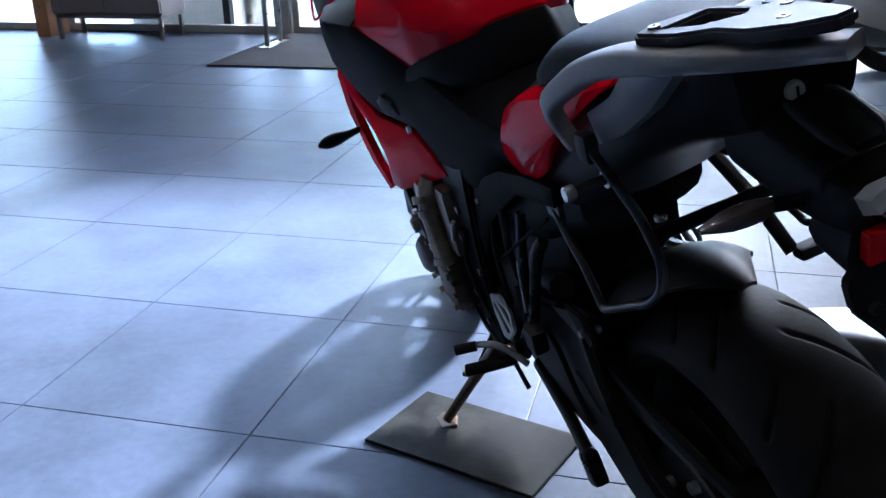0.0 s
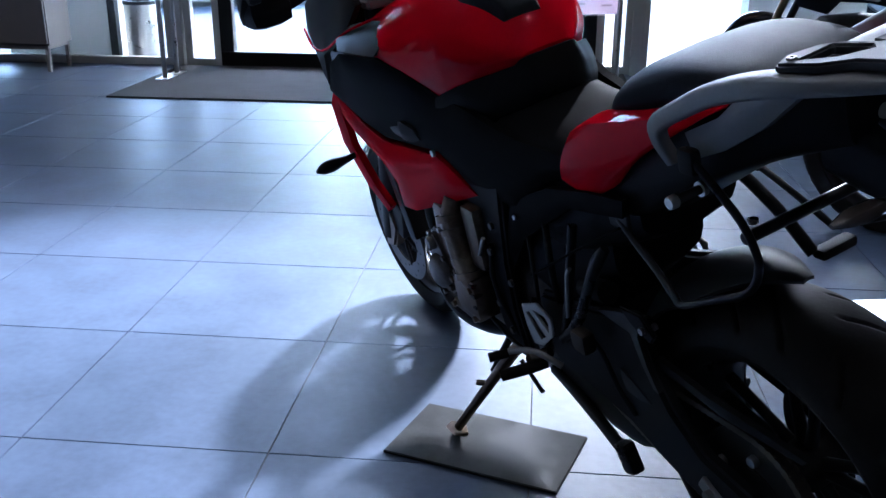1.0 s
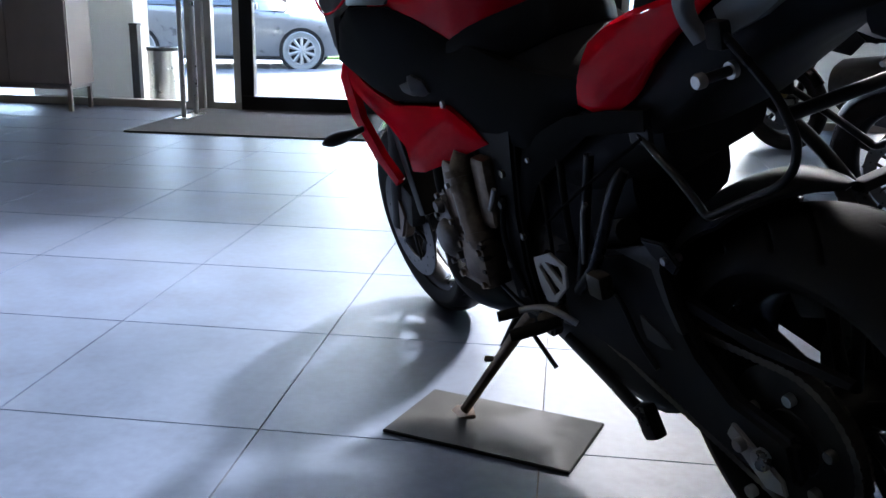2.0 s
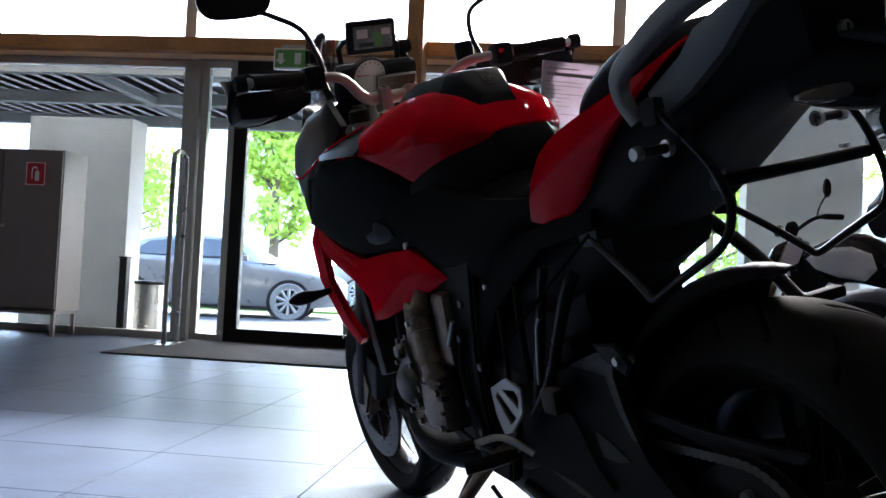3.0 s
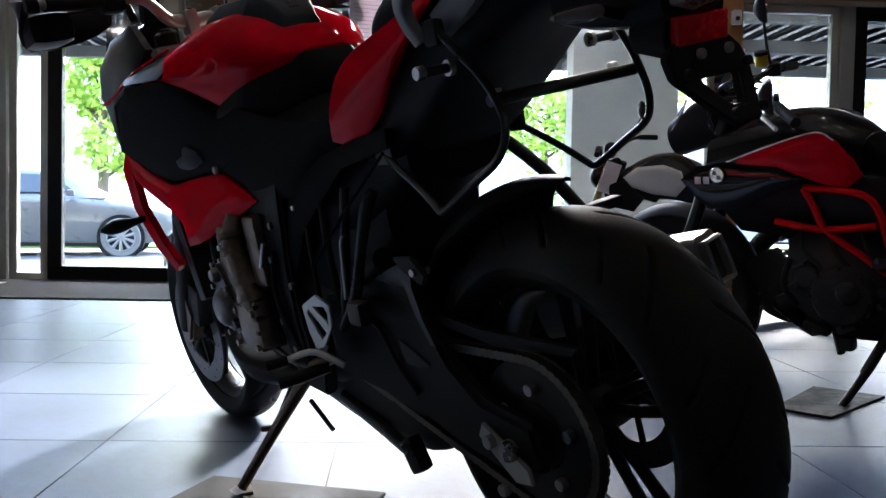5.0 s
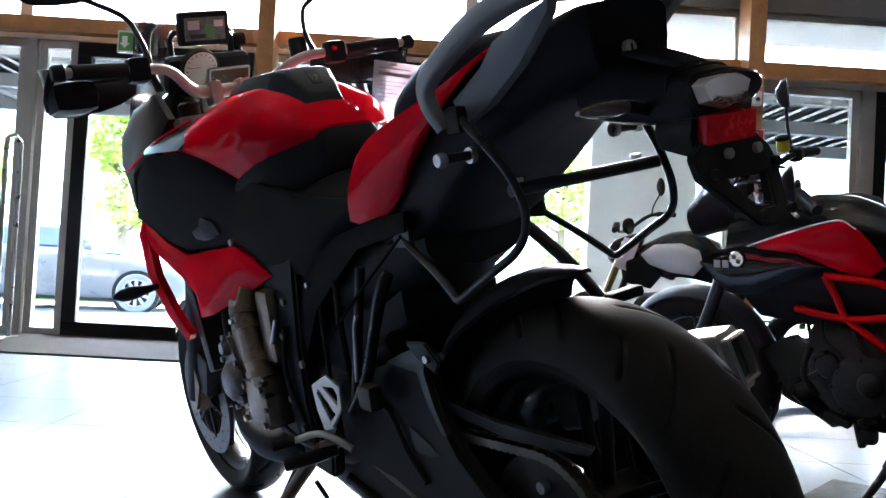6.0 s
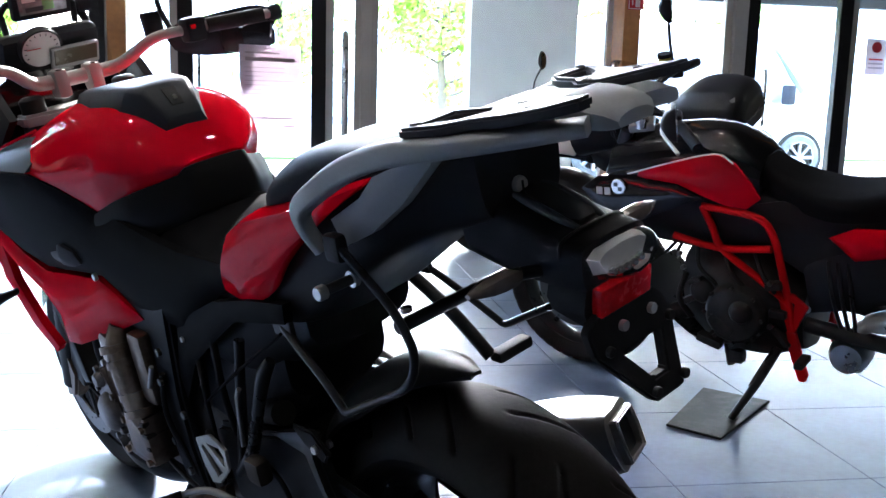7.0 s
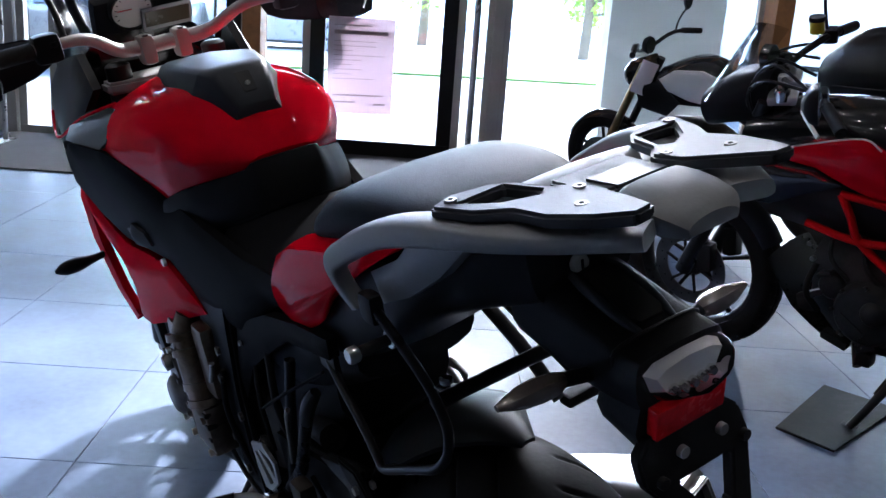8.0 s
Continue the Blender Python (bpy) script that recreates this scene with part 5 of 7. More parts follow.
    part("pillion_hanger", tube([(-0.160, 0.330, 0.715), (-0.170, 0.345, 0.690), (-0.172, 0.385, 0.625), (-0.174, 0.44, 0.530), (-0.180, 0.50, 0.465)], [0.009, 0.012, 0.010, 0.011, 0.010], 8, 3), TUBE_BLACK, A, "black footrest hanger")
    part("hanger_stay", tube([(-0.150, 0.44, 0.72), (-0.160, 0.450, 0.655), (-0.165, 0.47, 0.58), (-0.172, 0.50, 0.48)], 0.009, 8, 3), TUBE_BLACK, A)
    part("hanger_knuckle", box((-0.188, 0.412, 0.506), (0.030, 0.044, 0.044), 0.010), BRONZE_DARK, A, "worn hinge of the folded footrest")
    part("swingarm_hose", tube([(-0.150, 0.47, 0.484), (-0.155, 0.41, 0.463), (-0.155, 0.374, 0.402), (-0.155, 0.33, 0.36)], 0.005, 8, 4), PLASTIC, A)
    for f, u in ((0.655, 0.535), (0.700, 0.40), (0.735, 0.455), (0.722, 0.585), (0.69, 0.655)):
        part("frame_bolt", bolt((-0.188, f, u), 0.008, 0.007), DISC, A)
    part("shift_rod", tube([(-0.195, 0.640, 0.372), (-0.192, 0.730, 0.372), (-0.186, 0.830, 0.392)], 0.0050, 8, 2), DARK_METAL, A, "thin gear shift rod")
    part("brake_hose", tube([(-0.150, 0.62, 0.66), (-0.170, 0.585, 0.60), (-0.165, 0.60, 0.52), (-0.155, 0.63, 0.46)], 0.0045, 8, 4), RUBBER, A)
    part("wiring_loom", tube([(-0.150, 0.54, 0.70), (-0.160, 0.53, 0.62), (-0.150, 0.55, 0.55), (-0.135, 0.57, 0.48)], 0.007, 8, 4), RUBBER, A)
    part("hugger_bracket", slab([(-0.150, 0.33, 0.60), (-0.150, 0.27, 0.605), (-0.150, 0.235, 0.575), (-0.150, 0.25, 0.555), (-0.150, 0.30, 0.575)], 0.010, 0, 0.003), PLASTIC, A)
    part("bracket_bolt", bolt((-0.157, 0.262, 0.580), 0.007, 0.006), STEEL, A)
    part("shock_reservoir", tube([(-0.11, 0.50, 0.55), (-0.125, 0.40, 0.585)], 0.022, 12, 1), DARK_METAL, A)
    can = loft([(0.32, [(0, 0.050), (-0.042, 0.045), (-0.055, 0), (-0.045, -0.05), (0, -0.055)]), (0.15, [(0, 0.062), (-0.05, 0.058), (-0.066, 0), (-0.052, -0.065), (0, -0.07)]), (0.06, [(0, 0.060), (-0.05, 0.056), (-0.064, 0), (-0.048, -0.066), (0, -0.07)]), (0.0, [(0, 0.05), (-0.042, 0.048), (-0.054, 0), (-0.040, -0.058), (0, -0.06)])], 4, 3)
    muff = part("silencer", can, CAN_STEEL, A, "brushed silver box silencer")
    muff.matrix_basis = Matrix.Translation((0.205, -0.030, 0.516)) @ Matrix.Rotation(radians(17), 4, "Z") @ Matrix.Rotation(radians(-15), 4, "X") @ Matrix.Diagonal((0.86, 1, 0.86, 1))
    # Closed end: a black plate gives the shaded hollow of the mouth.
    part("silencer_mouth", box((0, -0.001, -0.004), (0.060, 0.004, 0.076), 0.001), FRAME_BLACK, muff)
    rim = [(x, -0.008, z - 0.004) for x, z in ((-0.036, -0.044), (0.036, -0.044), (0.040, 0.0), (0.036, 0.044), (-0.036, 0.044), (-0.040, 0.0))]
    part("mouth_rim", slab(rim, 0.018, 1, 0.003, [[(p[0] * 0.80, p[1], p[2] * 0.82) for p in rim]]), CAN_STEEL, muff)
    part("exhaust_pipe", tube([(0.13, 0.26, 0.43), (0.13, 0.36, 0.39), (0.12, 0.46, 0.34), (0.06, 0.64, 0.26), (0.0, 0.85, 0.24)], 0.028, 12, 4), DARK_METAL, A)
    # front end
    for s in (-1, 1):
        part("fork_leg", tube([(s * 0.105, 1.578, 0.315), (s * 0.105, 1.435, 0.62), (s * 0.105, 1.235, 1.05)], [0.030, 0.027, 0.026], 14, 2), DARK_METAL, A, "dark telescopic fork leg")
        part("fork_foot", slab([(s * 0.105, 1.615, 0.265), (s * 0.105, 1.555, 0.275), (s * 0.105, 1.49, 0.355), (s * 0.105, 1.51, 0.425), (s * 0.105, 1.58, 0.355)], 0.04, 0, 0.008), BRONZE, A)
        cal = part("brake_caliper", box((s * 0.088, 1.485, 0.39), (0.06, 0.07, 0.12), 0.014, Matrix.Translation((s * 0.088, 1.485, 0.39)) @ Matrix.Rotation(radians(25), 4, "X") @ Matrix.Translation((-s * 0.088, -1.485, -0.39))), DARK_METAL, A)
        part("fork_cap", lathe([(0, 0.02), (0.018, 0.02), (0.026, 0.014), (0.026, -0.02), (0, -0.02)], (s * 0.105, 1.228, 1.072), "z", 24, False), DARK_METAL, A, "dark fork cap")
    part("front_fender", fender(FW, 0.318, 0.072, 35, 150), GLOSS_BLACK, A, "black front mudguard")
    part("top_yoke", slab([(-0.14, 1.20, 1.045), (-0.14, 1.26, 1.045), (-0.05, 1.28, 1.045), (0.05, 1.28, 1.045), (0.14, 1.26, 1.045), (0.14, 1.20, 1.045), (0.05, 1.17, 1.045), (-0.05, 1.17, 1.045)], 0.025, 2, 0.006), BAR_ALLOY, A, "silver top yoke")
    part("handlebar", tube([(-0.42, 1.055, 1.165), (-0.25, 1.11, 1.165), (-0.165, 1.145, 1.160), (-0.105, 1.195, 1.122), (-0.06, 1.222, 1.112), (0.06, 1.222, 1.112), (0.105, 1.195, 1.122), (0.165, 1.145, 1.160), (0.25, 1.11, 1.165), (0.42, 1.055, 1.165)], [0.011, 0.011, 0.012, 0.014, 0.016, 0.016, 0.014, 0.012, 0.011, 0.011], 14, 5), BAR_ALLOY, A, "silver tapered handlebar")
    for s in (-1, 1):
        cl = part("bar_clamp", box((s * 0.038, 1.222, 1.105), (0.032, 0.052, 0.062), 0.012), BAR_ALLOY, A, "cast handlebar clamp")
        part("clamp_bolt", bolt((s * 0.038, 1.205, 1.1365), 0.007, 0.004, "z"), FRAME_BLACK, cl)
        part("clamp_bolt", bolt((s * 0.038, 1.239, 1.1365), 0.006, 0.004, "z"), FRAME_BLACK, cl)
        g = part("grip", tube([(s * 0.275, 1.102, 1.165), (s * 0.40, 1.061, 1.165)], 0.0165, 14, 1), RUBBER, A, "black rubber grip")
        part("bar_end", lathe([(0, -0.014), (0.014, -0.014), (0.018, -0.008), (0.018, 0.010), (0, 0.012)], (s * 0.425, 1.053, 1.165), "x", 20, False), PLASTIC, A)
        part("switch_block", box((s * 0.245, 1.112, 1.163), (0.05, 0.045, 0.055), 0.012), PLASTIC, A, "black switch block")
        part("switch_button", box((s * 0.235, 1.088, 1.170), (0.012, 0.006, 0.010), 0.002), REFLECT if s > 0 else PLASTIC, A)
        part("lever", tube([(s * 0.25, 1.145, 1.16), (s * 0.30, 1.16, 1.155), (s * 0.40, 1.125, 1.15)], 0.006, 8, 3), DARK_METAL, A)
        part("hand_guard", shell([(s * 0.44, 1.06, 1.175), (s * 0.45, 1.13, 1.185), (s * 0.42, 1.19, 1.185), (s * 0.33, 1.215, 1.18), (s * 0.25, 1.215, 1.17), (s * 0.25, 1.20, 1.12), (s * 0.33, 1.20, 1.09), (s * 0.42, 1.18, 1.085), (s * 0.45, 1.12, 1.12)], 0.015, 0.006, side=s), PLASTIC, A, "black hand guard")
        part("guard_strut", box((s * 0.39, 1.135, 1.12), (0.10, 0.12, 0.07), 0.03), PLASTIC, A)
        mir = part("mirror_stem", tube([(s * 0.205, 1.14, 1.175), (s * 0.205, 1.17, 1.23), (s * 0.225, 1.19, 1.29), (s * 0.285, 1.19, 1.325), (s * 0.33, 1.19, 1.345)], 0.0065, 8, 4), TUBE_BLACK, A)
        part("mirror_head", loft([(-0.018, [(0, 0.040), (-0.06, 0.036), (-0.085, 0), (-0.06, -0.036), (0, -0.042)]), (0.012, [(0, 0.036), (-0.055, 0.030), (-0.078, 0), (-0.055, -0.030), (0, -0.036)]), (0.03, [(0, 0.015), (-0.025, 0.012), (-0.035, 0), (-0.025, -0.012), (0, -0.015)])], 3, 2), PLASTIC, A, "black rear view mirror").matrix_basis = Matrix.Translation((s * 0.37, 1.19, 1.365))
    part("reservoir", lathe([(0, 0.03), (0.022, 0.03), (0.024, 0.025), (0.022, -0.03), (0, -0.03)], (0.19, 1.19, 1.185), "z", 20, False), PLASTIC, A)
    # cockpit
    dash = part("instrument_housing", box((0.01, 1.36, 1.172), (0.225, 0.045, 0.098), 0.02, Matrix.Translation((0.01, 1.36, 1.175)) @ Matrix.Rotation(radians(30), 4, "X") @ Matrix.Translation((-0.01, -1.36, -1.175))), PLASTIC, A, "black instrument cluster")
    tilt = Matrix.Translation((0, 1.33, 1.178)) @ Matrix.Rotation(radians(30), 4, "X")
    d = part("rev_counter", lathe([(0, -0.011), (0.043, -0.011), (0.0435, -0.010), (0.0435, 0.004), (0, 0.004)], (-0.022, 0, 0.006), "y", 48, False), DIAL, dash, "white rev counter dial")
    d.matrix_basis = tilt
    ring = part("dial_ring", lathe([(0.0435, -0.010), (0.0445, -0.015), (0.0485, -0.014), (0.049, 0.004), (0.0435, 0.004)], (-0.022, 0, 0.006), "y", 48), DARK_METAL, dash, "dark ring round the dial")
    ring.matrix_basis = tilt
    n = part("needle", box((-0.039, -0.0125, 0.010), (0.032, 0.001, 0.0022)), SIGN_RED, dash)
    n.matrix_basis = tilt
    tick = None
    for k in range(13):
        a = radians(210 - 20 * k)
        m = tilt @ Matrix.Translation((-0.022 + 0.036 * math.cos(a), -0.0120, 0.006 + 0.036 * math.sin(a))) @ Matrix.Rotation(-a, 4, "Y")
        if tick is None:
            tick = part("dial_tick", box((0, 0, 0), (0.005, 0.001, 0.0016)), DARK_METAL, dash)
            tick.matrix_basis = m
        else:
            again(tick, m, dash)
    lf = part("lcd_frame", box((0.050, -0.018, -0.020), (0.112, 0.012, 0.052), 0.004), GRAB, dash)
    lf.matrix_basis = tilt
    l = part("lcd_panel", box((0.050, -0.0238, -0.016), (0.100, 0.004, 0.038), 0.002), LCD, dash, "amber grey display")
    l.matrix_basis = tilt
    nav = part("navigation_unit", box((0.023, 1.37, 1.285), (0.135, 0.025, 0.085), 0.008, Matrix.Translation((0.023, 1.37, 1.285)) @ Matrix.Rotation(radians(18), 4, "X") @ Matrix.Translation((-0.023, -1.37, -1.285))), PLASTIC, A, "black navigation unit above the dials")
    sc = part("screen", box((0, 0, 0), (0.108, 0.003, 0.058), 0.001), SCREEN_GREY, nav)
    sc.matrix_basis = Matrix.Translation((0.023, 1.356, 1.281)) @ Matrix.Rotation(radians(18), 4, "X")
    for x, z, w, h, m in ((-0.030, 0.010, 0.030, 0.022, DIAL), (0.012, -0.006, 0.026, 0.034, GREEN), (0.036, 0.012, 0.024, 0.016, DIAL), (-0.018, -0.018, 0.044, 0.010, PLATE_GREY)):
        part("map_patch", box((x, -0.0022, z), (w, 0.001, h)), m, sc)
    part("navigation_mount", tube([(-0.06, 1.40, 1.22), (-0.05, 1.39, 1.28), (0.09, 1.39, 1.28), (0.10, 1.40, 1.22)], 0.008, 8, 3), TUBE_BLACK, A)
    both("screen_bracket", lambda p: tube(p, 0.011, 8, 3), [(-0.115, 1.38, 1.14), (-0.125, 1.40, 1.22), (-0.105, 1.42, 1.29), (-0.085, 1.43, 1.31)], PLASTIC, A)
    both("screen_knob", lambda p: lathe([(0, -0.016), (0.016, -0.016), (0.018, -0.01), (0.018, 0.01), (0, 0.014)], p[0], "x", 16, False), [(-0.13, 1.40, 1.255)], PLASTIC, A)
    ws = []
    for k in range(9):
        v = k / 8
        row = []
        for j in range(13):
            q = -1 + j / 6
            w = 0.185 - 0.045 * v
            row.append((w * q, 1.60 - 0.20 * v - 0.14 * q * q * (1 - 0.4 * v), 1.06 + 0.40 * v - 0.05 * q * q * v))
        ws.append(row)
    bm = add_rings(bmesh.new(), ws, closed=False)
    bmesh.ops.solidify(bm, geom=bm.faces, thickness=0.003)
    w = part("windscreen", bm, clear("windscreen acrylic", (0.93, 0.94, 0.95), 0.02, 0.9), A, "clear acrylic windscreen")
    w.visible_shadow = False
    both("front_indicator", lambda p: tube(p, [0.007, 0.010, 0.017, 0.015, 0.004], 10, 4), [(-0.20, 1.36, 0.665), (-0.25, 1.35, 0.663), (-0.285, 1.35, 0.662), (-0.315, 1.35, 0.661), (-0.335, 1.35, 0.660)], PLASTIC, A, "black front indicator")
    # price sheet tied to the bar
    sh = new("price_sheet")
    sh.parent = A
    sh.matrix_basis = Matrix.Translation((0.318, 0.962, 1.016)) @ Matrix.Rotation(radians(15), 4, "Y") @ Matrix.Rotation(radians(-14), 4, "Z")
    part("sheet", box((0, 0, -0.008), (0.140, 0.0012, 0.196)), PAPER, sh, "white printed price sheet in a clear sleeve")
    s = part("sleeve", box((0, 0, 0.004), (0.152, 0.003, 0.226), 0.001), SLEEVE, sh)
    s.visible_shadow = False
    bar = None
    random.seed(5)
    for z, x0, x1, h in [(0.074, -0.058, 0.02, 0.003), (0.060, -0.058, 0.055, 0.008)] + [(0.042 - 0.0095 * k, -0.058, random.choice((-0.02, 0.0, 0.03, 0.05)), 0.0014) for k in range(9)] + [(-0.068, -0.058, 0.05, 0.003), (-0.082, -0.058, -0.01, 0.003), (-0.086, 0.03, 0.055, 0.004)]:
        part("print_line", box(((x0 + x1) / 2, -0.003, z), (x1 - x0, 0.001, h)), INK, sh)
    part("sheet_tie", tube([(0, 0, 0.108), (0.02, 0.06, 0.13), (0.03, 0.09, 0.142)], 0.002, 6, 2), FRAME_BLACK, sh)
    return A


def p_rings(pts):
    """Rings of a flat oval bar: (r, f, u, half width, half height)."""
    q = catmull(pts, 4)
    rings = []
    for i, p in enumerate(q):
        w = (Vector(q[min(i + 1, len(q) - 1)][:3]) - Vector(q[max(i - 1, 0)][:3])).normalized()
        side = Vector((1, 0, 0))
        side = (side - w * side.dot(w)).normalized()
        up = w.cross(side)
        rings.append([Vector(p[:3]) + side * p[3] * math.copysign(abs(math.cos(a)) ** 0.55, math.cos(a)) + up * p[4] * math.copysign(abs(math.sin(a)) ** 0.55, math.sin(a)) for a in np.linspace(0, 2 * math.pi, 16, endpoint=False)])
    return rings


def fender(c, radius, half, a0, a1, th=0.005):
    rings = []
    for k in range(15):
        a = radians(a0 + (a1 - a0) * k / 14)
        w = half * (0.82 + 0.18 * math.sin(math.pi * k / 14))
        ring = []
        for top in (0, 1):
            for j in (range(9) if not top else range(8, -1, -1)):
                q = -1 + j / 4
                d = radius - top * th - 0.034 * abs(q) ** 2.2
                ring.append((w * q, c.y + d * math.cos(a), c.z + d * math.sin(a)))
        rings.append(ring)
    return add_rings(bmesh.new(), rings)


bike_a = sport_tourer()
pad = tagged(part("floor_pad", slab([(0.263, -0.569, 0.004), (0.66, -0.693, 0.004), (0.736, -0.456, 0.004), (0.343, -0.338, 0.004)], 0.008, 2, 0.002), MATBLACK), "dusty black rubber pad under the side stand", "floor pad", "floor pads")
pad2 = tagged(part("floor_pad", slab([(1.968, 0.468, 0.004), (2.093, 0.326, 0.004), (2.449, 0.674, 0.004), (2.27, 0.843, 0.004)], 0.008, 2, 0.002), MATBLACK), "dusty black rubber pad under a side stand", "floor pad", "floor pads")


# ---- furniture and signs ----
def fire_sign(m, w, h):
    ob = thing("fire_sign", m, "small red extinguisher sign with a white pictogram", "sign", "fire signs")
    part("plate", box((0, 0, 0), (w, 0.006, h), 0.001), SIGN_RED, ob)
    rim = bmesh.new()
    for x in (-w / 2 + 0.008, w / 2 - 0.008):
        add_box(rim, (x, -0.0045, 0), (0.006, 0.002, h - 0.01))
    for z in (-h / 2 + 0.008, h / 2 - 0.008):
        add_box(rim, (0, -0.0045, z), (w - 0.022, 0.002, 0.006))
    part("border", rim, WHITE, ob)
    part("pictogram", lathe([(0, -0.052), (0.020, -0.052), (0.022, -0.046), (0.022, 0.018), (0.010, 0.032), (0, 0.034)], (0.012, -0.0035, -0.004), "z", 10, False), WHITE, ob).scale.y = 0.2
    part("hose_mark", tube([(0.012, -0.005, 0.034), (0.0, -0.005, 0.052), (-0.026, -0.005, 0.040), (-0.030, -0.005, 0.0), (-0.028, -0.005, -0.040)], 0.005, 6, 4), WHITE, ob)
    return ob


cab = thing("steel_cabinet", Matrix.Translation((-3.70, 4.52, 0)), "beige grey steel two-door cabinet on a leg frame", "cabinet")
part("body", box((0, 0.19, 0.84), (1.0, 0.36, 1.27), 0.004), CABINET, cab)
for s in (-1, 1):
    d = part("door", box((s * 0.249, -0.002, 0.84), (0.490, 0.02, 1.24), 0.003), CABINET, cab)
    part("handle", lathe([(0, -0.02), (0.014, -0.02), (0.016, -0.01), (0.012, 0), (0, 0)], (s * 0.03, -0.012, 0.86), "y", 16, False), STEEL, d)
for x in (-0.47, 0.47):
    for y in (0.03, 0.34):
        part("leg", box((x, y, 0.1), (0.03, 0.03, 0.2), 0.003), CABINET, cab)
    part("leg_rail", box((x, 0.185, 0.188), (0.03, 0.28, 0.03), 0.003), CABINET, cab)
for y in (0.03, 0.34):
    part("leg_rail", box((0, y, 0.188), (0.91, 0.03, 0.03), 0.003), CABINET, cab)
fire_sign(Matrix.Translation((-3.42, 4.503, 1.28)), 0.17, 0.19)
fire_sign(Matrix.Translation((3.32, 4.625, 1.83)), 0.13, 0.15)
det = thing("wall_sensor", Matrix.Translation((3.30, 4.60, 2.13)), "small white plastic sensor box on a timber post", "sensor")
part("case", box((0, 0, 0), (0.07, 0.06, 0.11), 0.012), WHITE, det)
part("lens", lathe([(0, -0.012), (0.014, -0.010), (0.018, 0), (0, 0)], (0, -0.03, -0.01), "y", 16, False), LCD, det)
ex = thing("exit_sign", Matrix.Translation((-1.47, 4.78, 2.30)), "green and white exit sign hanging under the rail", "sign")
part("box", box((0, 0, 0), (0.30, 0.05, 0.17), 0.006), WHITE, ex)
part("face", box((0, -0.027, 0), (0.27, 0.004, 0.14)), GREEN, ex)
part("arrow", slab([(-0.11, -0.031, 0.04), (-0.07, -0.031, 0.04), (-0.07, -0.031, -0.01), (-0.05, -0.031, -0.01), (-0.09, -0.031, -0.05), (-0.13, -0.031, -0.01), (-0.11, -0.031, -0.01)], 0.003, 1), WHITE, ex)
part("door_mark", box((0.05, -0.031, 0), (0.05, 0.003, 0.09)), WHITE, ex)
part("hanger", box((0, 0.02, 0.10), (0.2, 0.02, 0.04)), ALU, ex)


# ---- outside the glass ----
def on_ground(x, y):
    """The height of the sloping forecourt."""
    return -0.15 + math.tan(radians(0.85)) * x


for k, (x0, x1, z1) in enumerate(((-4.10, -3.12, 1.90), (2.22, 3.14, 2.24))):
    pil = thing("canopy_pier", Matrix(), "pale grey masonry pier outside the glass", "pier", "canopy piers", "structure")
    z0 = on_ground(x0, 5.6) - 0.05
    part("body", box(((x0 + x1) / 2, 5.65, (z0 + z1) / 2), (x1 - x0, 0.30, z1 - z0), 0.01), mat("pier render", (0.50, 0.51, 0.50), 0.8, vary=0.06), pil)
can = thing("canopy", Matrix(), "corrugated steel canopy roof on steel beams outside", "canopy", "", "structure")
prof = []
for k in range(0, 161):
    x = -16 + 0.2 * k
    prof += [(x, 0.0), (x + 0.06, 0.0), (x + 0.09, 0.012), (x + 0.17, 0.012)]
bm = bmesh.new()
rows = [[bm.verts.new((x, y, 2.42 + z)) for x, z in prof] for y in (5.25, 8.6)]
for i in range(len(prof) - 1):
    bm.faces.new((rows[0][i], rows[0][i + 1], rows[1][i + 1], rows[1][i]))
bmesh.ops.solidify(bm, geom=bm.faces, thickness=0.004)
part("roof_sheet", bm, CORRU, can, sharp=20)
for y in (5.5, 7.0, 8.5):
    part("beam", box((0, y, 2.35), (32, 0.12, 0.13), 0.01), CORRU, can)
for x in (-12, -8, -3.6, 2.68, 8, 12):
    part("rafter", box((x, 7.0, 2.32), (0.10, 3.0, 0.08), 0.008), CORRU, can)
for x in (-12, -8, 8, 12):
    part("post", box((x, 7.0, (2.28 + on_ground(x, 7.0)) / 2), (0.12, 0.12, 2.28 - on_ground(x, 7.0)), 0.008), CORRU, can)
for x, y in ((-2.2, 6.2), (2.6, 6.2), (6.5, 6.4), (-6.0, 6.2)):
    lamp = tagged(part("canopy_light", box((x, y, 2.39), (1.2, 0.16, 0.05), 0.01), WHITE), "long white strip lamp under the canopy", "lamp", "canopy lamps")
bin_z = on_ground(-3.0, 5.95)
bn = thing("litter_bin", Matrix.Translation((-2.93, 5.65, bin_z)), "round steel litter bin with a dark rim", "bin")
part("drum", lathe([(0, 0), (0.13, 0), (0.14, 0.02), (0.14, 0.62), (0.125, 0.64), (0, 0.60)], (0, 0, 0), "z", 32, False), STEEL, bn)
part("rim", lathe([(0.120, 0.62), (0.146, 0.62), (0.146, 0.65), (0.120, 0.65)], (0, 0, 0), "z", 32), FRAME_BLACK, bn)
bo = thing("bollard", Matrix.Translation((-3.02, 5.30, on_ground(-3.0, 5.3))), "slim dark bollard beside the pier", "bollard")
part("post", box((0, 0, 0.42), (0.07, 0.07, 0.84), 0.006), FRAME_BLACK, bo)
part("cap", box((0, 0, 0.85), (0.08, 0.08, 0.02), 0.004), FRAME_BLACK, bo)


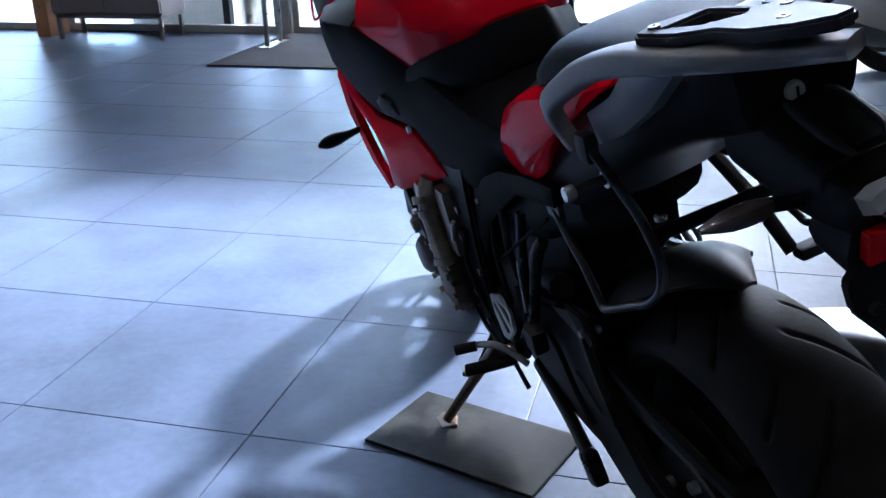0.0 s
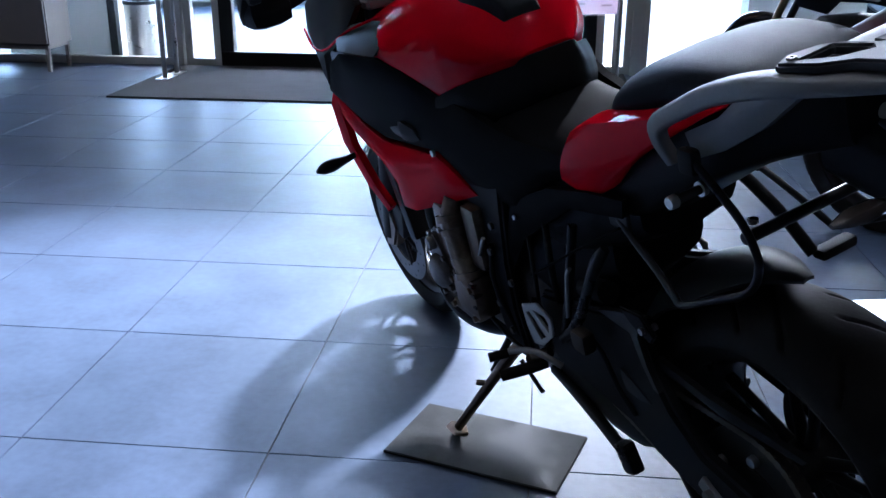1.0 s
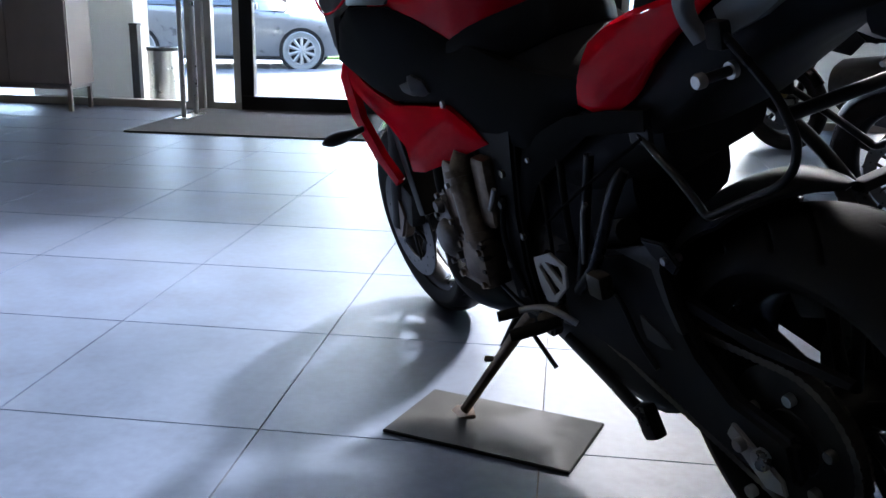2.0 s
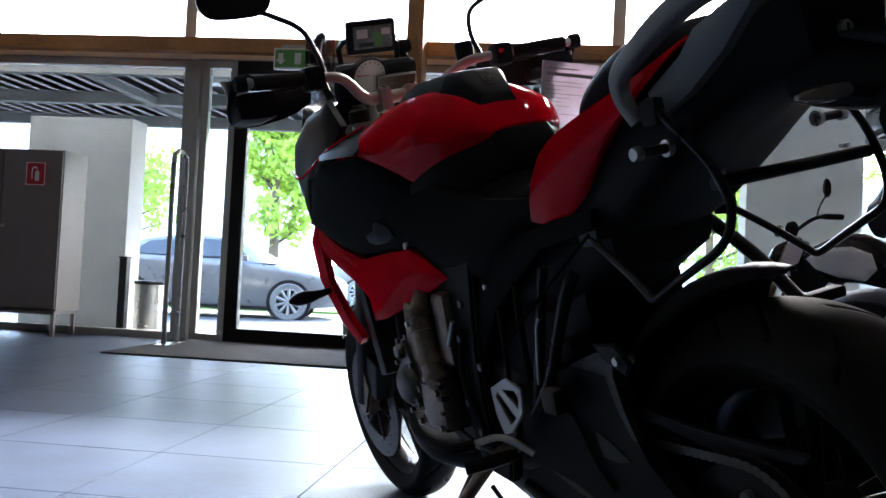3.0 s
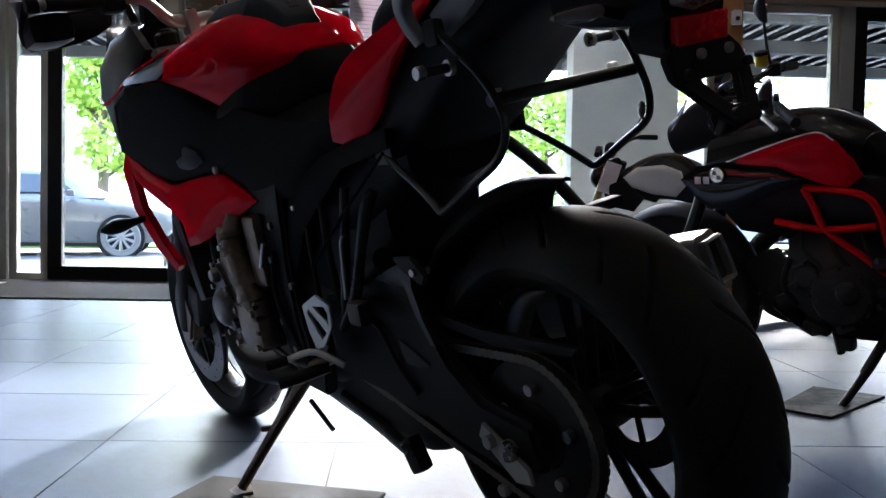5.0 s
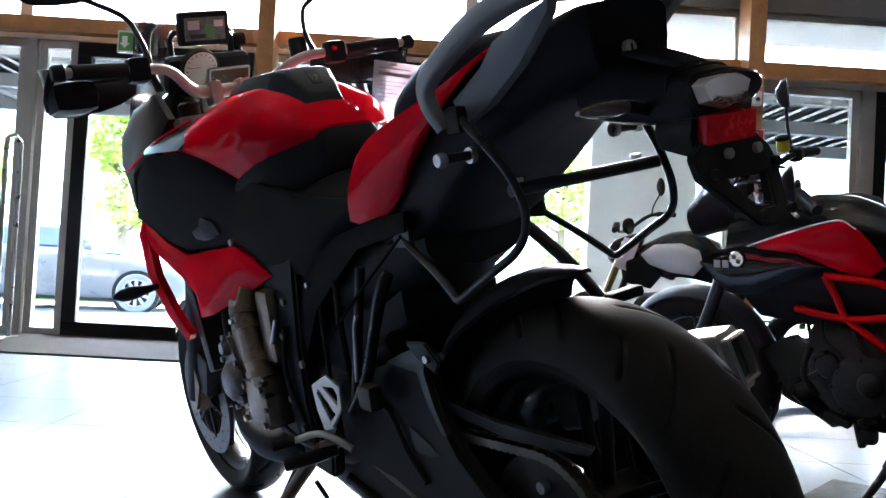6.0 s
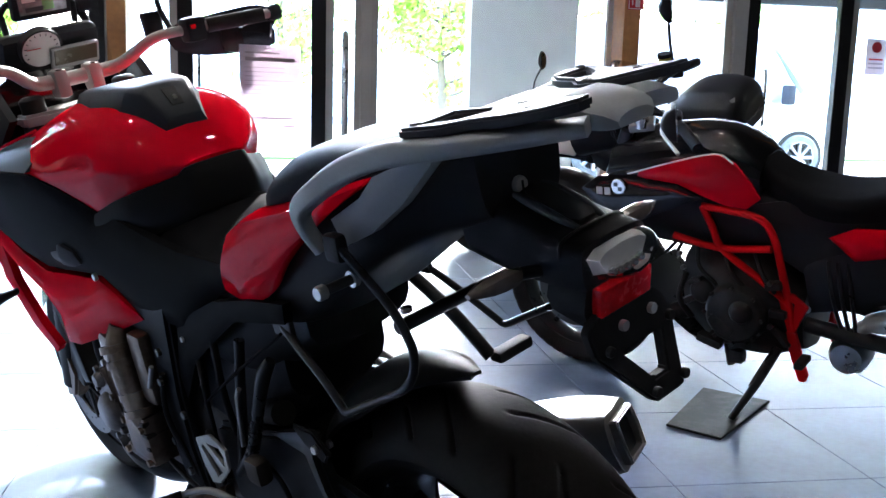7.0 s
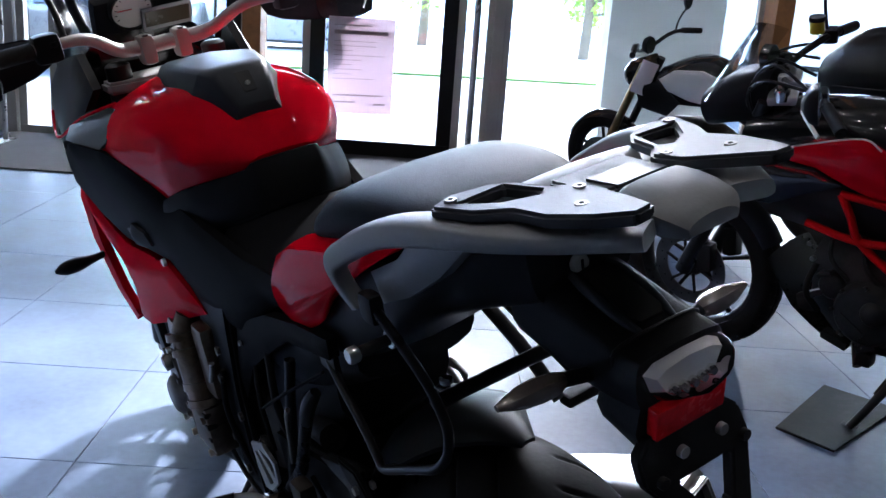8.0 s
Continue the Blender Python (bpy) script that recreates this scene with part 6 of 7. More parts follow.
def car_wheel(parent, x, y, r=0.31, w=0.2, spokes=10):
    ob = new("wheel")
    ob.parent = parent
    ob.location = (x, y, r)
    s = -1 if y < 0 else 1
    part("tyre", lathe([(r * 0.70, -w / 2), (r * 0.93, -w / 2), (r, -w * 0.36), (r, w * 0.36), (r * 0.93, w / 2), (r * 0.70, w / 2)], (0, 0, 0), "y", 40), GLARE_TYRE, ob)
    part("rim", lathe([(r * 0.72, s * w * 0.48), (r * 0.66, s * w * 0.50), (r * 0.62, s * w * 0.30), (r * 0.70, -s * w * 0.4), (r * 0.72, -s * w * 0.4)], (0, 0, 0), "y", 40), CAST, ob)
    sp = part("spoke", tube([(0, s * w * 0.42, 0.02), (0, s * w * 0.40, r * 0.68)], [r * 0.07, r * 0.10], 6, 1), CAST, ob)
    for k in range(1, spokes):
        again(sp, Matrix.Rotation(2 * math.pi * k / spokes, 4, "Y"), ob)
    part("hub", lathe([(0, s * w * 0.45), (r * 0.13, s * w * 0.45), (r * 0.16, s * w * 0.3), (0, s * w * 0.3)], (0, 0, 0), "y", 20, False), CAST, ob)
    part("brake", lathe([(0, s * w * 0.1), (r * 0.5, s * w * 0.1), (r * 0.5, 0), (0, 0)], (0, 0, 0), "y", 24, False), DARK_METAL, ob)


def sedan(m):
    """A saloon about x, nose to +x."""
    car = thing("parked_car", m, "silver grey saloon car parked along the street", "car")
    W = 0.86
    secs = []
    for x, zb, zm, w in [(-2.15, 0.42, 0.75, 0.62), (-2.05, 0.28, 0.92, 0.78), (-1.7, 0.22, 0.98, 0.84), (-1.0, 0.20, 0.97, W), (0.0, 0.20, 0.94, W), (0.9, 0.20, 0.90, W), (1.6, 0.22, 0.82, 0.84), (2.05, 0.26, 0.70, 0.76), (2.20, 0.34, 0.60, 0.60)]:
        secs.append([(x, -w * 0.94, zb), (x, -w, (zb + zm) * 0.48), (x, -w * 0.985, zm * 0.90), (x, -w * 0.90, zm), (x, 0, zm + 0.03), (x, w * 0.90, zm), (x, w * 0.985, zm * 0.90), (x, w, (zb + zm) * 0.48), (x, w * 0.94, zb)])
    lines = [catmull([s[k] for s in secs], 4) for k in range(9)]
    bm = add_rings(bmesh.new(), [[lines[k][i] for k in range(9)] for i in range(len(lines[0]))])
    part("body", bm, CAR_GREY, car, "silver grey painted body")
    cabs = []
    for x, z, w in [(-1.75, 0.99, 0.66), (-1.35, 1.18, 0.60), (-0.85, 1.31, 0.57), (-0.1, 1.35, 0.57), (0.45, 1.26, 0.57), (1.0, 0.98, 0.66)]:
        cabs.append([(x, -0.80 + (0.8 - w) * 0.1, 0.92), (x, -w, z - 0.04), (x, -w * 0.8, z), (x, 0, z + 0.015), (x, w * 0.8, z), (x, w, z - 0.04), (x, 0.80 - (0.8 - w) * 0.1, 0.92)])
    lines = [catmull([s[k] for s in cabs], 4) for k in range(7)]
    bm = add_rings(bmesh.new(), [[lines[k][i] for k in range(7)] for i in range(len(lines[0]))])
    part("cabin", bm, CAR_GREY, car)
    for s in (-1, 1):
        for pts in ([(-1.30, 0.99), (-1.02, 1.20), (-0.42, 1.275), (-0.38, 0.985)], [(-0.30, 0.985), (-0.34, 1.275), (0.20, 1.27), (0.62, 1.00)]):
            part("side_window", slab([(x, s * (0.80 - (z - 0.92) * 0.52), z) for x, z in pts], 0.03, 1, 0.003), CARGLASS, car)
        part("mirror", box((0.55, s * 0.92, 0.99), (0.12, 0.16, 0.10), 0.03), CAR_GREY, car)
        part("door_handle", box((-0.48, s * 0.862, 0.82), (0.17, 0.03, 0.03), 0.008), CAR_GREY, car)
        part("door_handle", box((-1.32, s * 0.862, 0.84), (0.17, 0.03, 0.03), 0.008), CAR_GREY, car)
        part("sill", box((0, s * 0.83, 0.19), (2.0, 0.06, 0.06), 0.01), FRAME_BLACK, car)
        part("door_gap", box((-0.36, s * 0.858, 0.60), (0.01, 0.01, 0.62)), FRAME_BLACK, car)
        part("headlight", box((2.0, s * 0.60, 0.62), (0.22, 0.22, 0.12), 0.04), LENS, car)
        for x in (-1.30, 1.28):
            part("wheel_arch", lathe([(0, -0.09), (0.36, -0.09), (0.36, 0.09), (0, 0.09)], (x, s * 0.79, 0.31), "y", 32, False), FRAME_BLACK, car)
            car_wheel(car, x, s * 0.80)
    return car


sedan(Matrix.Translation((-5.0, 12.95, on_ground(-5.0, 13))) @ Matrix.Rotation(radians(11), 4, "Z"))
sedan(Matrix.Translation((-3.0, 21.5, on_ground(-3.0, 21))) @ Matrix.Rotation(radians(8), 4, "Z"))


def van(m):
    v = thing("parked_van", m, "white delivery van parked along the street", "van")
    secs = []
    for x, zb, zt, w in [(-2.6, 0.40, 1.30, 0.86), (-2.5, 0.30, 2.25, 0.92), (0.6, 0.30, 2.30, 0.92), (1.1, 0.30, 2.20, 0.92), (1.75, 0.30, 1.35, 0.92), (2.45, 0.32, 1.05, 0.88), (2.6, 0.40, 0.75, 0.78)]:
        secs.append([(x, -w, zb), (x, -w, zt * 0.55), (x, -w * 0.93, zt * 0.94), (x, -w * 0.75, zt), (x, w * 0.75, zt), (x, w * 0.93, zt * 0.94), (x, w, zt * 0.55), (x, w, zb)])
    lines = [catmull([s[k] for s in secs], 3) for k in range(8)]
    part("body", add_rings(bmesh.new(), [[lines[k][i] for k in range(8)] for i in range(len(lines[0]))]), VANWHITE, v)
    for s in (-1, 1):
        part("side_window", slab([(0.55, s * 0.93, 1.20), (0.60, s * 0.88, 1.80), (1.15, s * 0.88, 1.78), (1.60, s * 0.93, 1.22)], 0.04, 1, 0.004), SKY_PALE_GLASS, v)
        part("mirror", box((1.35, s * 1.10, 1.30), (0.12, 0.22, 0.30), 0.04), PLATE_GREY, v)
        part("side_rail", box((-0.5, s * 0.93, 0.70), (2.6, 0.02, 0.07), 0.008), FRAME_BLACK, v)
        part("sill", box((0, s * 0.88, 0.30), (3.0, 0.06, 0.08), 0.01), FRAME_BLACK, v)
        for x in (-1.7, 1.7):
            part("wheel_arch", lathe([(0, -0.09), (0.41, -0.09), (0.41, 0.09), (0, 0.09)], (x, s * 0.86, 0.35), "y", 32, False), FRAME_BLACK, v)
            car_wheel(v, x, s * 0.88, 0.35, 0.22, 8)
    part("windscreen", slab([(1.28, -0.78, 2.02), (1.28, 0.78, 2.02), (1.84, 0.86, 1.32), (1.84, -0.86, 1.32)], 0.02, 0), SKY_PALE_GLASS, v)
    return v


van(Matrix.Translation((6.75, 11.95, on_ground(6.75, 12))) @ Matrix.Rotation(radians(4), 4, "Z"))


def tree(x, y, h, r, seed, leaves):
    random.seed(seed)
    z0 = on_ground(x, y) - 0.02
    t = thing("street_tree", Matrix.Translation((x, y, z0)), "broad street tree in fresh green leaf", "tree", "street trees")
    bm = bmesh.new()
    top = h * 0.8
    add_tube(bm, [(0, 0, 0), (0.05, 0.02, h * 0.25), (0.0, 0.08, h * 0.5), (0.08, 0.0, top)], [0.16, 0.13, 0.10, 0.03], 10, 3)
    tips = []
    for k in range(16):
        a, zz = random.uniform(0, 6.28), random.uniform(0.22, 0.75) * h
        l = r * random.uniform(0.6, 1.0)
        e = (math.cos(a) * l, math.sin(a) * l, zz + random.uniform(0.05, 0.22) * h)
        add_tube(bm, [(0, 0.05, zz), (e[0] * 0.5, e[1] * 0.5, zz + 0.4 * (e[2] - zz)), e], [0.05, 0.03, 0.01], 6, 3)
        tips += [(Vector((e[0] * q, e[1] * q, zz + (e[2] - zz) * q)), 0.45 * r) for q in (0.55, 0.8, 1.0)]
    tips += [(Vector((0, 0, top + 0.1 * h)), 0.5 * r)]
    part("trunk", bm, BARK, t)
    vs, fs = [], []
    for _ in range(leaves):
        c, s = random.choice(tips)
        p = c + Vector([random.gauss(0, s * 0.42) for _ in range(3)])
        if p.z < 0.15 * h:
            continue
        u = Vector([random.gauss(0, 1) for _ in range(3)]).normalized()
        w = u.orthogonal().normalized()
        size = random.uniform(0.07, 0.14)
        i = len(vs)
        vs += [p - u * size, p + w * size * 0.55 + Vector((0, 0, 0.02)), p + u * size, p - w * size * 0.55 + Vector((0, 0, 0.02))]
        fs.append((i, i + 1, i + 2, i + 3))
    me = bpy.data.meshes.new("crown")
    me.from_pydata([v[:] for v in vs], [], fs)
    me.materials.append(LEAF)
    ob = new("crown", me)
    ob.parent = t
    tagged(ob, "loose fresh green leaves")


tree(-6.6, 21.0, 6.2, 0.95, 1, 3600)
tree(4.9, 24.0, 4.8, 1.6, 2, 3600)
tree(9.0, 25.0, 4.7, 1.9, 3, 3600)
tree(13.2, 26.0, 5.0, 2.0, 4, 3600)
tree(0.4, 27.0, 6.0, 2.0, 5, 3000)
tree(-13.5, 26.0, 5.5, 2.0, 6, 2600)


def office(x0, x1, y, h, floors, cols, label):
    z0 = on_ground((x0 + x1) / 2, y) - 0.4
    ob = thing("office_building", Matrix(), label, "building", "", "")
    part("wall", box(((x0 + x1) / 2, y + 5, z0 + h / 2), (x1 - x0, 10, h), 0.02), PALE, ob)
    part("roof", box(((x0 + x1) / 2, y + 5, z0 + h + 0.15), (x1 - x0 + 0.4, 10.4, 0.3), 0.02), CORRU, ob)
    w, fh = (x1 - x0) / cols, h / floors
    for i in range(cols):
        for j in range(floors):
            cx, cz = x0 + (i + 0.5) * w, z0 + (j + 0.55) * fh
            wd = part("window", box((cx, y - 0.01, cz), (w * 0.66, 0.06, fh * 0.42), 0.01), ALU, ob)
            for s in (-1, 1):
                part("pane", box((cx + s * w * 0.155, y - 0.045, cz), (w * 0.28, 0.01, fh * 0.36)), SKY_PALE_GLASS, wd)
    return ob


office(-34, -12, 40, 9.0, 3, 8, "pale rendered office building across the street")
office(-8, 16, 48, 8.0, 2, 8, "long pale commercial building behind the trees")
office(22, 46, 42, 9.0, 3, 8, "pale rendered office block across the street")

notice = tagged(part("door_notice", box((5.62, 5.030, 1.50), (0.19, 0.004, 0.30)), PAPER), "small white notice with a red round mark on the glass door", "notice")
part("red_mark", lathe([(0, -0.002), (0.045, -0.002), (0.045, 0), (0, 0)], (5.62, 5.027, 1.58), "y", 24, False), SIGN_RED, notice)
for k in range(3):
    part("print_line", box((5.62, 5.0265, 1.48 - 0.035 * k), (0.13, 0.002, 0.014)), SIGN_RED if k == 0 else INK, notice)


# ---- the other motorcycles ----
def turned(parent, pivot, degrees):
    """A steered front end: an Empty on the steering axis."""
    ob = new("front_end")
    ob.parent = parent
    ob.matrix_basis = Matrix.Translation(pivot) @ Matrix.Rotation(radians(degrees), 4, Vector((0, -0.40, 0.92))) @ Matrix.Translation([-c for c in pivot])
    return ob


def spoke_wheel(bike, name, c, radius, half, rim, disc, grooves):
    ob = wheel(bike, name, c, radius, half, rim, 5, grooves, TUBE_BLACK, False)
    brake_disc(ob, -0.07, disc)
    return ob


def enduro():
    B = thing("motorcycle", frame_of((2.986, 0.121, 0), 42.0, 12.0), "red and black adventure motorcycle with red tube frame", "motorcycle")
    FW, RW = Vector((0, 1.55, 0.333)), Vector((0, 0.0, 0.325))
    wheel(B, "rear_wheel", RW, 0.325, 0.075, 0.222, 5, block_grooves(2 * math.pi / 36))
    spoke_wheel(B, "front_wheel", FW, 0.333, 0.056, 0.245, 0.15, block_grooves(2 * math.pi / 40))
    for s in (-1, 1):
        part("fork_leg", tube([(s * 0.10, 1.56, 0.33), (s * 0.10, 1.42, 0.62), (s * 0.10, 1.26, 1.0)], [0.030, 0.026, 0.024], 12, 2), TUBE_BLACK, B, "black fork leg")
        part("brake_caliper", box((s * 0.085, 1.47, 0.40), (0.05, 0.06, 0.11), 0.012), DARK_METAL, B)
    part("front_fender", fender(FW, 0.352, 0.070, 30, 155), mat("blue-grey mudguard", (0.022, 0.026, 0.034), 0.42, spec=0.15), B, "dark blue-grey front mudguard")
    part("chin_guard", loft([(0.98, [(0, 0.26), (-0.10, 0.25), (-0.11, 0.23), (0, 0.21)]), (1.10, [(0, 0.36), (-0.13, 0.35), (-0.14, 0.33), (0, 0.29)]), (1.20, [(0, 0.50), (-0.12, 0.49), (-0.13, 0.47), (0, 0.44)])], 2, 2), TUBE_BLACK, B, "black engine guard plate")
    part("engine", loft([(0.62, [(0, 0.50), (-0.12, 0.48), (-0.15, 0.40), (-0.13, 0.30), (0, 0.26)]), (0.76, [(0, 0.62), (-0.15, 0.58), (-0.19, 0.42), (-0.15, 0.26), (0, 0.22)]), (0.92, [(0, 0.64), (-0.15, 0.60), (-0.19, 0.44), (-0.15, 0.28), (0, 0.23)]), (1.04, [(0, 0.60), (-0.12, 0.56), (-0.14, 0.44), (-0.10, 0.34), (0, 0.30)])], 3, 3), DARK_METAL, B, "black engine block")
    part("clutch_cover", lathe([(0, -0.03), (0.085, -0.03), (0.10, -0.02), (0.11, 0.02), (0, 0.02)], (-0.195, 0.83, 0.41), "x", 36, False), DARK_METAL, B)
    part("cover_boss", lathe([(0, -0.050), (0.030, -0.048), (0.040, -0.036), (0.042, -0.02), (0, -0.02)], (-0.195, 0.80, 0.43), "x", 24, False), DARK_METAL, B)
    part("cover_arm", box((-0.215, 0.87, 0.37), (0.03, 0.10, 0.035), 0.010, Matrix.Translation((0, 0.87, 0.37)) @ Matrix.Rotation(radians(35), 4, "X") @ Matrix.Translation((0, -0.87, -0.37))), DARK_METAL, B)
    part("starter_cover", lathe([(0, -0.03), (0.035, -0.03), (0.045, -0.02), (0.048, 0.02), (0, 0.02)], (-0.17, 0.95, 0.47), "x", 24, False), DARK_METAL, B)
    part("engine_hose", tube([(-0.16, 1.02, 0.52), (-0.20, 1.03, 0.44), (-0.17, 1.0, 0.36)], 0.011, 8, 4), RUBBER, B)
    for k in range(8):
        a = 2 * math.pi * k / 8
        part("cover_bolt", bolt((-0.22, 0.83 + 0.10 * math.cos(a), 0.41 + 0.10 * math.sin(a)), 0.007, 0.012), DARK_METAL, B)
    random.seed(11)
    for k in range(16):
        f, u = random.uniform(0.68, 1.03), random.uniform(0.28, 0.60)
        r = -0.165 - 0.03 * math.sin(math.pi * (f - 0.62) / 0.45)
        if k % 3:
            part("engine_rib", box((r, f, u), (0.04, random.uniform(0.03, 0.09), random.uniform(0.012, 0.03)), 0.006, Matrix.Translation((0, f, u)) @ Matrix.Rotation(random.uniform(-0.9, 0.9), 4, "X") @ Matrix.Translation((0, -f, -u))), DARK_METAL, B)
        else:
            part("engine_bolt", bolt((r - 0.012, f, u), 0.009, 0.016), DISC, B)
    part("oil_filter", tube([(-0.06, 1.02, 0.36), (-0.10, 1.10, 0.33)], 0.036, 14, 1), DARK_METAL, B)
    for k in range(3):
        part("engine_hose", tube([(-0.15, 0.98 - 0.10 * k, 0.62), (-0.19, 0.96 - 0.11 * k, 0.56), (-0.185, 0.90 - 0.10 * k, 0.50)], 0.008, 6, 4), RUBBER, B)
    part("engine_lug", box((-0.15, 0.84, 0.235), (0.05, 0.05, 0.05), 0.012), DARK_METAL, B)
    part("sump_bolt", tube([(-0.10, 0.90, 0.26), (-0.16, 0.86, 0.20)], 0.014, 8, 1), DARK_METAL, B)
    for s in (-1, 1):
        r = s * 0.168
        for k, pts in enumerate(([(r, 1.06, 0.655), (r, 0.90, 0.628), (r, 0.72, 0.645)], [(r, 0.955, 0.770), (r, 0.92, 0.70), (r, 0.888, 0.628), (r, 0.78, 0.55), (r, 0.665, 0.47)], [(r, 0.955, 0.770), (r, 0.85, 0.762), (r, 0.752, 0.742), (r, 0.71, 0.68), (r, 0.69, 0.60), (r, 0.665, 0.48), (r, 0.645, 0.37)])):
            part("frame_tube", tube(pts, 0.013, 10, 3), RED_MATT, B, "bright red tubular frame bar")
        part("frame_gusset", slab([(r, 0.70, 0.50), (r, 0.645, 0.50), (r, 0.595, 0.46), (r, 0.61, 0.43), (r, 0.64, 0.36), (r, 0.66, 0.36)], 0.016, 0, 0.003, [[(r, 0.675, 0.475), (r, 0.64, 0.47), (r, 0.645, 0.42)]]), RED_MATT, B, "red frame gusset")
        part("peg_bracket", slab([(r * 1.02, 0.665, 0.37), (r * 1.02, 0.635, 0.37), (r * 1.02, 0.592, 0.22), (r * 1.02, 0.600, 0.195), (r * 1.02, 0.622, 0.195), (r * 1.02, 0.655, 0.30)], 0.018, 0, 0.003), RED_MATT, B, "red lower frame bracket")
        part("frame_bolt", bolt((r - s * 0.012 if s < 0 else r + 0.012, 0.605, 0.45), 0.012, 0.008), STEEL, B)
        side = -1 if s < 0 else 1
        part("tank_panel", shell([(s * 0.178, 1.225, 0.862), (s * 0.182, 1.06, 0.915), (s * 0.178, 0.90, 0.955), (s * 0.172, 0.842, 0.925), (s * 0.168, 0.79, 0.86), (s * 0.160, 0.762, 0.806), (s * 0.165, 0.805, 0.772), (s * 0.175, 0.87, 0.78), (s * 0.182, 0.94, 0.805), (s * 0.185, 1.036, 0.845), (s * 0.184, 1.13, 0.853)], 0.010, rounds=1, side=side), RED, B, "glossy red tank side panel")
        part("panel_line", tube([(s * 0.186, 1.225, 0.864), (s * 0.191, 1.06, 0.917), (s * 0.186, 0.90, 0.957), (s * 0.180, 0.842, 0.927)], 0.003, 6, 4), WHITE, B)
        part("radiator_shroud", shell([(s * 0.19, 1.22, 0.868), (s * 0.20, 1.33, 0.855), (s * 0.215, 1.39, 0.81), (s * 0.21, 1.33, 0.74), (s * 0.20, 1.28, 0.70), (s * 0.19, 1.18, 0.70), (s * 0.185, 1.05, 0.76), (s * 0.185, 0.95, 0.80), (s * 0.186, 1.04, 0.842), (s * 0.187, 1.13, 0.85)], 0.012, rounds=1, side=side), GLOSS_BLACK, B, "gloss black radiator shroud")
        badge = part("round_badge", lathe([(0, -0.004), (0.026, -0.004), (0.029, 0), (0, 0)], (0, 0, 0), "x", 32, False), CHROME, B)
        badge.matrix_basis = Matrix.Translation((s * 0.212, 1.245, 0.825)) @ (Matrix() if s < 0 else Matrix.Rotation(math.pi, 4, "Z"))
        part("badge_field", box((-0.005, 0.008, 0.008), (0.002, 0.014, 0.014)), CARGLASS, badge)
        part("badge_field", box((-0.005, -0.008, -0.008), (0.002, 0.014, 0.014)), CARGLASS, badge)
        for k in range(2):
            part("shroud_mark", box((s * 0.222, 1.315 - 0.032 * k, 0.808), (0.003, 0.024, 0.026), 0.001), CAST, B)
        part("tail_panel", shell([(s * 0.150, 0.546, 0.700), (s * 0.156, 0.47, 0.738), (s * 0.16, 0.36, 0.745), (s * 0.15, 0.20, 0.74), (s * 0.15, 0.22, 0.69), (s * 0.16, 0.35, 0.662), (s * 0.158, 0.464, 0.635)], 0.028, rounds=1, side=side), RED, B, "glossy red tail panel")
        part("side_cover", shell([(s * 0.135, 0.80, 0.78), (s * 0.13, 0.70, 0.80), (s * 0.12, 0.52, 0.76), (s * 0.13, 0.45, 0.62), (s * 0.135, 0.62, 0.56), (s * 0.14, 0.72, 0.62)], 0.008, rounds=1, side=side), PLASTIC, B, "black side cover")
        # Added black shell in place of the dark gap with shock and hoses.
        part("rear_cover", shell([(s * 0.138, 0.63, 0.60), (s * 0.138, 0.54, 0.635), (s * 0.138, 0.42, 0.675), (s * 0.136, 0.25, 0.70), (s * 0.132, 0.10, 0.705), (s * 0.130, 0.13, 0.62), (s * 0.132, 0.28, 0.53), (s * 0.134, 0.44, 0.47), (s * 0.136, 0.60, 0.43)], 0.010, rounds=1, side=side), PLASTIC, B, "black shell filling the dark gap of shock and hoses")
        part("swingarm", tube([(s * 0.12, 0.62, 0.38), (s * 0.12, 0.30, 0.345), (s * 0.12, 0.0, 0.325)], 0.028, 8, 2), DARK_METAL, B)
    part("tank_top", loft([(1.30, [(0, 0.99), (-0.09, 0.97), (-0.16, 0.92), (-0.18, 0.84), (-0.15, 0.78)]), (1.10, [(0, 1.02), (-0.09, 1.005), (-0.155, 0.965), (-0.180, 0.88), (-0.16, 0.80)]), (0.95, [(0, 1.020), (-0.09, 1.008), (-0.15, 0.975), (-0.172, 0.90), (-0.16, 0.80)]), (0.84, [(0, 0.975), (-0.08, 0.965), (-0.13, 0.945), (-0.160, 0.88), (-0.15, 0.79)]), (0.775, [(0, 0.93), (-0.06, 0.925), (-0.10, 0.905), (-0.13, 0.86), (-0.12, 0.79)])], 3, 4), GLOSS_BLACK, B, "gloss black tank cover")
    part("core", loft([(0.30, [(0, 0.78), (-0.09, 0.77), (-0.10, 0.70), (0, 0.64)]), (0.60, [(0, 0.80), (-0.11, 0.78), (-0.13, 0.66), (0, 0.55)]), (0.95, [(0, 0.85), (-0.13, 0.82), (-0.15, 0.68), (0, 0.55)]), (1.28, [(0, 0.88), (-0.13, 0.84), (-0.15, 0.72), (0, 0.58)])], 3, 2), PLASTIC, B)
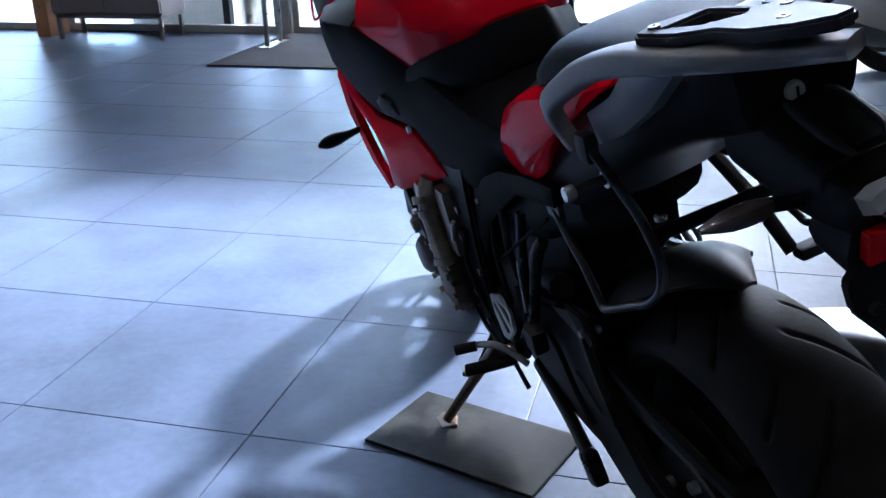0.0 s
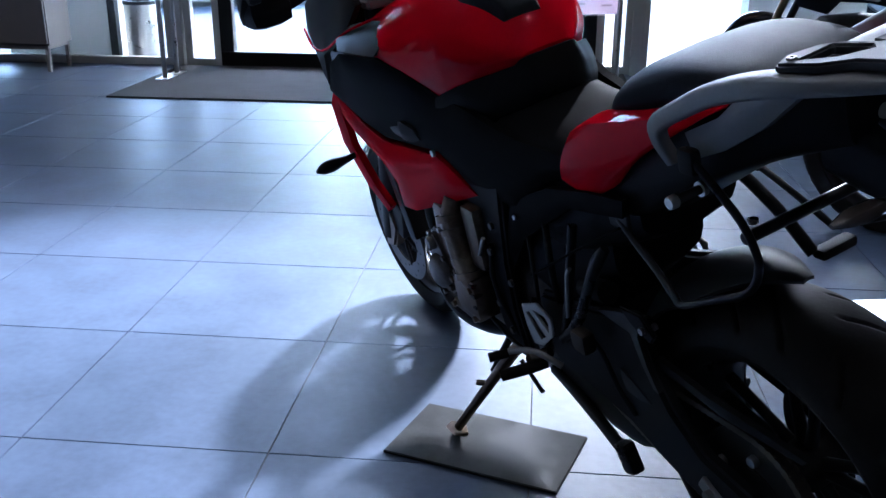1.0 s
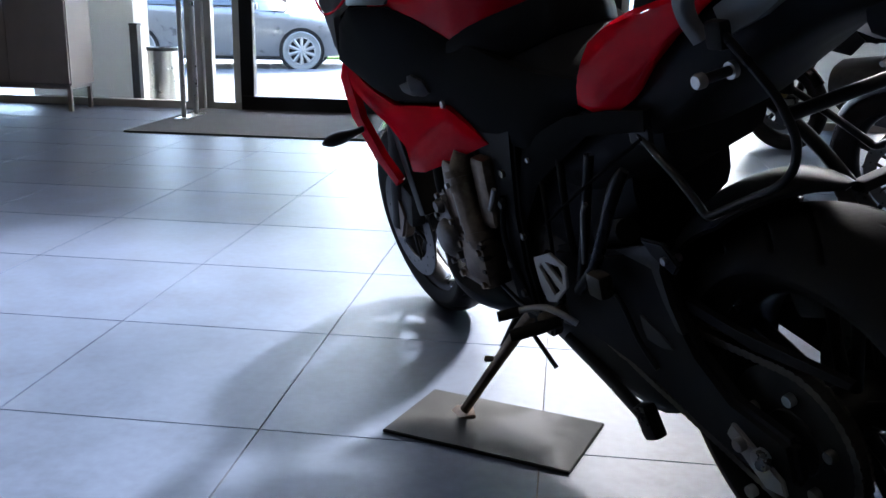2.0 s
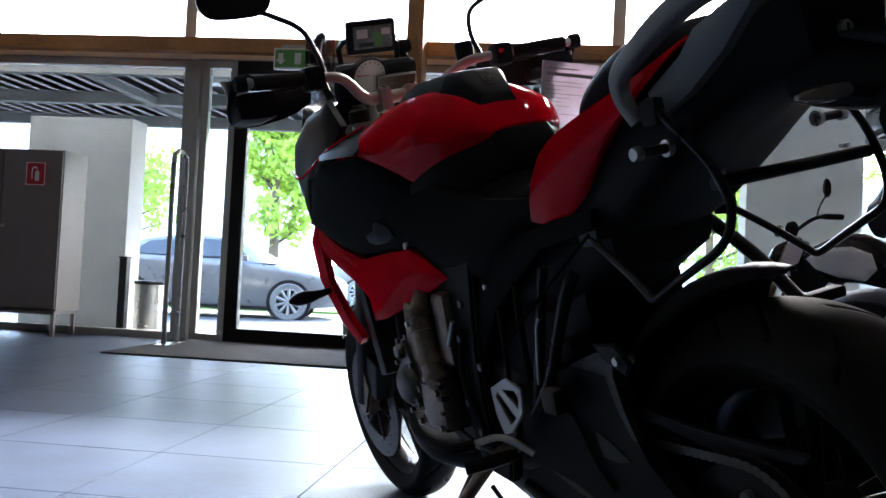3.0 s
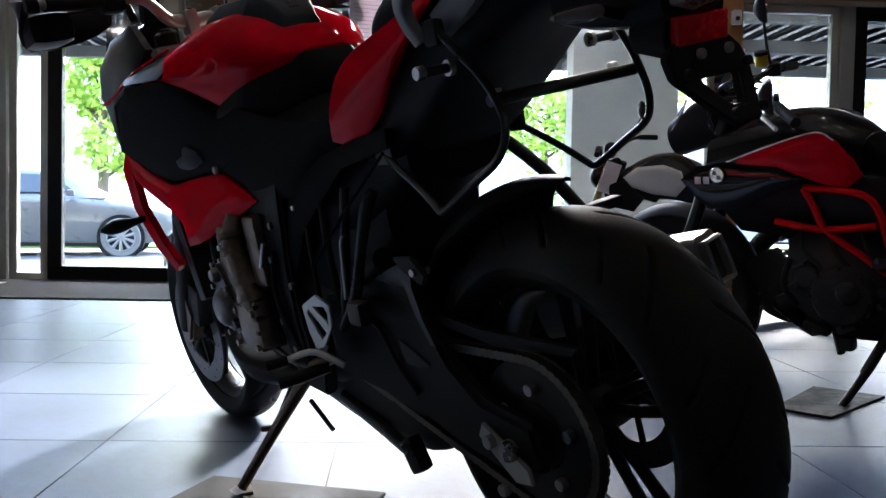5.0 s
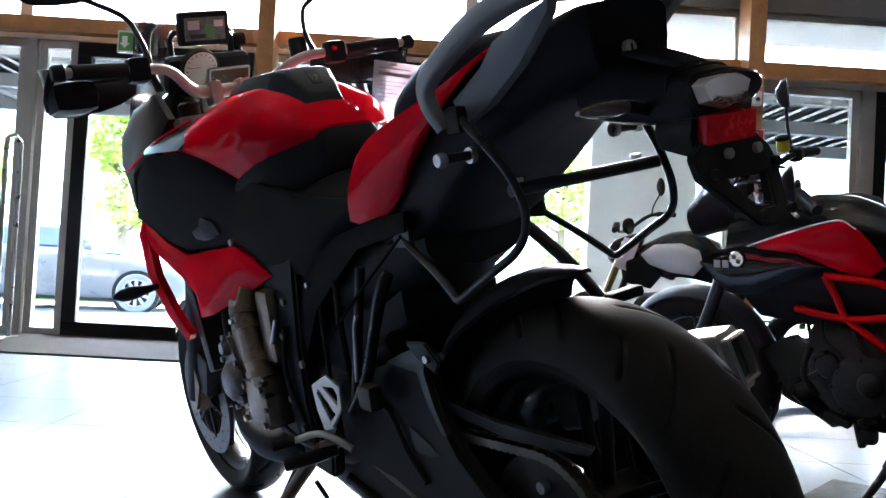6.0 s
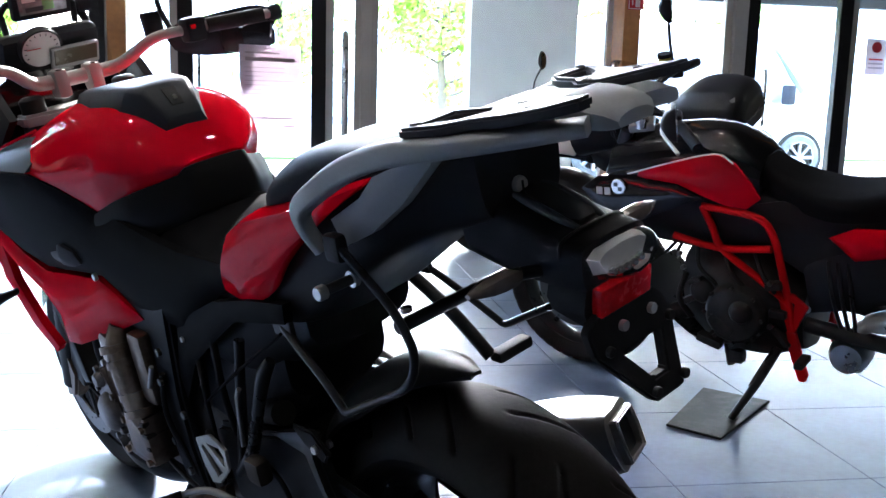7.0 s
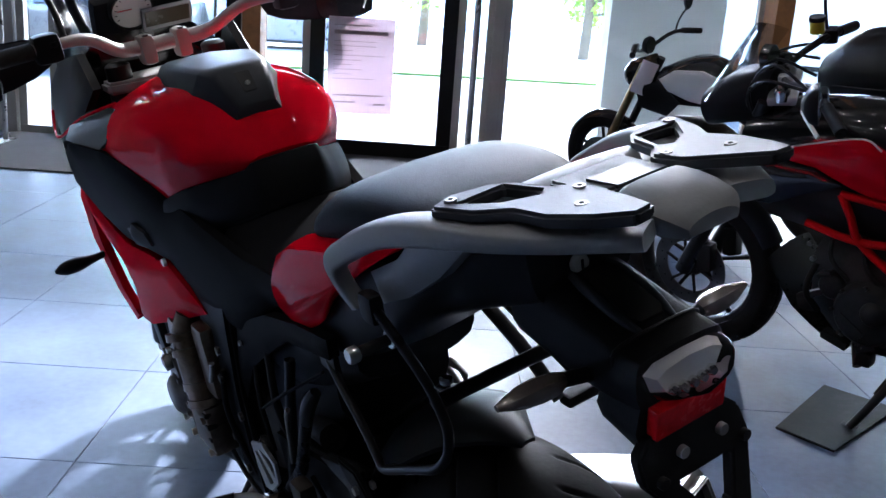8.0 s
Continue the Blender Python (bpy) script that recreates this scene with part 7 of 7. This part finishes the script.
    part("seat", loft([(0.79, [(0, 0.935), (-0.05, 0.93), (-0.08, 0.905), (-0.09, 0.84)]), (0.70, [(0, 0.88), (-0.08, 0.872), (-0.115, 0.845), (-0.12, 0.79)]), (0.56, [(0, 0.842), (-0.11, 0.834), (-0.145, 0.80), (-0.14, 0.75)]), (0.42, [(0, 0.855), (-0.11, 0.845), (-0.145, 0.81), (-0.14, 0.76)]), (0.30, [(0, 0.905), (-0.10, 0.89), (-0.13, 0.85), (-0.12, 0.79)]), (0.0, [(0, 0.93), (-0.10, 0.915), (-0.12, 0.88), (-0.11, 0.82)]), (-0.12, [(0, 0.91), (-0.07, 0.90), (-0.09, 0.87), (-0.08, 0.83)])], 3, 4), SEAT_BLACK, B, "long dark grey stepped seat")
    part("tail", loft([(0.20, [(0, 0.82), (-0.10, 0.81), (-0.11, 0.75), (0, 0.70)]), (-0.20, [(0, 0.86), (-0.08, 0.85), (-0.09, 0.79), (0, 0.76)]), (-0.32, [(0, 0.84), (-0.05, 0.83), (-0.06, 0.80), (0, 0.78)])], 2, 2), PLASTIC, B)
    # stand, exhaust, controls
    st = part("side_stand", tube([(-0.15, 0.70, 0.29), (-0.22, 0.745, 0.18), (-0.318, 0.80, 0.075)], [0.017, 0.015, 0.012], 10, 2), TUBE_BLACK, B, "black side stand")
    part("stand_foot", box((-0.325, 0.803, 0.072), (0.06, 0.05, 0.010), 0.003), TUBE_BLACK, st)
    part("stand_spring", tube([(-0.165, 0.725, 0.262), (-0.235, 0.765, 0.168)], 0.007, 8, 1), DARK_METAL, st)
    part("exhaust_box", lathe([(0, -0.07), (0.05, -0.065), (0.065, -0.03), (0.065, 0.04), (0.05, 0.07), (0, 0.075)], (-0.06, 0.49, 0.28), "x", 28, False), STEEL, B, "dull steel exhaust collector")
    part("silencer", tube([(-0.12, 0.42, 0.42), (-0.19, 0.28, 0.48), (-0.20, 0.05, 0.53), (-0.20, -0.25, 0.60)], [0.03, 0.05, 0.062, 0.06], 18, 3), STEEL, B, "brushed steel silencer")
    part("exhaust_link", tube([(-0.06, 0.49, 0.30), (-0.10, 0.46, 0.38), (-0.13, 0.40, 0.43)], 0.024, 10, 3), STEEL, B)
    for k in range(3):
        part("hose", tube([(-0.14, 0.55 - 0.03 * k, 0.62), (-0.15, 0.53 - 0.03 * k, 0.50), (-0.12, 0.50 - 0.02 * k, 0.36)], 0.007, 6, 3), TUBE_BLACK, B)
    part("foot_peg", box((-0.24, 0.59, 0.30), (0.09, 0.03, 0.02), 0.005), RUBBER, B)
    fe = turned(B, (0, 1.26, 1.02), 26)
    part("handlebar", tube([(-0.42, 1.06, 1.07), (-0.22, 1.14, 1.11), (-0.08, 1.24, 1.08), (0.08, 1.24, 1.08), (0.22, 1.14, 1.11), (0.42, 1.06, 1.07)], 0.012, 10, 4), TUBE_BLACK, fe, "black handlebar")
    part("top_yoke", box((0, 1.25, 1.03), (0.24, 0.09, 0.03), 0.01), CAST, fe)
    for s in (-1, 1):
        part("grip", tube([(s * 0.30, 1.107, 1.095), (s * 0.42, 1.06, 1.07)], 0.018, 12, 1), RUBBER, fe)
        part("switch_block", box((s * 0.25, 1.13, 1.105), (0.06, 0.05, 0.05), 0.012), PLASTIC, fe)
        part("lever", tube([(s * 0.25, 1.16, 1.10), (s * 0.32, 1.17, 1.09), (s * 0.43, 1.12, 1.06)], 0.007, 8, 3), CAST, fe)
        stem = [(0.24, 1.14, 1.12), (0.27, 1.15, 1.20), (0.30, 1.15, 1.29)] if s > 0 else [(-0.27, 1.12, 1.11), (-0.34, 1.15, 1.145), (-0.42, 1.138, 1.155)]
        part("mirror_stem", tube(stem, 0.006, 8, 2), TUBE_BLACK, fe)
        mh = part("mirror_head", loft([(-0.012, [(0, 0.055), (-0.035, 0.05), (-0.048, 0), (-0.035, -0.05), (0, -0.055)]), (0.012, [(0, 0.048), (-0.03, 0.043), (-0.04, 0), (-0.03, -0.043), (0, -0.048)]), (0.035, [(0, 0.01), (-0.01, 0.01), (-0.012, 0), (-0.01, -0.01), (0, -0.01)])], 3, 2), PLASTIC, fe, "black rear view mirror")
        mh.matrix_basis = Matrix.Translation((0.31, 1.15, 1.33) if s > 0 else (-0.44, 1.131, 1.17))
        part("mirror_glass", lathe([(0, -0.002), (0.042, -0.002), (0.042, 0.001), (0, 0.001)], (0, -0.014, 0), "y", 24, False), MIRROR, mh)
    for k in range(4):
        part("cable", tube([(-0.22 + 0.14 * k, 1.15, 1.10), (-0.15 + 0.09 * k, 1.27, 1.17 - 0.02 * k), (-0.10 + 0.06 * k, 1.35, 1.06), (-0.06 + 0.04 * k, 1.33, 0.92)], 0.0055, 6, 4), TUBE_BLACK, fe)
    for s in (-1, 1):
        part("bar_riser", box((s * 0.045, 1.245, 1.062), (0.03, 0.045, 0.06), 0.008), CAST, fe)
        part("fork_cap", lathe([(0, 0.02), (0.020, 0.02), (0.026, 0.012), (0.026, -0.02), (0, -0.02)], (s * 0.10, 1.25, 1.05), "z", 20, False), CHROME, fe)
    res = part("brake_reservoir", lathe([(0, 0.02), (0.024, 0.02), (0.024, -0.02), (0, -0.02)], (0.20, 1.17, 1.155), "z", 20, False), YELLOW, fe, "brake reservoir with yellow fluid")
    part("reservoir_cap", lathe([(0, 0.014), (0.026, 0.014), (0.027, 0), (0, 0)], (0.20, 1.17, 1.176), "z", 20, False), PLASTIC, res)
    part("cables", tube([(-0.20, 1.16, 1.10), (-0.16, 1.30, 1.12), (-0.08, 1.36, 1.02), (-0.05, 1.32, 0.92)], 0.006, 6, 4), TUBE_BLACK, fe)
    part("headlight_pod", loft([(1.26, [(0, 1.10), (-0.07, 1.09), (-0.09, 1.02), (-0.06, 0.94), (0, 0.92)]), (1.38, [(0, 1.09), (-0.10, 1.07), (-0.12, 1.0), (-0.08, 0.92), (0, 0.90)]), (1.50, [(0, 1.02), (-0.08, 1.0), (-0.10, 0.95), (-0.06, 0.89), (0, 0.87)])], 3, 2), PLASTIC, B, "black headlight pod")
    for s in (-1, 1):
        part("dial", lathe([(0, -0.02), (0.036, -0.02), (0.040, -0.015), (0.040, 0.01), (0, 0.012)], (s * 0.045 - 0.0, 1.29, 1.115 - 0.02 * s), "y", 28, False), GLOSS_BLACK, B, "round black dial")
    ws = []
    for k in range(7):
        v = k / 6
        ws.append([((0.13 - 0.05 * v) * q, 1.53 - 0.17 * v - 0.07 * q * q, 0.98 + 0.25 * v - 0.03 * q * q * v) for q in np.linspace(-1, 1, 9)])
    bm = add_rings(bmesh.new(), ws, closed=False)
    bmesh.ops.solidify(bm, geom=bm.faces, thickness=0.003)
    w = part("windscreen", bm, clear("smoked screen", (0.85, 0.86, 0.88), 0.02, 0.9), B, "small clear windscreen")
    w.visible_shadow = False
    return B


def roadster(contact, turn, lean):
    D = thing("motorcycle", frame_of(contact, turn, lean), "white and black naked motorcycle parked before the glazing", "motorcycle")
    FW, RW = Vector((0, 1.48, 0.30)), Vector((0, 0.0, 0.31))
    wheel(D, "rear_wheel", RW, 0.31, 0.08, 0.222, 5, road_grooves(2 * math.pi / 9))
    fw = wheel(D, "front_wheel", FW, 0.30, 0.056, 0.222, 5, road_grooves(2 * math.pi / 10))
    brake_disc(fw, -0.07, 0.15)
    for s in (-1, 1):
        part("fork_leg", tube([(s * 0.10, 1.47, 0.30), (s * 0.10, 1.31, 0.62), (s * 0.10, 1.14, 0.96)], [0.028, 0.024, 0.024], 10, 2), mat("gold fork tube", (0.30, 0.22, 0.10), 0.35, metal=0.8) if s < 0 else DARK_METAL, D)
        part("radiator_wing", shell([(s * 0.17, 1.00, 0.89), (s * 0.18, 1.14, 0.84), (s * 0.17, 1.13, 0.72), (s * 0.15, 0.95, 0.68), (s * 0.16, 0.86, 0.77)], 0.01, rounds=1, side=s), PLASTIC, D)
        part("tank_panel", shell([(s * 0.160, 1.00, 0.90), (s * 0.172, 0.89, 0.965), (s * 0.165, 0.72, 0.975), (s * 0.150, 0.61, 0.93), (s * 0.148, 0.585, 0.84), (s * 0.152, 0.65, 0.775), (s * 0.166, 0.80, 0.795), (s * 0.168, 0.94, 0.84)], 0.014, rounds=1, side=s), VANWHITE, D, "white tank side panel")
        part("swingarm", tube([(s * 0.11, 0.6, 0.40), (s * 0.11, 0.0, 0.31)], 0.03, 8, 1), DARK_METAL, D)
    part("front_fender", fender(FW, 0.318, 0.065, 30, 150), GLOSS_BLACK, D)
    part("engine", loft([(0.55, [(0, 0.52), (-0.14, 0.50), (-0.16, 0.38), (0, 0.24)]), (0.80, [(0, 0.64), (-0.17, 0.60), (-0.20, 0.42), (0, 0.22)]), (1.08, [(0, 0.62), (-0.14, 0.58), (-0.16, 0.44), (0, 0.28)])], 3, 3), DARK_METAL, D)
    part("tank", loft([(1.03, [(0, 0.95), (-0.08, 0.94), (-0.14, 0.88), (-0.13, 0.76)]), (0.86, [(0, 1.02), (-0.10, 1.005), (-0.16, 0.93), (-0.15, 0.76)]), (0.70, [(0, 1.01), (-0.09, 0.995), (-0.15, 0.92), (-0.14, 0.76)]), (0.55, [(0, 0.88), (-0.06, 0.87), (-0.10, 0.83), (-0.10, 0.72)])], 3, 3), GLOSS_BLACK, D)
    part("seat", loft([(0.60, [(0, 0.87), (-0.06, 0.86), (-0.09, 0.82), (-0.08, 0.76)]), (0.46, [(0, 0.80), (-0.11, 0.79), (-0.14, 0.75), (-0.12, 0.68)]), (0.28, [(0, 0.84), (-0.11, 0.83), (-0.13, 0.78), (-0.11, 0.71)]), (-0.02, [(0, 0.89), (-0.09, 0.88), (-0.11, 0.84), (-0.09, 0.78)]), (-0.16, [(0, 0.88), (-0.05, 0.87), (-0.06, 0.84), (-0.05, 0.80)])], 3, 3), SEATMAT, D)
    part("tail", loft([(0.20, [(0, 0.76), (-0.10, 0.75), (-0.11, 0.70), (0, 0.66)]), (-0.25, [(0, 0.83), (-0.06, 0.82), (-0.07, 0.78), (0, 0.75)])], 2, 2), PLASTIC, D)
    part("carrier", tube([(-0.08, 0.02, 0.88), (-0.09, -0.10, 0.948), (-0.08, -0.30, 0.948), (0.08, -0.30, 0.948), (0.09, -0.10, 0.948), (0.08, 0.02, 0.88)], 0.010, 8, 3), TUBE_BLACK, D)
    part("handlebar", tube([(-0.38, 1.04, 1.08), (-0.20, 1.12, 1.10), (-0.07, 1.20, 1.03), (0.07, 1.20, 1.03), (0.20, 1.12, 1.10), (0.38, 1.04, 1.08)], 0.012, 10, 4), TUBE_BLACK, D)
    for s in (-1, 1):
        part("grip", tube([(s * 0.26, 1.10, 1.10), (s * 0.38, 1.04, 1.08)], 0.018, 10, 1), RUBBER, D)
        if s > 0:
            part("mirror_stem", tube([(s * 0.22, 1.12, 1.11), (s * 0.25, 1.12, 1.16), (s * 0.31, 1.105, 1.225)], 0.006, 8, 3), TUBE_BLACK, D)
            mh = part("mirror_head", lathe([(0, -0.008), (0.042, -0.008), (0.046, 0), (0.03, 0.016), (0, 0.02)], (0, 0, 0), "y", 24, False), PLASTIC, D)
            mh.matrix_basis = Matrix.Translation((s * 0.32, 1.10, 1.275)) @ Matrix.Diagonal((1.0, 1.0, 1.35, 1))
            part("mirror_glass", lathe([(0, -0.0105), (0.040, -0.0105), (0.040, -0.009), (0, -0.009)], (0, 0, 0), "y", 24, False), MIRROR, mh)
    part("headlight", loft([(1.150, [(0, 1.000), (-0.07, 0.990), (-0.10, 0.910), (-0.07, 0.800), (0, 0.780)]), (1.250, [(0, 0.970), (-0.07, 0.960), (-0.10, 0.890), (-0.07, 0.810), (0, 0.790)]), (1.300, [(0, 0.930), (-0.05, 0.920), (-0.07, 0.880), (-0.05, 0.830), (0, 0.820)])], 3, 2), GLOSS_BLACK, D, "black headlight with clear lens")
    part("dial", lathe([(0, -0.015), (0.05, -0.015), (0.054, 0), (0.045, 0.02), (0, 0.02)], (0, 1.17, 1.055), "y", 24, False), PLASTIC, D)
    tag = part("price_tag", box((0, 0, 0), (0.10, 0.002, 0.20)), PAPER, D, "white price tag")
    tag.matrix_basis = Matrix.Translation((-0.175, 1.09, 0.90)) @ Matrix.Rotation(radians(-48), 4, "Z") @ Matrix.Rotation(radians(24), 4, "Y")
    part("side_stand", tube([(-0.14, 0.68, 0.30), (-0.30, 0.78, 0.072)], 0.012, 8, 1), TUBE_BLACK, D)
    return D


bike_b = enduro()
bike_c = roadster((3.12, 2.92, 0), 46.0, 12.0)
tc = thing("top_case", bike_c.matrix_basis @ Matrix.Translation((0, -0.17, 0.965)) @ Matrix.Rotation(radians(-8), 4, "Y") @ Matrix.Diagonal((1, 1, 0.86, 1)), "black hard-shell top case with clear reflector corners", "case")
part("shell", loft([(0.21, [(0, 0.20), (-0.14, 0.19), (-0.20, 0.14), (-0.20, 0.06), (-0.15, 0.0), (0, -0.005)]), (0.10, [(0, 0.285), (-0.17, 0.27), (-0.26, 0.19), (-0.265, 0.08), (-0.20, 0.0), (0, -0.008)]), (-0.05, [(0, 0.30), (-0.18, 0.285), (-0.285, 0.20), (-0.29, 0.09), (-0.22, 0.0), (0, -0.008)]), (-0.17, [(0, 0.26), (-0.16, 0.25), (-0.25, 0.18), (-0.26, 0.08), (-0.18, 0.0), (0, -0.005)]), (-0.22, [(0, 0.18), (-0.10, 0.175), (-0.16, 0.13), (-0.17, 0.07), (-0.12, 0.02), (0, 0.015)])], 3, 4), CASEBLACK, tc)
both("reflector", shell, [(-0.17, -0.165, 0.262), (-0.245, -0.10, 0.222), (-0.275, -0.12, 0.150), (-0.215, -0.195, 0.165)], LENS, tc, "clear corner reflector", bulge=0.02, rounds=1)
part("lid_line", tube([(-0.285, 0.10, 0.105), (-0.305, -0.05, 0.115), (-0.272, -0.17, 0.105), (-0.175, -0.228, 0.10), (0.175, -0.228, 0.10)], 0.004, 6, 4), FRAME_BLACK, tc)


# ---- floor tiles ----
tile_bm = box((0, 0, -0.005), (TILE_W - 0.003, TILE_W - 0.003, 0.010), 0.0012)
tile = part("tile", tile_bm, TILE, floor, smooth=False)
tile.location = (0.3, 0.3, 0)
rest = bmesh.new()
for i in range(-17, 17):
    for j in range(-14, 9):
        x, y = (i + 0.5) * TILE_W, (j + 0.5) * TILE_W
        w = TILE_W if y + TILE_W / 2 < GLASS_Y else 0.0
        if not w:
            continue
        if -7 <= i < 9 and -4 <= j:
            if (i, j) != (0, 0):
                again(tile, Matrix.Translation((x, y, 0)), floor)
        else:
            add_box(rest, (x, y, -0.005), (TILE_W - 0.003, TILE_W - 0.003, 0.010))
add_box(rest, (0, 4.93, -0.005), (20.4, 0.256, 0.010))
tagged(part("tiles", rest, TILE, floor, smooth=False), "slate grey floor tiles further off", "", "", "stuff")
